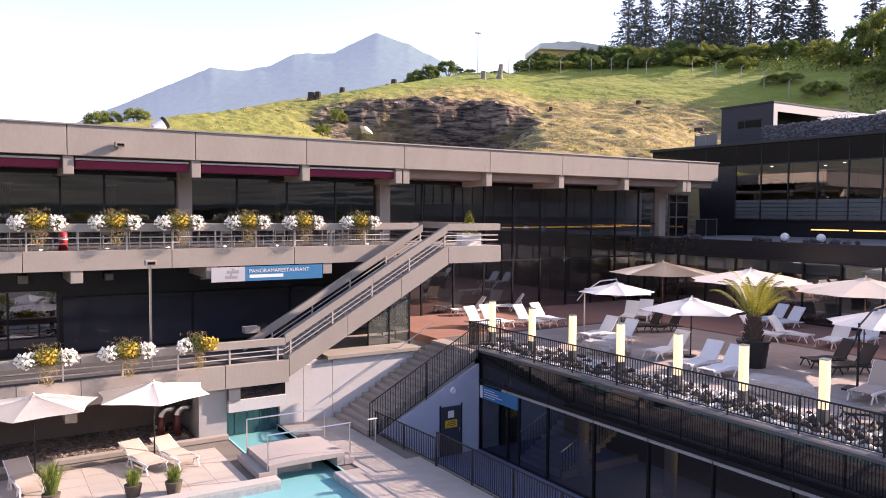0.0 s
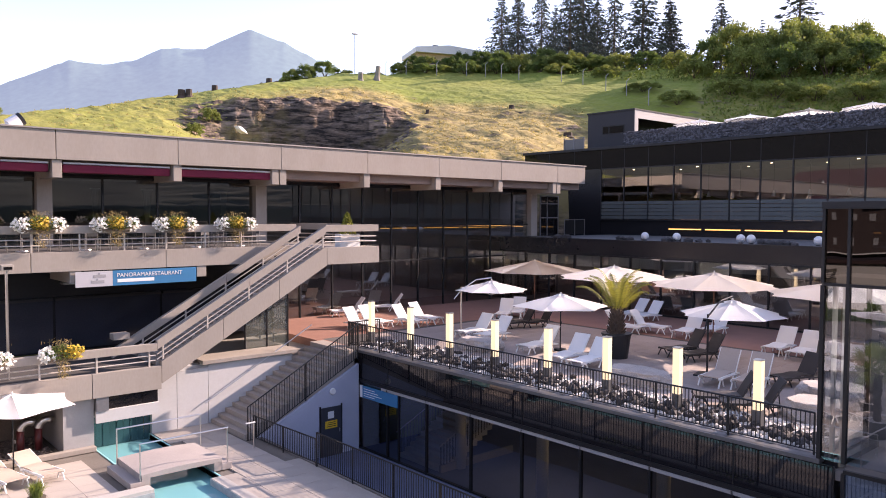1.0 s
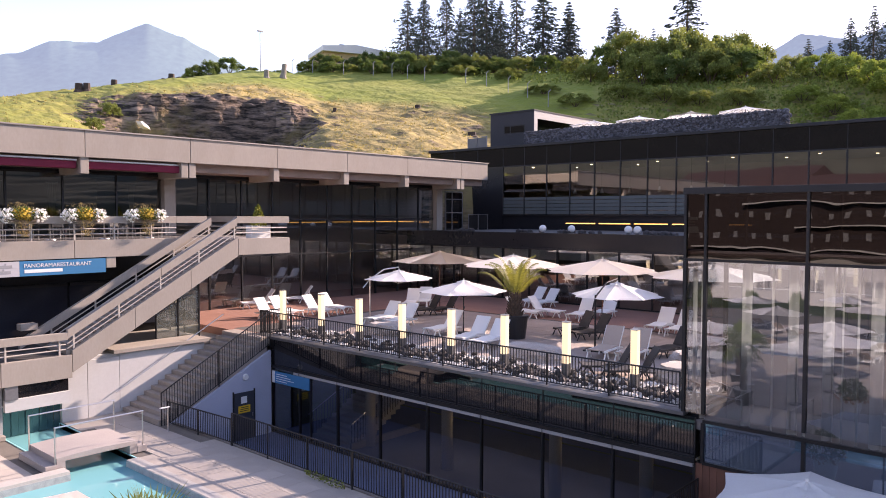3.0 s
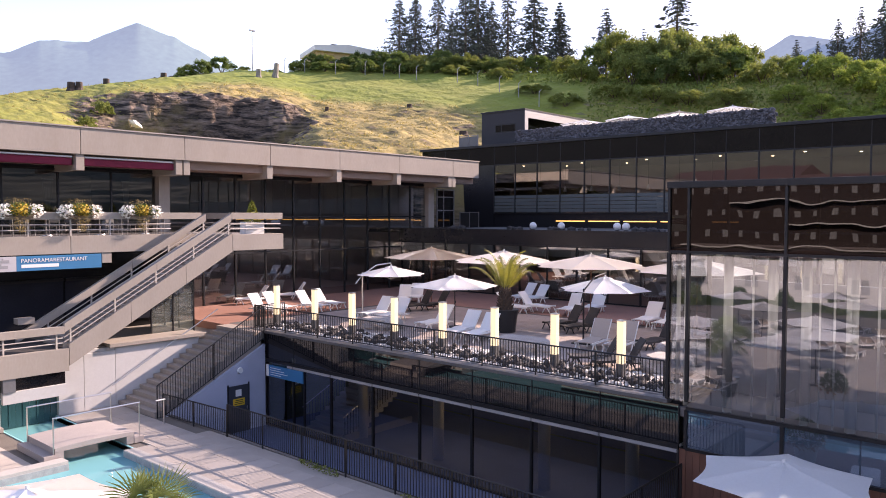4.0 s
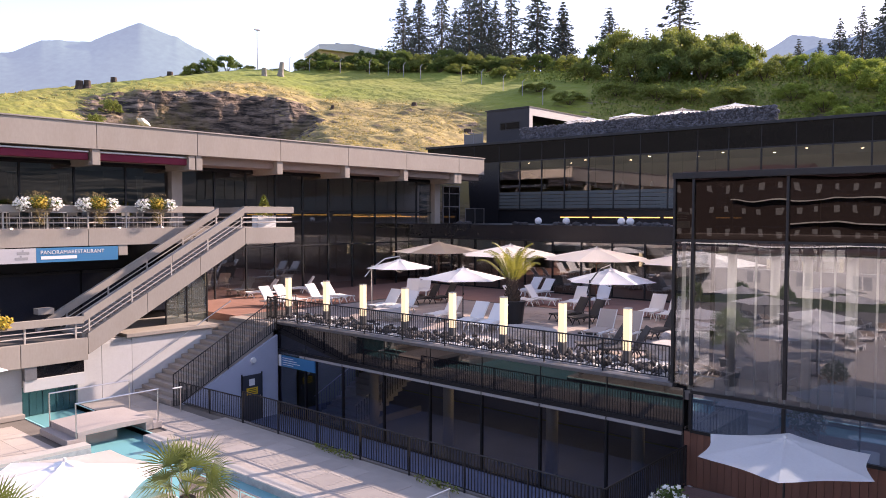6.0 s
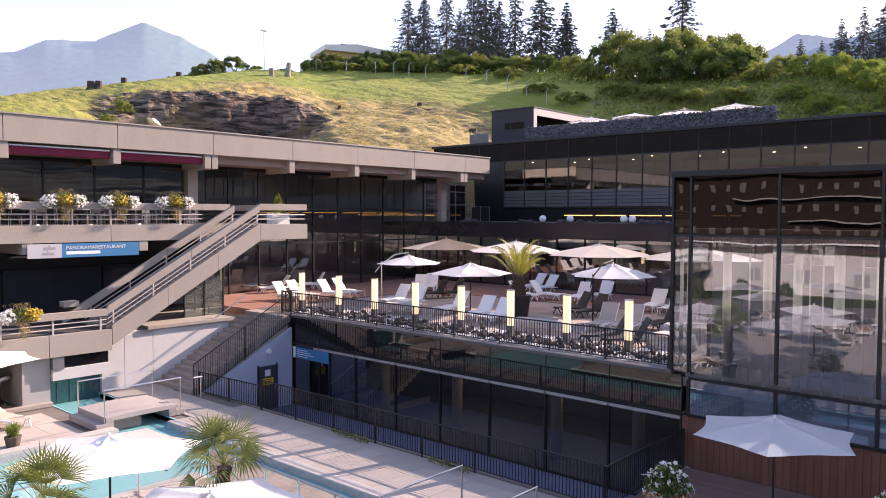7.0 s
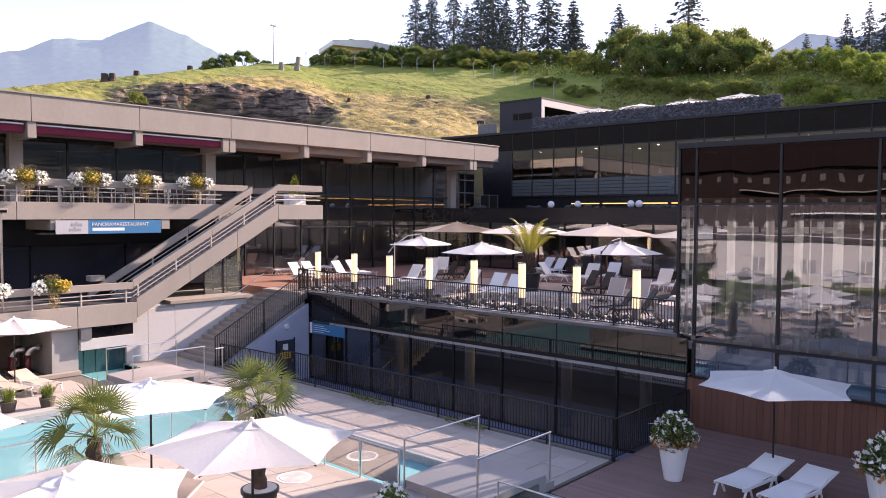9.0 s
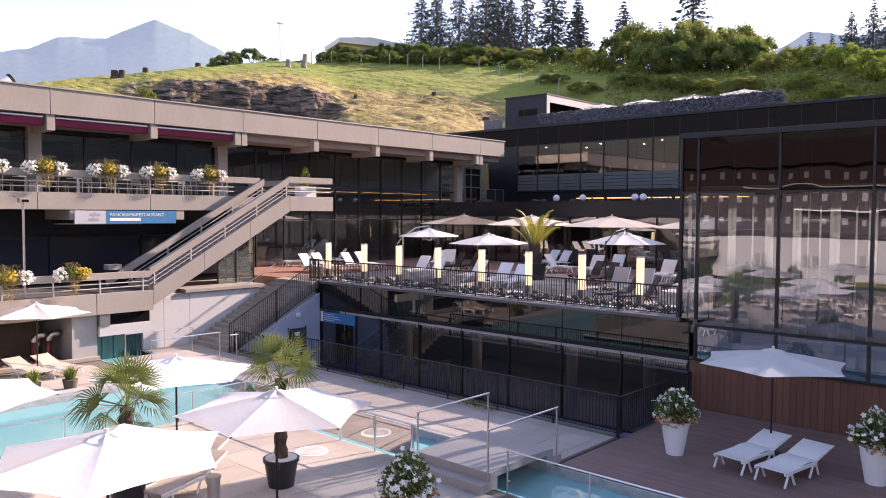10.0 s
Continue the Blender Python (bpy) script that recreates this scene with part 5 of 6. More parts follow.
part("band", tube(bmesh.new(), (0, 0, 0.42), (0, 0, 0.5), 0.17, 0.168, 16), SIGNWHITE, rd)
vent = thing("roof_vent", "white bent roof vent with a dark mouth", "vent", at=(7.6, 38.5, 12.3))
bm = bmesh.new()
tube(bm, (0, 0, 0), (0, 0, 0.6), 0.3, seg=16)
tube(bm, (0, 0, 0.55), (0.45, 0, 0.85), 0.3, seg=16)
part("pipe", bm, SIGNWHITE, vent)
part("mouth", tube(bmesh.new(), (0.42, 0, 0.83), (0.55, 0, 0.92), 0.3, 0.31, 16), BLACKPLASTIC, vent)


# ---- loungers ----
def lounger(label, cloth, framemat, tilt, group, flat_head=0.0):
    """Lies along +x with its foot end at +x; the backrest rises at the -x end."""
    ob = thing("sun_lounger", label, "lounger", group)
    h, w = 0.34, 0.33
    for s in (-1, 1):
        part("side_rail", bx(-0.35, s * w - 0.022, h - 0.07, 0.98, s * w + 0.022, h, 0.012), framemat, ob)
    for x0 in (-0.25, 0.78):
        for s in (-1, 1):
            bm = bmesh.new()
            tube(bm, (x0 - 0.20, s * w, 0.02), (x0 - 0.06, s * w, h - 0.06), 0.026)
            tube(bm, (x0 + 0.20, s * w, 0.02), (x0 + 0.06, s * w, h - 0.06), 0.026)
            tube(bm, (x0 - 0.07, s * w, h - 0.07), (x0 + 0.07, s * w, h - 0.07), 0.03)
            part("leg", bm, framemat, ob)
    seat = bmesh.new()
    prof = [(-0.35 + 1.33 * k / 8, h + 0.015 + 0.03 * math.sin(k * 0.8)) for k in range(9)]
    prism(seat, prof + [(x, z - 0.03) for x, z in prof[::-1]], "y", -w + 0.02, w - 0.02)
    part("seat", seat, cloth, ob)
    ca, sa = math.cos(radians(tilt)), math.sin(radians(tilt))
    back = bmesh.new()
    L = 0.78
    prof = [(-0.35 - ca * L * k / 6, h + 0.02 + sa * L * k / 6 + 0.025 * math.sin(k * 0.6)) for k in range(7)]
    prism(back, prof + [(x + sa * 0.03, z - ca * 0.03) for x, z in prof[::-1]], "y", -w + 0.01, w - 0.01)
    b = part("backrest", back, cloth, ob)
    for s in (-1, 1):
        bm = bmesh.new()
        tube(bm, (-0.35, s * w, h), (-0.35 - ca * L, s * w, h + sa * L), 0.022)
        part("back_rail", bm, framemat, b)
    if tilt > 25:
        part("prop", tube(bmesh.new(), (-0.35 - ca * 0.5, 0.0, h + sa * 0.5), (-0.35 - ca * 0.62, 0.0, h - 0.08), 0.018), framemat, ob)
        part("rear_bar", bx(-0.35 - ca * 0.62 - 0.02, -w, h - 0.1, -0.35, w, h - 0.06), framemat, ob)
    return ob


def place(ob, spots, z, size=1.0):
    """Sets a thing at the first of the spots (x, y, heading) and copies of it at the others."""
    ob.matrix_basis = pose(spots[0][0], spots[0][1], z, 0, 0, spots[0][2]) @ Matrix.Scale(size, 4)
    for x, y, a in spots[1:]:
        copy_thing(ob, pose(x, y, z, 0, 0, a))


place(lounger("white plastic sun lounger with its back raised on the terrace", WHITE, WHITE, 54, "white terrace loungers"),
      [(22.2, 31.9, -82), (23.3, 32.1, -82), (24.9, 31.2, -80), (26.2, 31.4, -80), (25.1, 26.2, 182), (25.1, 24.9, 182), (30.8, 29.8, 212), (32.0, 29.9, 212),
       (24.5, 21.5, 178), (23.6, 19.1, 182), (23.4, 17.9, 182), (31.9, 22.4, -84), (32.9, 21.6, -84), (33.2, 19.5, 185), (34.8, 19.0, 185), (32.2, 14.5, 182), (31.8, 13.3, 182), (24.6, 36.4, 160), (27.6, 36.6, 150), (36.4, 24.0, 170), (36.8, 25.2, 170)], 2.957, 1.10)
place(lounger("cream padded sun lounger with its back raised on the terrace", BEIGE, WHITE, 58, "cream terrace loungers"), [(24.8, 13.2, 186), (25.0, 12.1, 186)], 2.95, 1.10)
place(lounger("dark brown woven sun lounger with its back raised", DARKWEAVE, BLACKPLASTIC, 60, "dark terrace loungers"),
      [(28.9, 26.8, 160), (29.9, 26.4, 160), (28.5, 16.9, 155), (28.1, 15.8, 155), (26.6, 11.3, 160), (21.9, 11.4, 130), (21.7, 10.4, 130), (29.5, 11.6, 190)], 2.95, 1.06)
place(lounger("white plastic sun lounger with a slightly raised head", WHITE, WHITE, 14, "white loungers on the wooden deck"), [(14.1, 3.1, 170), (13.9, 2.0, 170)], 0.0, 1.15)
place(lounger("beige sling sun lounger lying nearly flat by the pool", BEIGE, WHITE, 22, "beige loungers by the pools"),
      [(4.95, 27.55, -75), (6.0, 27.5, -75), (1.3, 27.3, -80), (2.9, 12.0, 200), (3.5, 12.9, 200)], 0.0, 1.08)


place(lounger("beige sling sun lounger on the far side of the pool", BEIGE, WHITE, 30, "beige loungers across the pool"),
      [(-9.5 - 1.5 * (k % 2) - 4.2 * (k // 8), 5.0 + 1.9 * (k % 8), 185) for k in range(24)], 0.0, 1.08)


# ---- umbrellas ----
def canopy(n, R, top, rise, scallop=0.06, sub=6):
    bm = bmesh.new()
    rings, prev = 8, None
    tip = bm.verts.new((0, 0, top))
    for k in range(1, rings + 1):
        f = k / rings
        row = []
        for j in range(n * sub):
            u = (j % sub) / sub
            s = math.sin(math.pi * u)
            chord = math.cos(math.pi / n) / math.cos(math.pi / n - 2 * math.pi / n * u)
            r = R * f * (chord - scallop * s * f ** 3)
            a = 2 * math.pi * j / (n * sub)
            row.append(bm.verts.new((r * math.cos(a), r * math.sin(a), top - rise * f ** 1.12 - 0.03 * s * math.sin(math.pi * f) - (0.0 if u else -0.012 * f))))
        for j in range(len(row)):
            q = (j + 1) % len(row)
            if prev is None:
                bm.faces.new((tip, row[j], row[q]))
            else:
                bm.faces.new((prev[j], row[j], row[q], prev[q]))
        prev = row
    bmesh.ops.solidify(bm, geom=bm.faces[:], thickness=0.008)
    return bm


def umbrella(label, cloth, R, h, rise, n=6, group="", polemat=DARKMETAL, cantilever=False):
    ob = thing("parasol", label, "parasol", group)
    part("canopy", canopy(n, R, h, rise), cloth, ob)
    cap = part("vent_cap", canopy(n, 0.34, h + 0.06, 0.10, 0.03, 4), cloth, ob)
    bm = bmesh.new()
    tube(bm, (0, 0, h - 0.02), (0, 0, h + 0.12), 0.035)
    part("finial", bm, SIGNWHITE, cap)
    for k in range(n):
        a = 2 * math.pi * k / n
        part("rib", tube(bmesh.new(), (0, 0, h - 0.07), (R * 0.97 * math.cos(a), R * 0.97 * math.sin(a), h - rise - 0.03), 0.012, seg=6), polemat, ob)
        part("strut", tube(bmesh.new(), (0.04 * math.cos(a), 0.04 * math.sin(a), h - rise - 0.25), (R * 0.5 * math.cos(a), R * 0.5 * math.sin(a), h - rise * 0.5 - 0.07), 0.01, seg=6), polemat, ob)
    if cantilever:
        mast = part("mast", tube(bmesh.new(), (-R * 0.78, 0.5, 0), (-R * 0.78, 0.5, h - rise * 0.7), 0.04), polemat, ob)
        pts = [(-R * 0.98, 0.5, h - 0.9), (-R * 0.78, 0.5, h - 0.45), (-R * 0.4, 0.25, h + 0.08), (0, 0, h + 0.2)]
        bm = bmesh.new()
        for p, q in zip(pts, pts[1:]):
            tube(bm, p, q, 0.03)
        part("arm", bm, polemat, mast)
        part("foot", bx(-R * 0.78 - 0.4, 0.1, 0.0, -R * 0.78 + 0.4, 0.9, 0.06, 0.01), polemat, ob)
    else:
        part("pole", tube(bmesh.new(), (0, 0, 0.05), (0, 0, h), 0.026, seg=12), polemat, ob, smooth=True)
        part("foot", tube(bmesh.new(), (0, 0, 0), (0, 0, 0.07), 0.3, 0.27, 20), polemat, ob)
        part("crank", bx(0.02, -0.03, 1.15, 0.09, 0.03, 1.27, 0.01), polemat, ob)
    return ob


place(umbrella("open white six-sided parasol on a dark pole by the pool", CANVAS, 2.04, 2.80, 0.36, 6, "white parasols by the pool"),
      [(3.32, 8.9, 30), (3.7, 13.75, 40), (-0.4, 8.4, -2), (-0.9, 14.6, 30), (1.65, 28.0, 10), (5.4, 27.95, 25), (-4.5, 9.5, 18), (-5.0, 3.0, 10), (4.5, -3.0, 15), (13.5, -5.5, 15), (-9.5, 14.0, 8), (-14.5, 10.0, 20), (-15.0, 17.5, 12), (-20.0, 12.5, 5)], 0.0)
place(umbrella("open white six-sided parasol over the loungers on the wooden deck", CANVAS, 2.02, 2.86, 0.36, 6, "white parasols by the pool"), [(15.2, 3.0, 14)], 0.0)
place(umbrella("open large cream parasol over the terrace", CREAM, 2.8, 3.42, 0.54, 8, "cream terrace parasols", WOOD), [(30.7, 27.4, 5), (30.5, 22.0, 20), (30.3, 16.6, 12), (30.3, 11.3, 8)], 2.95)
place(umbrella("open white parasol standing on the terrace", CANVAS, 2.15, 2.45, 0.5, 6, "white terrace parasols"), [(25.4, 21.1, 20)], 2.95)
place(umbrella("open white cantilever parasol with a curved arm", CANVAS, 1.85, 2.62, 0.42, 8, "cantilever parasols", STEEL, True), [(26.3, 26.3, -32)], 2.95)
place(umbrella("open white cantilever parasol with a dark arm", CANVAS, 2.0, 2.65, 0.52, 8, "cantilever parasols", DARKMETAL, True), [(27.2, 14.1, 15)], 2.95)
place(umbrella("white parasol standing on the upper roof", CANVAS, 2.2, 2.42, 0.44, 8, "roof parasols"), [(58.2, 33.7, 0), (58.2, 29.3, 10), (58.2, 24.7, 20), (58.2, 20.3, 5)], 14.5)

# ---- terrace edge: glowing posts, stones ----
for y in (27.85, 24.98, 22.45, 19.85, 17.2, 14.65, 12.05, 9.52):
    lp = thing("light_column", "square glowing light column on a grey foot", "lamp", "light columns along the terrace", at=(20.08, y, 2.95))
    part("foot", bx(-0.12, -0.12, 0, 0.12, 0.12, 0.55, 0.008), BASEGREY, lp)
    part("tube", bx(-0.11, -0.11, 0.55, 0.11, 0.11, 1.93, 0.012), LAMP, lp)
    part("cap", bx(-0.118, -0.118, 1.93, 0.118, 0.118, 1.97, 0.006), STEEL, lp)
slab("stone_bed", bx(19.05, 7.6, 2.945, 21.2, 27.6, 2.99), mat("gravel", (0.50, 0.45, 0.42), 0.95, var=0.4, scale=14, bump=0.8), "gravel strip behind the terrace fence", "gravel bed")
tagged(new("lava_stones", stone_mesh("lava_stones", 560, lambda: (19.25 + abs(rng.normal(0, 0.75)) % 1.9, rng.uniform(7.7, 27.4), 3.04 + rng.uniform(0, 0.08)), 0.12, LAVA, 0.85)), "rough black lava stones in the gravel strip", "stones", kind="stuff")
tagged(new("white_stones", stone_mesh("white_stones", 2100, lambda: (rng.uniform(19.1, 21.2), rng.uniform(7.7, 27.4), 3.02), 0.085, PEBBLE, 0.7)), "white pebbles between the black stones", "stones", kind="stuff")


def boulder(x, y, z, sx, sy, sz, label):
    ob = thing("boulder", label, "boulder", "boulders on the terrace", at=(x, y, z))
    bm = bmesh.new()
    bmesh.ops.create_icosphere(bm, subdivisions=4, radius=1.0)
    for v in bm.verts:
        d = v.co.normalized()
        k = 1 + 0.28 * noise.noise(d * 1.6 + Vector((x, y, 0))) + 0.10 * noise.noise(d * 5) + 0.04 * noise.noise(d * 13)
        v.co = Vector((d.x * sx * k, d.y * sy * k, max(-0.05, min(0.78, d.z * k + 0.28)) * sz))
    part("rock", bm, BOULDER, ob)


boulder(22.9, 23.6, 2.95, 0.75, 1.15, 0.62, "flat pale boulder beside the gravel strip")
boulder(22.6, 15.2, 2.95, 0.75, 1.4, 0.6, "long grey boulder beside the gravel strip")
boulder(24.6, 9.3, 2.95, 0.9, 1.0, 0.8, "grey boulder near the glass pavilion")
boulder(22.4, 9.0, 2.95, 0.8, 0.9, 0.7, "rough dark grey boulder near the glass pavilion")


# ---- palms ----
def fan_palm(x, y, height, pot, label):
    ob = thing("fan_palm", label, "palm", "potted fan palms", at=(x, y, 0))
    if pot:
        p = part("pot", tube(bmesh.new(), (0, 0, 0), (0, 0, 0.62), 0.30, 0.40, 24), BLACKPLASTIC, ob)
        part("rim", tube(bmesh.new(), (0, 0, 0.60), (0, 0, 0.68), 0.43, 0.43, 24), BLACKPLASTIC, p)
        part("soil", tube(bmesh.new(), (0, 0, 0.66), (0, 0, 0.685), 0.38, 0.38, 20), PEBBLE, p)
    crown = height - 0.75
    bm = bmesh.new()
    zs = np.linspace(0.3 if pot else 0, crown, 14)
    for k in range(13):
        tube(bm, (0.02 * math.sin(k), 0.02 * math.cos(k * 1.7), zs[k]), (0.02 * math.sin(k + 1), 0.02 * math.cos((k + 1) * 1.7), zs[k + 1]), 0.17 if k % 2 else 0.14, 0.13 if k % 2 else 0.16, 10)
    part("trunk", bm, PALMTRUNK, ob, "shaggy fibrous trunk")
    leaves = 25
    for k in range(leaves):
        a = k * 2.4 + rng.uniform(-0.2, 0.2)
        el = radians(80 - 112 * (k / leaves) + rng.uniform(-14, 14))
        d = Vector((math.cos(a) * math.cos(el), math.sin(a) * math.cos(el), math.sin(el)))
        side = Vector((-math.sin(a), math.cos(a), 0))
        roll = rng.uniform(-1.0, 1.0)
        side = side * math.cos(roll) + d.cross(side) * math.sin(roll)
        nrm = d.cross(side)
        base = Vector((0, 0, crown + 0.05))
        stalk = base + d * rng.uniform(0.35, 0.75) + Vector((0, 0, 0.05))
        vs, fs = [], []
        blades, spread, size = 17, radians(rng.uniform(62, 100)), rng.uniform(0.8, 1.15)
        for j in range(blades):
            f = -1 + 2 * j / (blades - 1)
            th = f * spread
            ln = 0.72 * size * (1 - 0.25 * abs(f)) * rng.uniform(0.85, 1.1)
            v = d * math.cos(th) + side * math.sin(th)
            w = (nrm * 0.35 * abs(f) + Vector((0, 0, -0.05)))
            across = v.cross(nrm).normalized() * 0.017
            p0, p1 = stalk, stalk + v * ln * 0.55 + w * 0.1
            p2 = stalk + v * ln + w * 0.2 + Vector((0, 0, -0.32 * ln * (1.2 - math.sin(el))))
            b0 = len(vs)
            vs += [p0 - across * 0.3, p0 + across * 0.3, p1 + across, p1 - across, p2]
            fs += [(b0, b0 + 1, b0 + 2, b0 + 3), (b0 + 3, b0 + 2, b0 + 4)]
        b0 = len(vs)
        vs += [base - side * 0.012, base + side * 0.012, stalk + side * 0.01, stalk - side * 0.01]
        fs.append((b0, b0 + 1, b0 + 2, b0 + 3))
        me = bpy.data.meshes.new("leaf")
        me.from_pydata([tuple(v) for v in vs], [], fs)
        me.materials.append(PALMGREEN)
        leafy("leaf", me, ob)


fan_palm(4.75, 10.75, 3.3, True, "tall fan palm in a black plastic tub")
fan_palm(1.65, 12.1, 2.95, True, "bushy fan palm in a black plastic tub")


def date_palm(x, y, z):
    ob = thing("date_palm", "young date palm with arching fronds in a black tub", "palm", at=(x, y, z))
    p = part("pot", tube(bmesh.new(), (0, 0, 0), (0, 0, 1.0), 0.48, 0.6, 28), BLACKPLASTIC, ob)
    part("rim", tube(bmesh.new(), (0, 0, 0.97), (0, 0, 1.04), 0.63, 0.63, 28), BLACKPLASTIC, p)
    bm = bmesh.new()
    for k in range(9):
        tube(bm, (0, 0, 0.9 + 0.12 * k), (0, 0, 1.04 + 0.12 * k), 0.38 - 0.018 * k, 0.28 - 0.012 * k, 10)
    for k in range(64):
        a, zz, r = 2.4 * k, 0.95 + 0.016 * k, 0.34 - 0.0025 * k
        tube(bm, (r * 0.85 * math.cos(a), r * 0.85 * math.sin(a), zz), ((r + 0.09) * math.cos(a), (r + 0.09) * math.sin(a), zz + 0.17), 0.055, 0.02, 5)
    part("trunk", bm, PALMTRUNK, ob, "stubby trunk of old leaf bases")
    n = 17
    for k in range(n):
        a = k * 2.4
        el = radians(86 - 42 * (k / n))
        ln = rng.uniform(1.75, 2.2)
        pts = []
        for j in range(15):
            t = j / 14
            e = el - 1.25 * t * t * t
            pts.append((pts[-1] if pts else Vector((0.12 * math.cos(a), 0.12 * math.sin(a), 1.9))) + Vector((math.cos(a) * math.cos(e), math.sin(a) * math.cos(e), math.sin(e))) * ln / 14)
        vs, fs = [], []
        for j in range(1, 14):
            d = (pts[j + 1] - pts[j - 1]).normalized()
            side = Vector((-math.sin(a), math.cos(a), 0))
            up = side.cross(d)
            for sgn in (-1, 1):
                for h in (0.0, 0.5):
                    q = pts[j] + d * h * ln / 14
                    l2 = 0.34 * math.sin(math.pi * min(1, 0.12 + (j + h) / 16)) + 0.05
                    tip = q + (side * sgn * 0.75 + d * 0.62 + up * 0.22).normalized() * l2 + Vector((0, 0, -0.05))
                    b0 = len(vs)
                    vs += [q - d * 0.030, q + d * 0.030, tip]
                    fs.append((b0, b0 + 1, b0 + 2))
            b0 = len(vs)
            vs += [pts[j - 1] - side * 0.012, pts[j - 1] + side * 0.012, pts[j] + side * 0.011, pts[j] - side * 0.011]
            fs.append((b0, b0 + 1, b0 + 2, b0 + 3))
        me = bpy.data.meshes.new("frond")
        me.from_pydata([tuple(v) for v in vs], [], fs)
        me.materials.append(PALMDATE)
        leafy("frond", me, ob)


date_palm(25.9, 18.5, 2.95)


# ---- flowers ----
def blob(n, sx, sy, sz, c=(0, 0, 0)):
    p = rng.normal(size=(n, 3))
    p /= np.linalg.norm(p, axis=1)[:, None]
    p *= rng.uniform(0.55, 1.05, n)[:, None]
    return p * (sx, sy, sz) + np.array(c)


def blossoms(name, pts, size, material):
    """Small five-petalled rosettes in one mesh."""
    vs, fs = [], []
    for c in pts:
        c = Vector(c)
        nrm = Vector((rng.normal(0, 0.5), rng.normal(-0.5, 0.5), rng.normal(0.6, 0.4))).normalized()
        q = nrm.to_track_quat("Z", "Y")
        s = size * rng.uniform(0.75, 1.25)
        b0 = len(vs)
        vs.append(tuple(c + nrm * s * 0.1))
        for k in range(10):
            a = math.pi * 2 * k / 10
            r = s * (1.0 if k % 2 else 0.62)
            vs.append(tuple(c + q @ Vector((r * math.cos(a), r * math.sin(a), s * (0.25 if k % 2 else 0.0)))))
        fs += [(b0, b0 + 1 + k, b0 + 1 + (k + 1) % 10) for k in range(10)]
    me = bpy.data.meshes.new(name)
    me.from_pydata(vs, [], fs)
    me.materials.append(material)
    return me


def flower_box(label, white, yellow, half=0.85, group="flower boxes on the parapets"):
    ob = thing("flower_box", label, "flower box", group)
    part("trough", bx(-half * 0.8, -0.14, -0.12, half * 0.8, 0.12, 0.12, 0.02), mat("trough", (0.20, 0.15, 0.11), 0.8) if "trough" not in bpy.data.materials else bpy.data.materials["trough"], ob)
    leafy("foliage", leaf_mesh("foliage", np.concatenate([blob(560, half * 1.05, 0.27, 0.28, (0, -0.08, 0.18)), blob(120, half * 0.5, 0.16, 0.2, (0, -0.05, 0.34))]), 0.055, LEAF, up=0.3), ob)
    pts = np.concatenate([blob(120, half * 0.46, 0.28, 0.30, (c, -0.08, 0.16)) for c in white])
    leafy("white_bloom", blossoms("white_bloom", pts, 0.066, FLOWERWHITE), ob, "white petunias")
    pts = np.concatenate([blob(105, half * 0.46, 0.28, 0.25, (c, -0.12, 0.18)) for c in yellow])
    leafy("yellow_bloom", blossoms("yellow_bloom", pts, 0.056, FLOWERYELLOW), ob, "golden yellow flowers")
    n = 260
    x, z = rng.normal(0, half * 0.22, n), rng.uniform(-0.75, 0.1, n)
    leafy("trailing_growth", leaf_mesh("trailing_growth", np.stack([x * (1 + z * 0.5), -0.2 + rng.normal(0, 0.05, n), z], 1), 0.055, STRAW, up=-0.8, long=2.4, wide=0.18), ob)
    leafy("dry_growth", leaf_mesh("dry_growth", np.stack([rng.normal(0, half * 0.32, 300), rng.normal(-0.08, 0.14, 300), rng.uniform(0.1, 0.68, 300)], 1), 0.05, STRAW, up=1.2, long=2.6, wide=0.12), ob)
    return ob


fb = flower_box("flower box with white petunias and golden flowers on the parapet", (-0.62, 0.62), (-0.05, 0.1))
fb.matrix_basis = pose(2.13, 31.95, 8.30)
for k, x in enumerate((4.84, 7.27, 10.1, 12.6, 15.4, -0.6, -3.3, -6.0)):
    copy_thing(fb, pose(x, 31.95, 8.30, 0, 0, (-4, 3, 0, 5, -3, 2, 0, 4)[k]))
for x in (2.15, 4.75, -0.6):
    copy_thing(fb, pose(x, 29.12, 3.66, 0, 0, 2))
fb2 = flower_box("flower box with white petunias beside a golden yellow clump", (-0.5,), (0.25, 0.45), 0.66)
fb2.matrix_basis = pose(7.25, 29.12, 3.68)


def flower_pot(x, y, label):
    ob = thing("flower_pot", label, "flower pot", "tall white flower pots", at=(x, y, 0))
    p = part("pot", tube(bmesh.new(), (0, 0, 0), (0, 0, 0.88), 0.23, 0.38, 28), SIGNWHITE, ob)
    part("rim", tube(bmesh.new(), (0, 0, 0.84), (0, 0, 0.92), 0.40, 0.41, 28), SIGNWHITE, p)
    leafy("foliage", leaf_mesh("foliage", np.concatenate([blob(900, 0.55, 0.55, 0.42, (0, 0, 1.2)), blob(300, 0.38, 0.38, 0.3, (0.02, 0, 1.5))]), 0.075, LEAF, up=0.2), ob)
    leafy("white_bloom", blossoms("white_bloom", np.concatenate([blob(150, 0.62, 0.62, 0.42, (0, 0, 1.2)), blob(50, 0.35, 0.35, 0.35, (0, 0, 1.55))]), 0.072, FLOWERWHITE), ob, "white blossoms")
    leafy("rust_bloom", blossoms("rust_bloom", blob(240, 0.62, 0.62, 0.22, (0, 0, 0.98)), 0.055, FLOWERRED), ob, "small rust coloured blossoms")


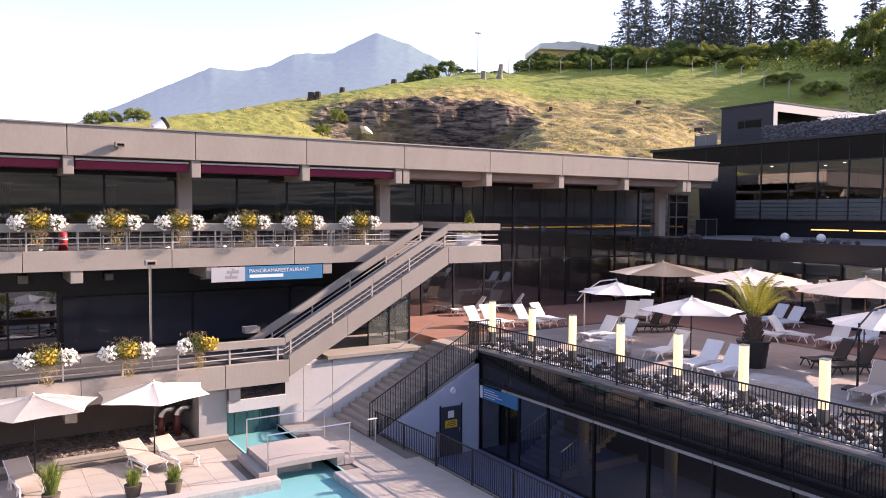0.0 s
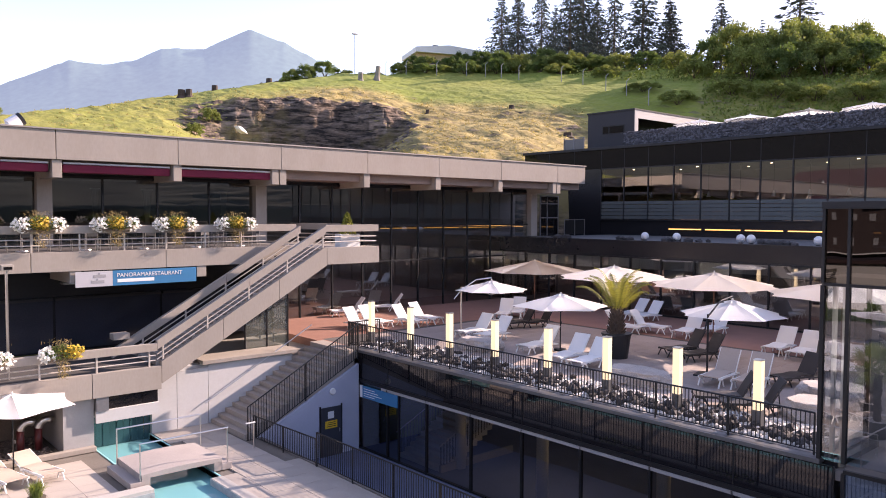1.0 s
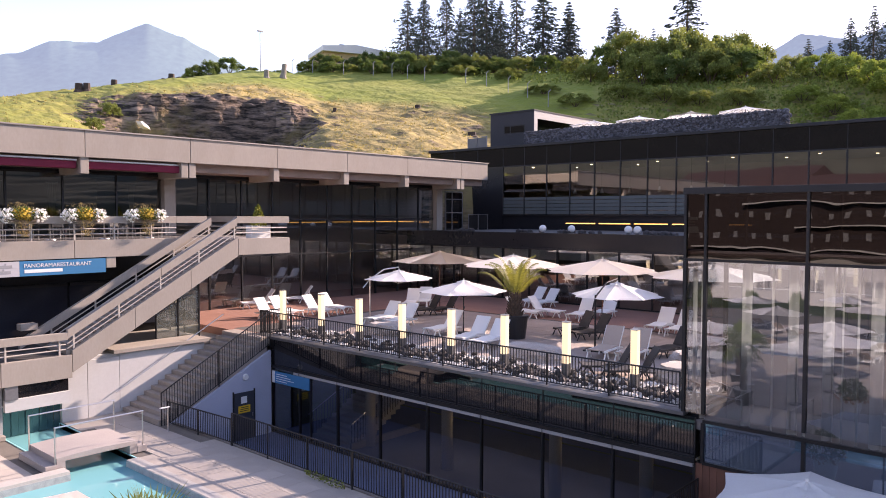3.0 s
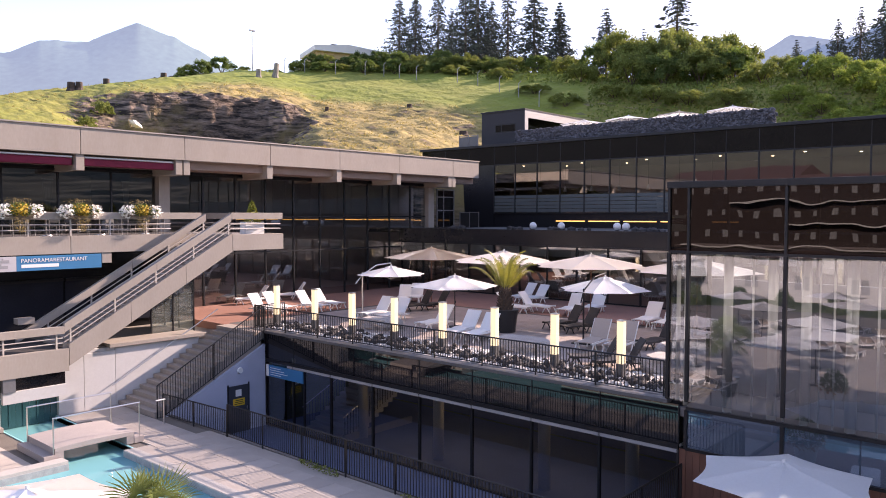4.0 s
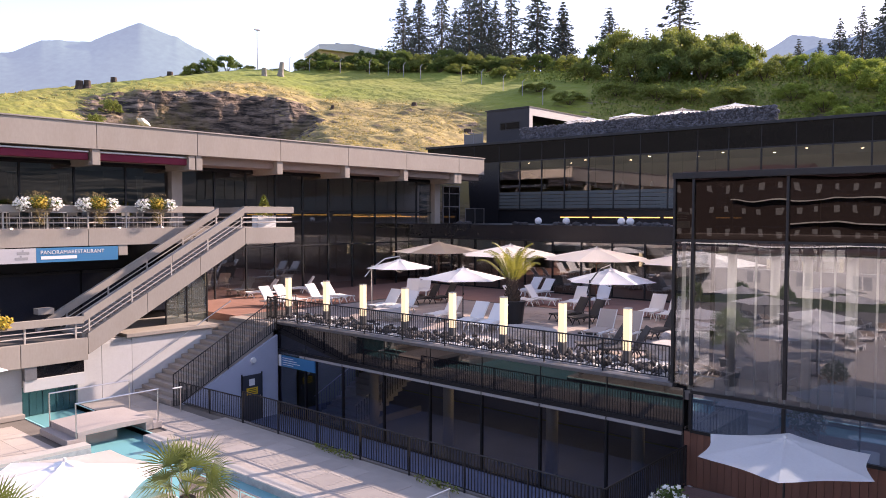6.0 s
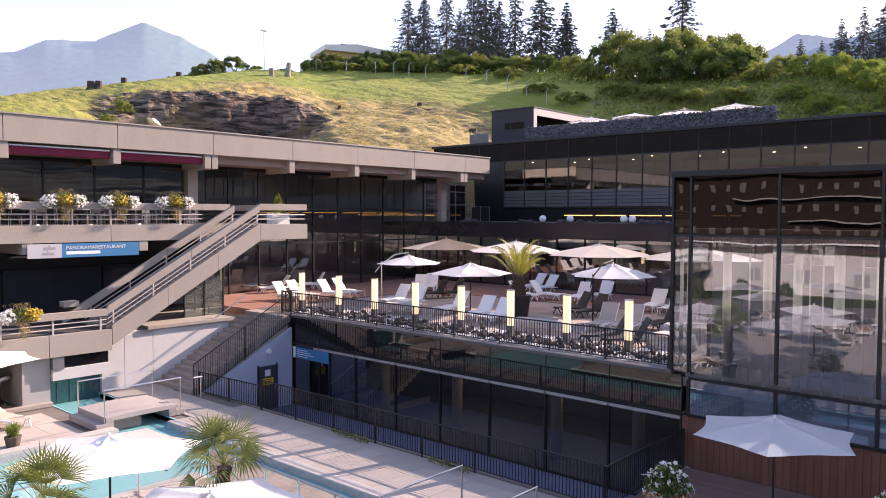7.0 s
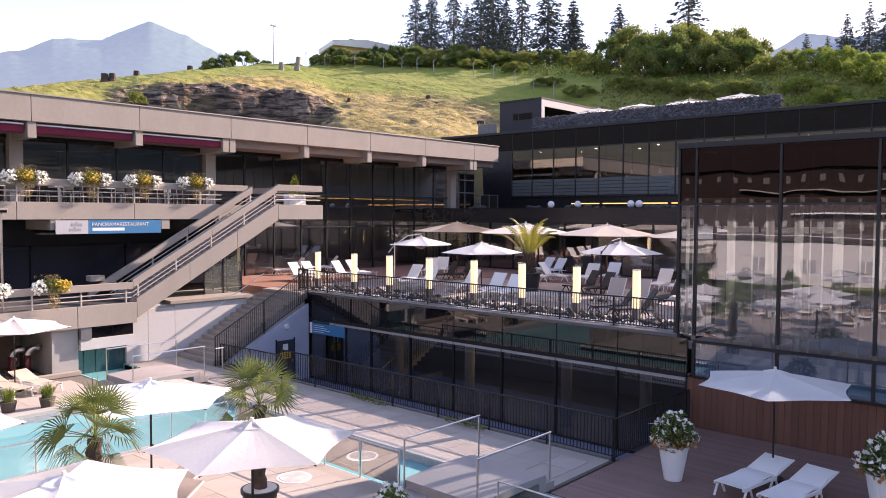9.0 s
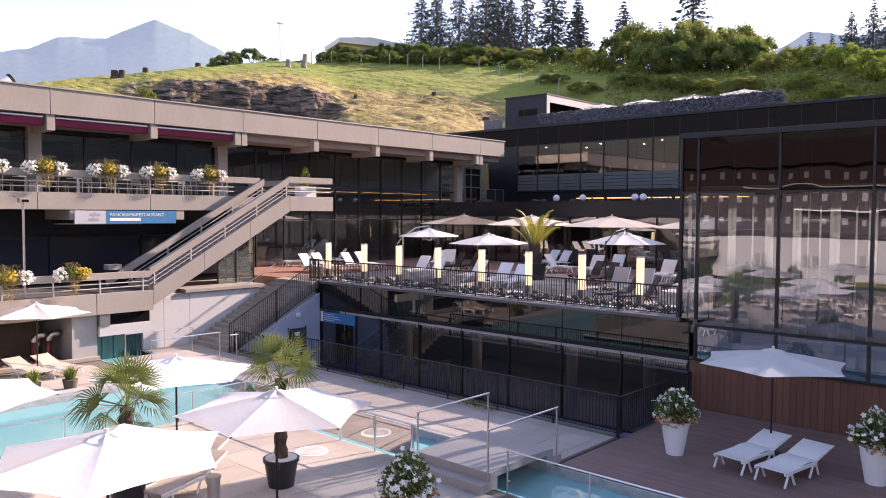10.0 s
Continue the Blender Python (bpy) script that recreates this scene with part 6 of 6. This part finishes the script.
flower_pot(13.5, 4.95, "tall white pot with white and rust coloured flowers")
flower_pot(14.7, 0.35, "tall white pot with bushy flowers by the loungers")
flower_pot(4.6, 6.35, "white pot with white flowers near the steps")


def grass_pot(x, y, h, label, tone=HERB):
    ob = thing("grass_pot", label, "potted plant", "potted grasses by the pool", at=(x, y, 0))
    part("pot", tube(bmesh.new(), (0, 0, 0), (0, 0, 0.36), 0.2, 0.27, 20), mat("brown_pot", (0.10, 0.08, 0.06), 0.8) if "brown_pot" not in bpy.data.materials else bpy.data.materials["brown_pot"], ob)
    vs, fs = [], []
    for k in range(230):
        a, lean, ln = rng.uniform(0, 6.28), rng.uniform(0.05, 0.75), h * rng.uniform(0.6, 1.1)
        d, s = Vector((math.cos(a), math.sin(a), 0)), Vector((-math.sin(a), math.cos(a), 0)) * 0.011
        p0 = d * rng.uniform(0, 0.16) + Vector((0, 0, 0.33))
        p1 = p0 + d * lean * ln * 0.4 + Vector((0, 0, ln * 0.6))
        p2 = p1 + d * lean * ln * 0.5 + Vector((0, 0, ln * (0.35 - lean * 0.5)))
        b0 = len(vs)
        vs += [tuple(v) for v in (p0 - s, p0 + s, p1 + s, p1 - s, p2)]
        fs += [(b0, b0 + 1, b0 + 2, b0 + 3), (b0 + 3, b0 + 2, b0 + 4)]
    me = bpy.data.meshes.new("grass_clump")
    me.from_pydata(vs, [], fs)
    me.materials.append(tone)
    leafy("grass_clump", me, ob)


grass_pot(4.15, 24.85, 0.6, "brown pot with bright arching grass")
grass_pot(5.3, 24.5, 0.6, "small brown pot with bright arching grass")
grass_pot(1.9, 25.3, 1.2, "brown pot with tall feathery grass")
ash = thing("ashtray_stand", "round steel ashtray stand beside the loungers", "ashtray", at=(3.1, 11.0, 0))
part("body", tube(bmesh.new(), (0, 0, 0), (0, 0, 0.55), 0.13, 0.15, 18), STEEL, ash)
part("rim", tube(bmesh.new(), (0, 0, 0.55), (0, 0, 0.6), 0.17, 0.17, 18), STEEL, ash)
mh = thing("manhole_cover", "round pale cover with a grid pattern set in paving", "manhole cover", at=(6.85, 12.3, 0.0))
part("ring", tube(bmesh.new(), (0, 0, 0.0), (0, 0, 0.012), 0.46, 0.45, 32), SIGNWHITE, mh)
part("lid", tube(bmesh.new(), (0, 0, 0.012), (0, 0, 0.02), 0.38, 0.37, 32), mat("lid_grid", (0.5, 0.47, 0.44), 0.7, var=0.4, scale=10), mh)
tagged(leafy("weeds", leaf_mesh("weeds", np.concatenate([blob(120, 0.16, 0.6, 0.13, (13.6, y, 0.1)) for y in (17.3, 16.4, 11.8, 12.6)]), 0.05, SHRUB, up=0.6), None), "small green weeds along the foot of the fence", "weeds", kind="stuff")

# tables and chairs behind the upper parapet
def cafe_chair(x, y, a):
    ob = thing("cafe_chair", "light metal cafe chair on the balcony", "chair", "cafe chairs on the balcony")
    for sx in (-0.2, 0.2):
        part("leg", tube(bmesh.new(), (sx, -0.2, 0), (sx, -0.18, 0.45), 0.014), STEEL, ob)
        part("leg", tube(bmesh.new(), (sx, 0.24, 0), (sx, 0.2, 0.85), 0.014), STEEL, ob)
    part("seat", bx(-0.22, -0.22, 0.43, 0.22, 0.22, 0.46, 0.01), BASEGREY, ob)
    part("backrest", bx(-0.21, 0.19, 0.58, 0.21, 0.22, 0.85, 0.01), BASEGREY, ob)
    ob.matrix_basis = pose(x, y, 7.347, 0, 0, a)
    return ob


def cafe_table(x, y):
    ob = thing("cafe_table", "small pale cafe table on a metal foot", "table", "cafe tables on the balcony")
    part("tabletop", bx(-0.4, -0.4, 0.72, 0.4, 0.4, 0.75, 0.01), SIGNWHITE, ob)
    part("stem", tube(bmesh.new(), (0, 0, 0.03), (0, 0, 0.72), 0.03), STEEL, ob)
    part("foot", tube(bmesh.new(), (0, 0, 0), (0, 0, 0.03), 0.25, 0.24, 20), STEEL, ob)
    ob.matrix_basis = pose(x, y, 7.347)
    return ob


ch, tb = cafe_chair(-1.0, 33.6, 90), cafe_table(-0.2, 33.6)
for x in (2.2, 4.6, 7.0, 9.4, 11.8, 14.2, 16.4):
    copy_thing(tb, pose(x, 33.6, 7.347))
    for dx, dy, a in ((-0.75, 0, 90), (0.75, 0, -90), (0, -0.75, 180)):
        copy_thing(ch, pose(x + dx, 33.6 + dy, 7.347, 0, 0, a + rng.uniform(-15, 15)))


# ---- trees, shrubs and small things on the hill ----
def conifer_meshes(seed, h, width, sparse=1.0):
    """A trunk and drooping tiers of needle sprays."""
    r = np.random.default_rng(seed)
    cs, ax = [], []
    z = h * 0.10
    while z < h * 0.99:
        f = (z / h)
        L = width * (1 - f) ** 0.85 * r.uniform(0.75, 1.15) + 0.12
        m = max(4, int(8 * sparse * (1 - f * 0.4)))
        a0 = r.uniform(0, 6.28)
        for k in range(m):
            a = a0 + 6.28 * k / m + r.uniform(-0.3, 0.3)
            ll = L * r.uniform(0.65, 1.1)
            n = max(6, int(ll * 24))
            t = r.uniform(0.1, 1.0, n)
            droop = -0.32 * t * ll + 0.12 * t * t * ll
            off = r.normal(0, 0.07 + 0.06 * ll, (n, 3)) * (1, 1, 0.5)
            cs.append(np.stack([np.cos(a) * t * ll, np.sin(a) * t * ll, z + droop], 1) + off)
            ax.append(np.tile((math.cos(a), math.sin(a), -0.45), (n, 1)))
        z += h * 0.032 * r.uniform(0.8, 1.3)
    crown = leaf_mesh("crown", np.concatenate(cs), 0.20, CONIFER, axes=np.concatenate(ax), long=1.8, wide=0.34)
    bm = bmesh.new()
    tube(bm, (0, 0, -0.5), (0, 0, h * 0.97), h * 0.018 + 0.05, 0.02, 8)
    trunk = mesh_of("trunk", bm, BARK)
    return trunk, crown


SPRUCES = [conifer_meshes(1, 11.0, 4.1, 0.9), conifer_meshes(2, 11.0, 4.3, 0.65), conifer_meshes(3, 11.0, 3.2, 1.6), conifer_meshes(4, 11.0, 3.4, 0.5)]


def at_sight(px, d, yaw=41.2, ex=-1.9, ey=-2.0):
    """A place d metres out along a sight line that lies px units right of the middle one."""
    a = math.radians(yaw) - math.atan(px / 1339)
    return ex + d * math.cos(a), ey + d * math.sin(a)


def spruce(kind, x, y, h, label, spread=1.0):
    ob = thing("spruce", label, "tree", "conifers on the ridge", at=(x, y, hill(x, y)))
    s = h / 11.0 * 1.18
    for name, me in zip(("trunk", "crown"), SPRUCES[kind]):
        o = new(name, me)
        o.parent, o.scale = ob, (s * spread, s * spread, s)
        o.rotation_euler = (0, 0, x * 7.1)


for px, d, h, kind, spread in ((-78, 142, 11.0, 1, 1.0), (-50, 146, 12.0, 0, 0.9), (-10, 142, 12.2, 1, 0.85), (14, 150, 10.0, 0, 0.8), (38, 138, 13.0, 1, 0.9), (60, 141, 14.0, 0, 1.0),
                              (84, 146, 12.5, 0, 0.7), (112, 146, 16.0, 3, 0.8), (158, 136, 13.6, 0, 1.2), (203, 138, 12.6, 2, 1.0), (285, 140, 12.5, 0, 1.0), (350, 150, 11.0, 1, 0.8), (408, 146, 18.0, 3, 1.2), (310, 150, 11.0, 3, 0.8),
                              (618, 150, 8.5, 1, 0.9), (690, 140, 9.5, 0, 0.9), (730, 136, 10.0, 1, 0.9), (775, 128, 11.0, 0, 1.0), (820, 130, 12.0, 1, 1.0), (655, 160, 9, 3, 0.8), (860, 126, 11.0, 0, 1.0)):
    x, y = at_sight(px, d)
    spruce(kind, x, y, h, ("tall bare-stemmed larch with thin branches" if kind == 3 else "slender dark cypress-like conifer" if kind == 2 else "dark green spruce with drooping branches"), spread)


def shrub_mesh(seed, n=2600):
    """Leaf clumps of uneven size over a rounded body, with gaps between them."""
    r = np.random.default_rng(seed)
    cs = []
    for k in range(46):
        a, rr = r.uniform(0, 6.28), math.sqrt(r.uniform(0, 1)) * 0.9
        top = 0.95 * math.sqrt(max(0.05, 1 - rr * rr))
        c = np.array([rr * math.cos(a), rr * math.sin(a), top * (1 - 0.75 * r.uniform(0, 1) ** 2)])
        p = r.normal(size=(n // 46, 3))
        p /= np.linalg.norm(p, axis=1)[:, None]
        p[:, 2] = np.abs(p[:, 2]) * 1.25 - 0.25
        cs.append(c + p * r.uniform(0.10, 0.26) * r.uniform(0.35, 1.1, (len(p), 1)))
    return np.concatenate(cs)


BRIGHTLEAF = mat("bright_leaf", (0.20, 0.27, 0.045), 0.75, var=0.25, island=0.4)
let_through(BRIGHTLEAF, (0.34, 0.42, 0.07), 0.3)
SHRUBS = [leaf_mesh("crown", shrub_mesh(k, 11000), 0.036, m_, long=1.6, wide=0.5) for k, m_ in ((11, SHRUB), (12, SHRUB), (13, LEAF), (14, BRIGHTLEAF))]
STEM = bmesh.new()
for k in range(5):
    tube(STEM, (0, 0, -0.05), (0.35 * math.cos(k * 1.3), 0.35 * math.sin(k * 1.3), 0.6), 0.025, 0.01, 6)
STEM = mesh_of("stem", STEM, BARK)


def shrub(x, y, w, h, kind, label="rounded leafy green shrub on the slope"):
    ob = thing("shrub", label, "shrub", "shrubs on the hill", at=(x, y, hill(x, y) - 0.15))
    for name, me in (("crown", SHRUBS[kind]), ("stem", STEM)):
        o = new(name, me)
        o.parent, o.scale, o.rotation_euler = ob, (w / 2, w / 2, h), (0, 0, x * 3.3)


for px, d, w, h, k in ((270, 116, 6, 5.0, 2), (310, 114, 8.5, 6.3, 0), (352, 115, 8.5, 6.2, 1), (400, 114, 9, 6.9, 0), (442, 115, 9, 6.8, 1), (486, 113, 9, 6.5, 0), (526, 115, 7.5, 5.4, 1), (375, 111, 8, 5.6, 1), (465, 110, 8, 5.4, 1), (330, 108, 7, 4.5, 1), (385, 107, 7, 4.2, 2), (450, 107, 7, 4.4, 0), (505, 108, 7, 4.2, 2),
                       (-150, 128, 4, 2.4, 2), (-115, 127, 5, 2.8, 2), (-80, 126, 5, 3.0, 2), (-45, 125, 5, 2.5, 1), (-5, 125, 5, 3.0, 2), (35, 124, 6, 2.8, 1), (75, 124, 5, 2.4, 2), (120, 123, 6, 2.6, 1), (165, 122, 6, 2.6, 2), (215, 120, 6, 3.0, 1), (240, 112, 6, 2.6, 1),
                       (-450, 122, 4, 2.2, 0), (-425, 122, 4, 2.6, 2), (-390, 124, 5, 2.4, 2), (-350, 126, 4, 1.5, 0), (-300, 127, 4, 1.4, 0), (-250, 128, 4, 1.4, 1), (-210, 128, 4, 1.8, 1),
                       (100, 116, 5, 1.6, 1), (20, 119, 5, 1.6, 1), (160, 104, 5, 1.3, 1), (215, 98, 5, 1.7, 1), (590, 112, 5, 3.0, 1), (560, 104, 6, 2.6, 1), (640, 105, 6, 3.0, 1), (690, 102, 6, 3.2, 0), (735, 98, 6, 3.0, 0), (780, 95, 7, 3.6, 0), (610, 96, 5, 2.0, 1), (665, 92, 5, 2.2, 1), (720, 88, 6, 2.4, 0), (770, 86, 6, 2.6, 1), (820, 92, 7, 4, 0), (870, 90, 7, 4, 0), (300, 100, 6, 1.8, 1), (370, 98, 6, 2.0, 1), (430, 97, 6, 1.7, 1), (500, 96, 6, 2.0, 1)):
    x, y = at_sight(px, d)
    shrub(x, y, w, h, 3 if px > 580 and d < 106 else k)
for k in range(17):
    x, y = at_sight(-250 + 21 * k + 6 * math.sin(k * 3.0), 123 + 2 * math.sin(k * 2.1))
    shrub(x, y, 4.6, 1.7 + 0.6 * math.sin(k * 1.7), 2 if k % 3 else 1, "dark hedge shrub along the meadow fence")
for az, d, w, h in ((82, 84, 4, 2.0), (80, 83, 3, 1.6), (66, 86, 2.6, 1.6), (67, 82, 2.4, 1.4)):
    shrub(d * math.cos(radians(az)), d * math.sin(radians(az)), w, h, 1, "small shrub on the edge of the meadow")

tuft = []
for a, d in np.stack([rng.uniform(38, 80, 26000), rng.uniform(70, 108, 26000)], 1):
    x, y = d * math.cos(radians(a)), d * math.sin(radians(a))
    if rng.random() < dryness(a, d, x, y) * max(0.0, 0.35 + noise.noise((x * 0.4, y * 0.4, 31.0))) and not (52 < a < 65 and 82 < d < 90):
        tuft.append((x, y, hill(x, y) + 0.06))
TUFT = mat("tuft", (0.40, 0.31, 0.10), 0.9, island=0.3)
let_through(TUFT, (0.42, 0.34, 0.10), 0.45)
tagged(new("grass_tufts", leaf_mesh("grass_tufts", tuft, 0.16, TUFT, up=0.5, long=1.6, wide=0.3)), "uneven tufts of dry grass on the meadow", "grass", kind="stuff")
m = 34000
herb = []
for a, d in np.stack([np.minimum(rng.uniform(-4, 48, m), rng.uniform(10, 60, m)), rng.uniform(70, 124, m)], 1):
    x, y = d * math.cos(radians(a)), d * math.sin(radians(a))
    if a < 30 or d > 104 + (a - 30) * 1.15:
        herb.append((x, y, hill(x, y) + rng.uniform(0.1, 0.7)))
tagged(new("herbs", leaf_mesh("herbs", herb, 0.27, HERB, up=0.6, long=1.4, wide=0.45)), "dense green herbs on the steep slope", "herbs", kind="stuff")


GREYWOOD = mat("grey_wood", (0.27, 0.24, 0.20), 0.95, var=0.3, scale=5, bump=0.5)


def stump(x, y, r, h, lean=0, wood=STUMP):
    ob = thing("tree_stump", "dark weathered tree stump in the meadow" if wood is STUMP else "bleached grey tree stump in the meadow", "stump", "stumps in the meadow", at=(x, y, hill(x, y) - 0.1))
    part("bole", tube(bmesh.new(), (0, 0, 0), (lean, 0, h), r * 1.15, r, 10), wood, ob)
    part("root_flare", tube(bmesh.new(), (0, 0, -0.05), (0, 0, h * 0.3), r * 1.6, r * 1.1, 9), wood, ob)


for px, d, r, h in ((-655, 96, 0.40, 1.0), (-641, 96, 0.36, 0.95), (-593, 104, 0.36, 1.0), (-492, 112, 0.40, 1.0), (-325, 112, 0.35, 1.3), (-296, 113, 0.35, 2.1), (-205, 92, 0.22, 0.5), (-60, 95, 0.32, 0.45), (35, 86, 0.45, 0.5)):
    x, y = at_sight(px, d)
    stump(x, y, r, h, 0.3 if px == -296 else 0.0, GREYWOOD if px in (-296, -325) else STUMP)
wr = thing("white_rock", "pale slab of rock lying on the outcrop", "rock", at=(37.3, 75.8, 17.65))
bm = bmesh.new()
bmesh.ops.create_icosphere(bm, subdivisions=1, radius=1.0)
for v in bm.verts:
    k = 1 + 0.45 * noise.noise(v.co * 1.9 + Vector((3.0, 1.0, 5.0)))
    v.co = Vector((v.co.x * 0.7 * k, v.co.y * 0.6 * k, v.co.z * 0.42 * k + 0.3 - 0.3 * v.co.x))
part("slab", bm, PEBBLE, wr)


def post_fence(spots):
    for px, d in spots:
        x, y = at_sight(px, d)
        ob = thing("fence_post", "slim bent concrete fence post in the meadow", "fence post", "posts of the meadow fence", at=(x, y, hill(x, y) - 0.1))
        part("stem", tube(bmesh.new(), (0, 0, 0), (0, 0, 2.0), 0.06, 0.05, 6), GREY, ob)
        part("tip", tube(bmesh.new(), (0, 0, 2.0), (0.25, -0.2, 2.35), 0.05, 0.04, 6), GREY, ob)


post_fence([(-280, 121), (-244, 121), (-190, 120), (-138, 119), (-105, 118), (-78, 117), (-48, 116), (24, 113), (60, 111), (98, 106), (132, 102), (168, 98)])
lm = thing("street_lamp", "tall thin lamp post on the ridge", "street lamp", at=(*at_sight(-336, 132), 25))
part("mast", tube(bmesh.new(), (0, 0, 0), (0, 0, 14.2), 0.1, 0.06, 8), GREY, lm)
part("head", bx(-0.5, -0.15, 14.1, 0.5, 0.15, 14.3), GREY, lm)


def ridge_house():
    x, y = at_sight(-165, 150)
    a = math.degrees(math.atan2(y, x))
    ob = thing("ridge_house", "low flat-roofed house with warm yellow walls", "house")
    ob.matrix_basis = pose(x, y, 32.7, 0, 0, a - 90 + 20)
    part("wall", bx(-8, -4, 0, 9, 4, 6.3), WARMWALL, ob)
    r = part("roof", prism(bmesh.new(), [(-8.6, 6.1), (9.6, 6.1), (9.6, 6.6), (-2, 7.7), (-8.6, 7.0)], "y", -4.8, 4.6), mat("pale_roof", (0.72, 0.70, 0.68), 0.6, var=0.05), ob, "pale low-pitched roof")
    part("chimney", bx(-4, -1, 7.3, -3, 0, 8.4), DARKMETAL, r)
    for k in range(4):
        part("window", bx(-6.5 + 3.6 * k, -4.05, 4.2, -4.6 + 3.6 * k, -4.0, 5.5), BLACKGLASS, ob)


ridge_house()

# town houses across the valley, behind the viewer
def town_house(x, y, w, d, floors, yaw, wall, label):
    ob = thing("town_house", label, "house", "houses across the street")
    ob.matrix_basis = pose(x, y, -1.9, 0, 0, yaw)
    h = floors * 3.0
    part("wall", bx(-w / 2, -d / 2, 0, w / 2, d / 2, h), wall, ob)
    part("roof", prism(bmesh.new(), [(-d / 2 - 0.8, h), (d / 2 + 0.8, h), (0, h + d * 0.32)], "x", -w / 2 - 0.8, w / 2 + 0.8), REDROOF, ob)
    n = int(w / 2.2)
    first = None
    for f in range(floors):
        for k in range(n):
            for s in (-1, 1):
                loc = (-w / 2 + (k + 0.5) * w / n, s * d / 2, f * 3.0 + 1.0)
                if first is None:
                    first = part("window", bx(-0.3, -0.03, 0.2, 0.3, 0.03, 1.1), BLACKGLASS if wall is not GREYWALL else GREY, ob)
                    first.location = loc
                else:
                    clone(first, ob, loc)
        part("balcony", bx(-w / 2 + 1, -d / 2 - 1.2, f * 3.0 + 0.0, -w / 2 + (0.35 + 0.15 * (f % 3)) * w, -d / 2, f * 3.0 + 0.16), SIGNWHITE, ob)
        part("balcony", bx(w / 2 - (0.3 - 0.06 * (f % 2)) * w, -d / 2 - 1.2, f * 3.0 + 0.0, w / 2 - 1, -d / 2, f * 3.0 + 0.16), SIGNWHITE, ob)


town_house(-70, 36, 46, 13, 5, 90, GREYWALL, "large dark brown hotel with white balconies and a red roof")
town_house(-66, -14, 30, 12, 4, 90, PINKWALL, "pink house with balconies and a red roof")
town_house(-56, -52, 30, 12, 5, 60, SIGNWHITE, "white house with balconies and a red roof")
town_house(-30, 84, 24, 12, 4, 20, PINKWALL, "pink guest house with balconies and a red roof")
town_house(-95, 70, 40, 14, 6, 110, PINKWALL, "tall pink hotel on the slope with a red roof")
town_house(-115, 10, 40, 14, 7, 90, GREYWALL, "tall dark brown hotel on the slope with a red roof")

# low white bath house with clipped bushes on the far side of the pools
bath = thing("bath_house", "low white bath house with a flat red-edged roof", "house", at=(-38, 22, -0.05))
part("wall", bx(-4, -26, 0, 0, 26, 4.4), PLASTER, bath)
part("roof", bx(-4.4, -26.4, 4.4, 0.5, 26.4, 4.75, 0.02), REDROOF, bath)
for k in range(10):
    wd = part("window", bx(-0.01, -23 + 5 * k, 1.2, 0.03, -21.6 + 5 * k, 2.5), GREY, bath)
    part("frame", bx(0.03, -22.36 + 5 * k, 1.2, 0.05, -22.24 + 5 * k, 2.5), SIGNWHITE, wd)
for k in range(9):
    ob = thing("clipped_bush", "dark clipped cone-shaped bush by the bath house", "bush", "clipped bushes", at=(-28.5, 2 + 4.1 * k, -0.05))
    for name, me in (("crown", SHRUBS[2]), ("stem", STEM)):
        o = new(name, me)
        o.parent, o.scale, o.rotation_euler = ob, (0.8, 0.8, 1.9), (0, 0, k * 1.3)

# ---- pieces of the paving, nearest first ----
T = 0.92
cells = []
for i in range(-22, 15):
    for j in range(-16, 34):
        x0, y0 = i * T + 0.3, j * T - 1.0
        if x0 + T < 13.7 and y0 + T < 29.2 and dry(x0, y0, x0 + T, y0 + T) and not (x0 + T > 10.4 and y0 < 6.9):
            cells.append((x0, y0))
near = [c for c in cells if 1.0 < c[0] < 13.0 and 6.0 < c[1] < 29.0][:300]
tile = bx(0.005, 0.005, -0.04, T - 0.005, T - 0.005, 0.0)
repeat("paving_slab", tile, PAVER, pavement, [(x, y, rng.uniform(-0.003, 0.003)) for x, y in near])
rest_bm = bmesh.new()
for c in cells:
    if c not in near:
        box(rest_bm, c[0] + 0.005, c[1] + 0.005, -0.04, c[0] + T - 0.005, c[1] + T - 0.005, rng.uniform(-0.003, 0.003))
fill = bmesh.new()
box(fill, 7.45, 9.4, -0.04, 8.1, 17.2, -0.004)
box(fill, 10.8, 9.4, -0.04, 13.78, 23.6, -0.012)
box(fill, 10.46, 6.95, -0.04, 13.76, 9.39, -0.012)
tagged(part("paving_slabs", rest_bm, PAVER, pavement), kind="stuff")
part("paving_strip", fill, PAVER, pavement)
terr_tiles = [(21.3 + 0.8 * i, 7.6 + 0.8 * j, 2.945) for i in range(13) for j in range(28)]
repeat("terrace_tile", bx(0.004, 0.004, -0.03, 0.796, 0.796, 0.006), TERRACE, terrace, terr_tiles[:300])
bm = bmesh.new()
for x, y, z in terr_tiles[300:]:
    box(bm, x + 0.004, y + 0.004, z - 0.03, x + 0.796, y + 0.796, z + 0.006)
tagged(part("terrace_tiles", bm, TERRACE, terrace), kind="stuff")
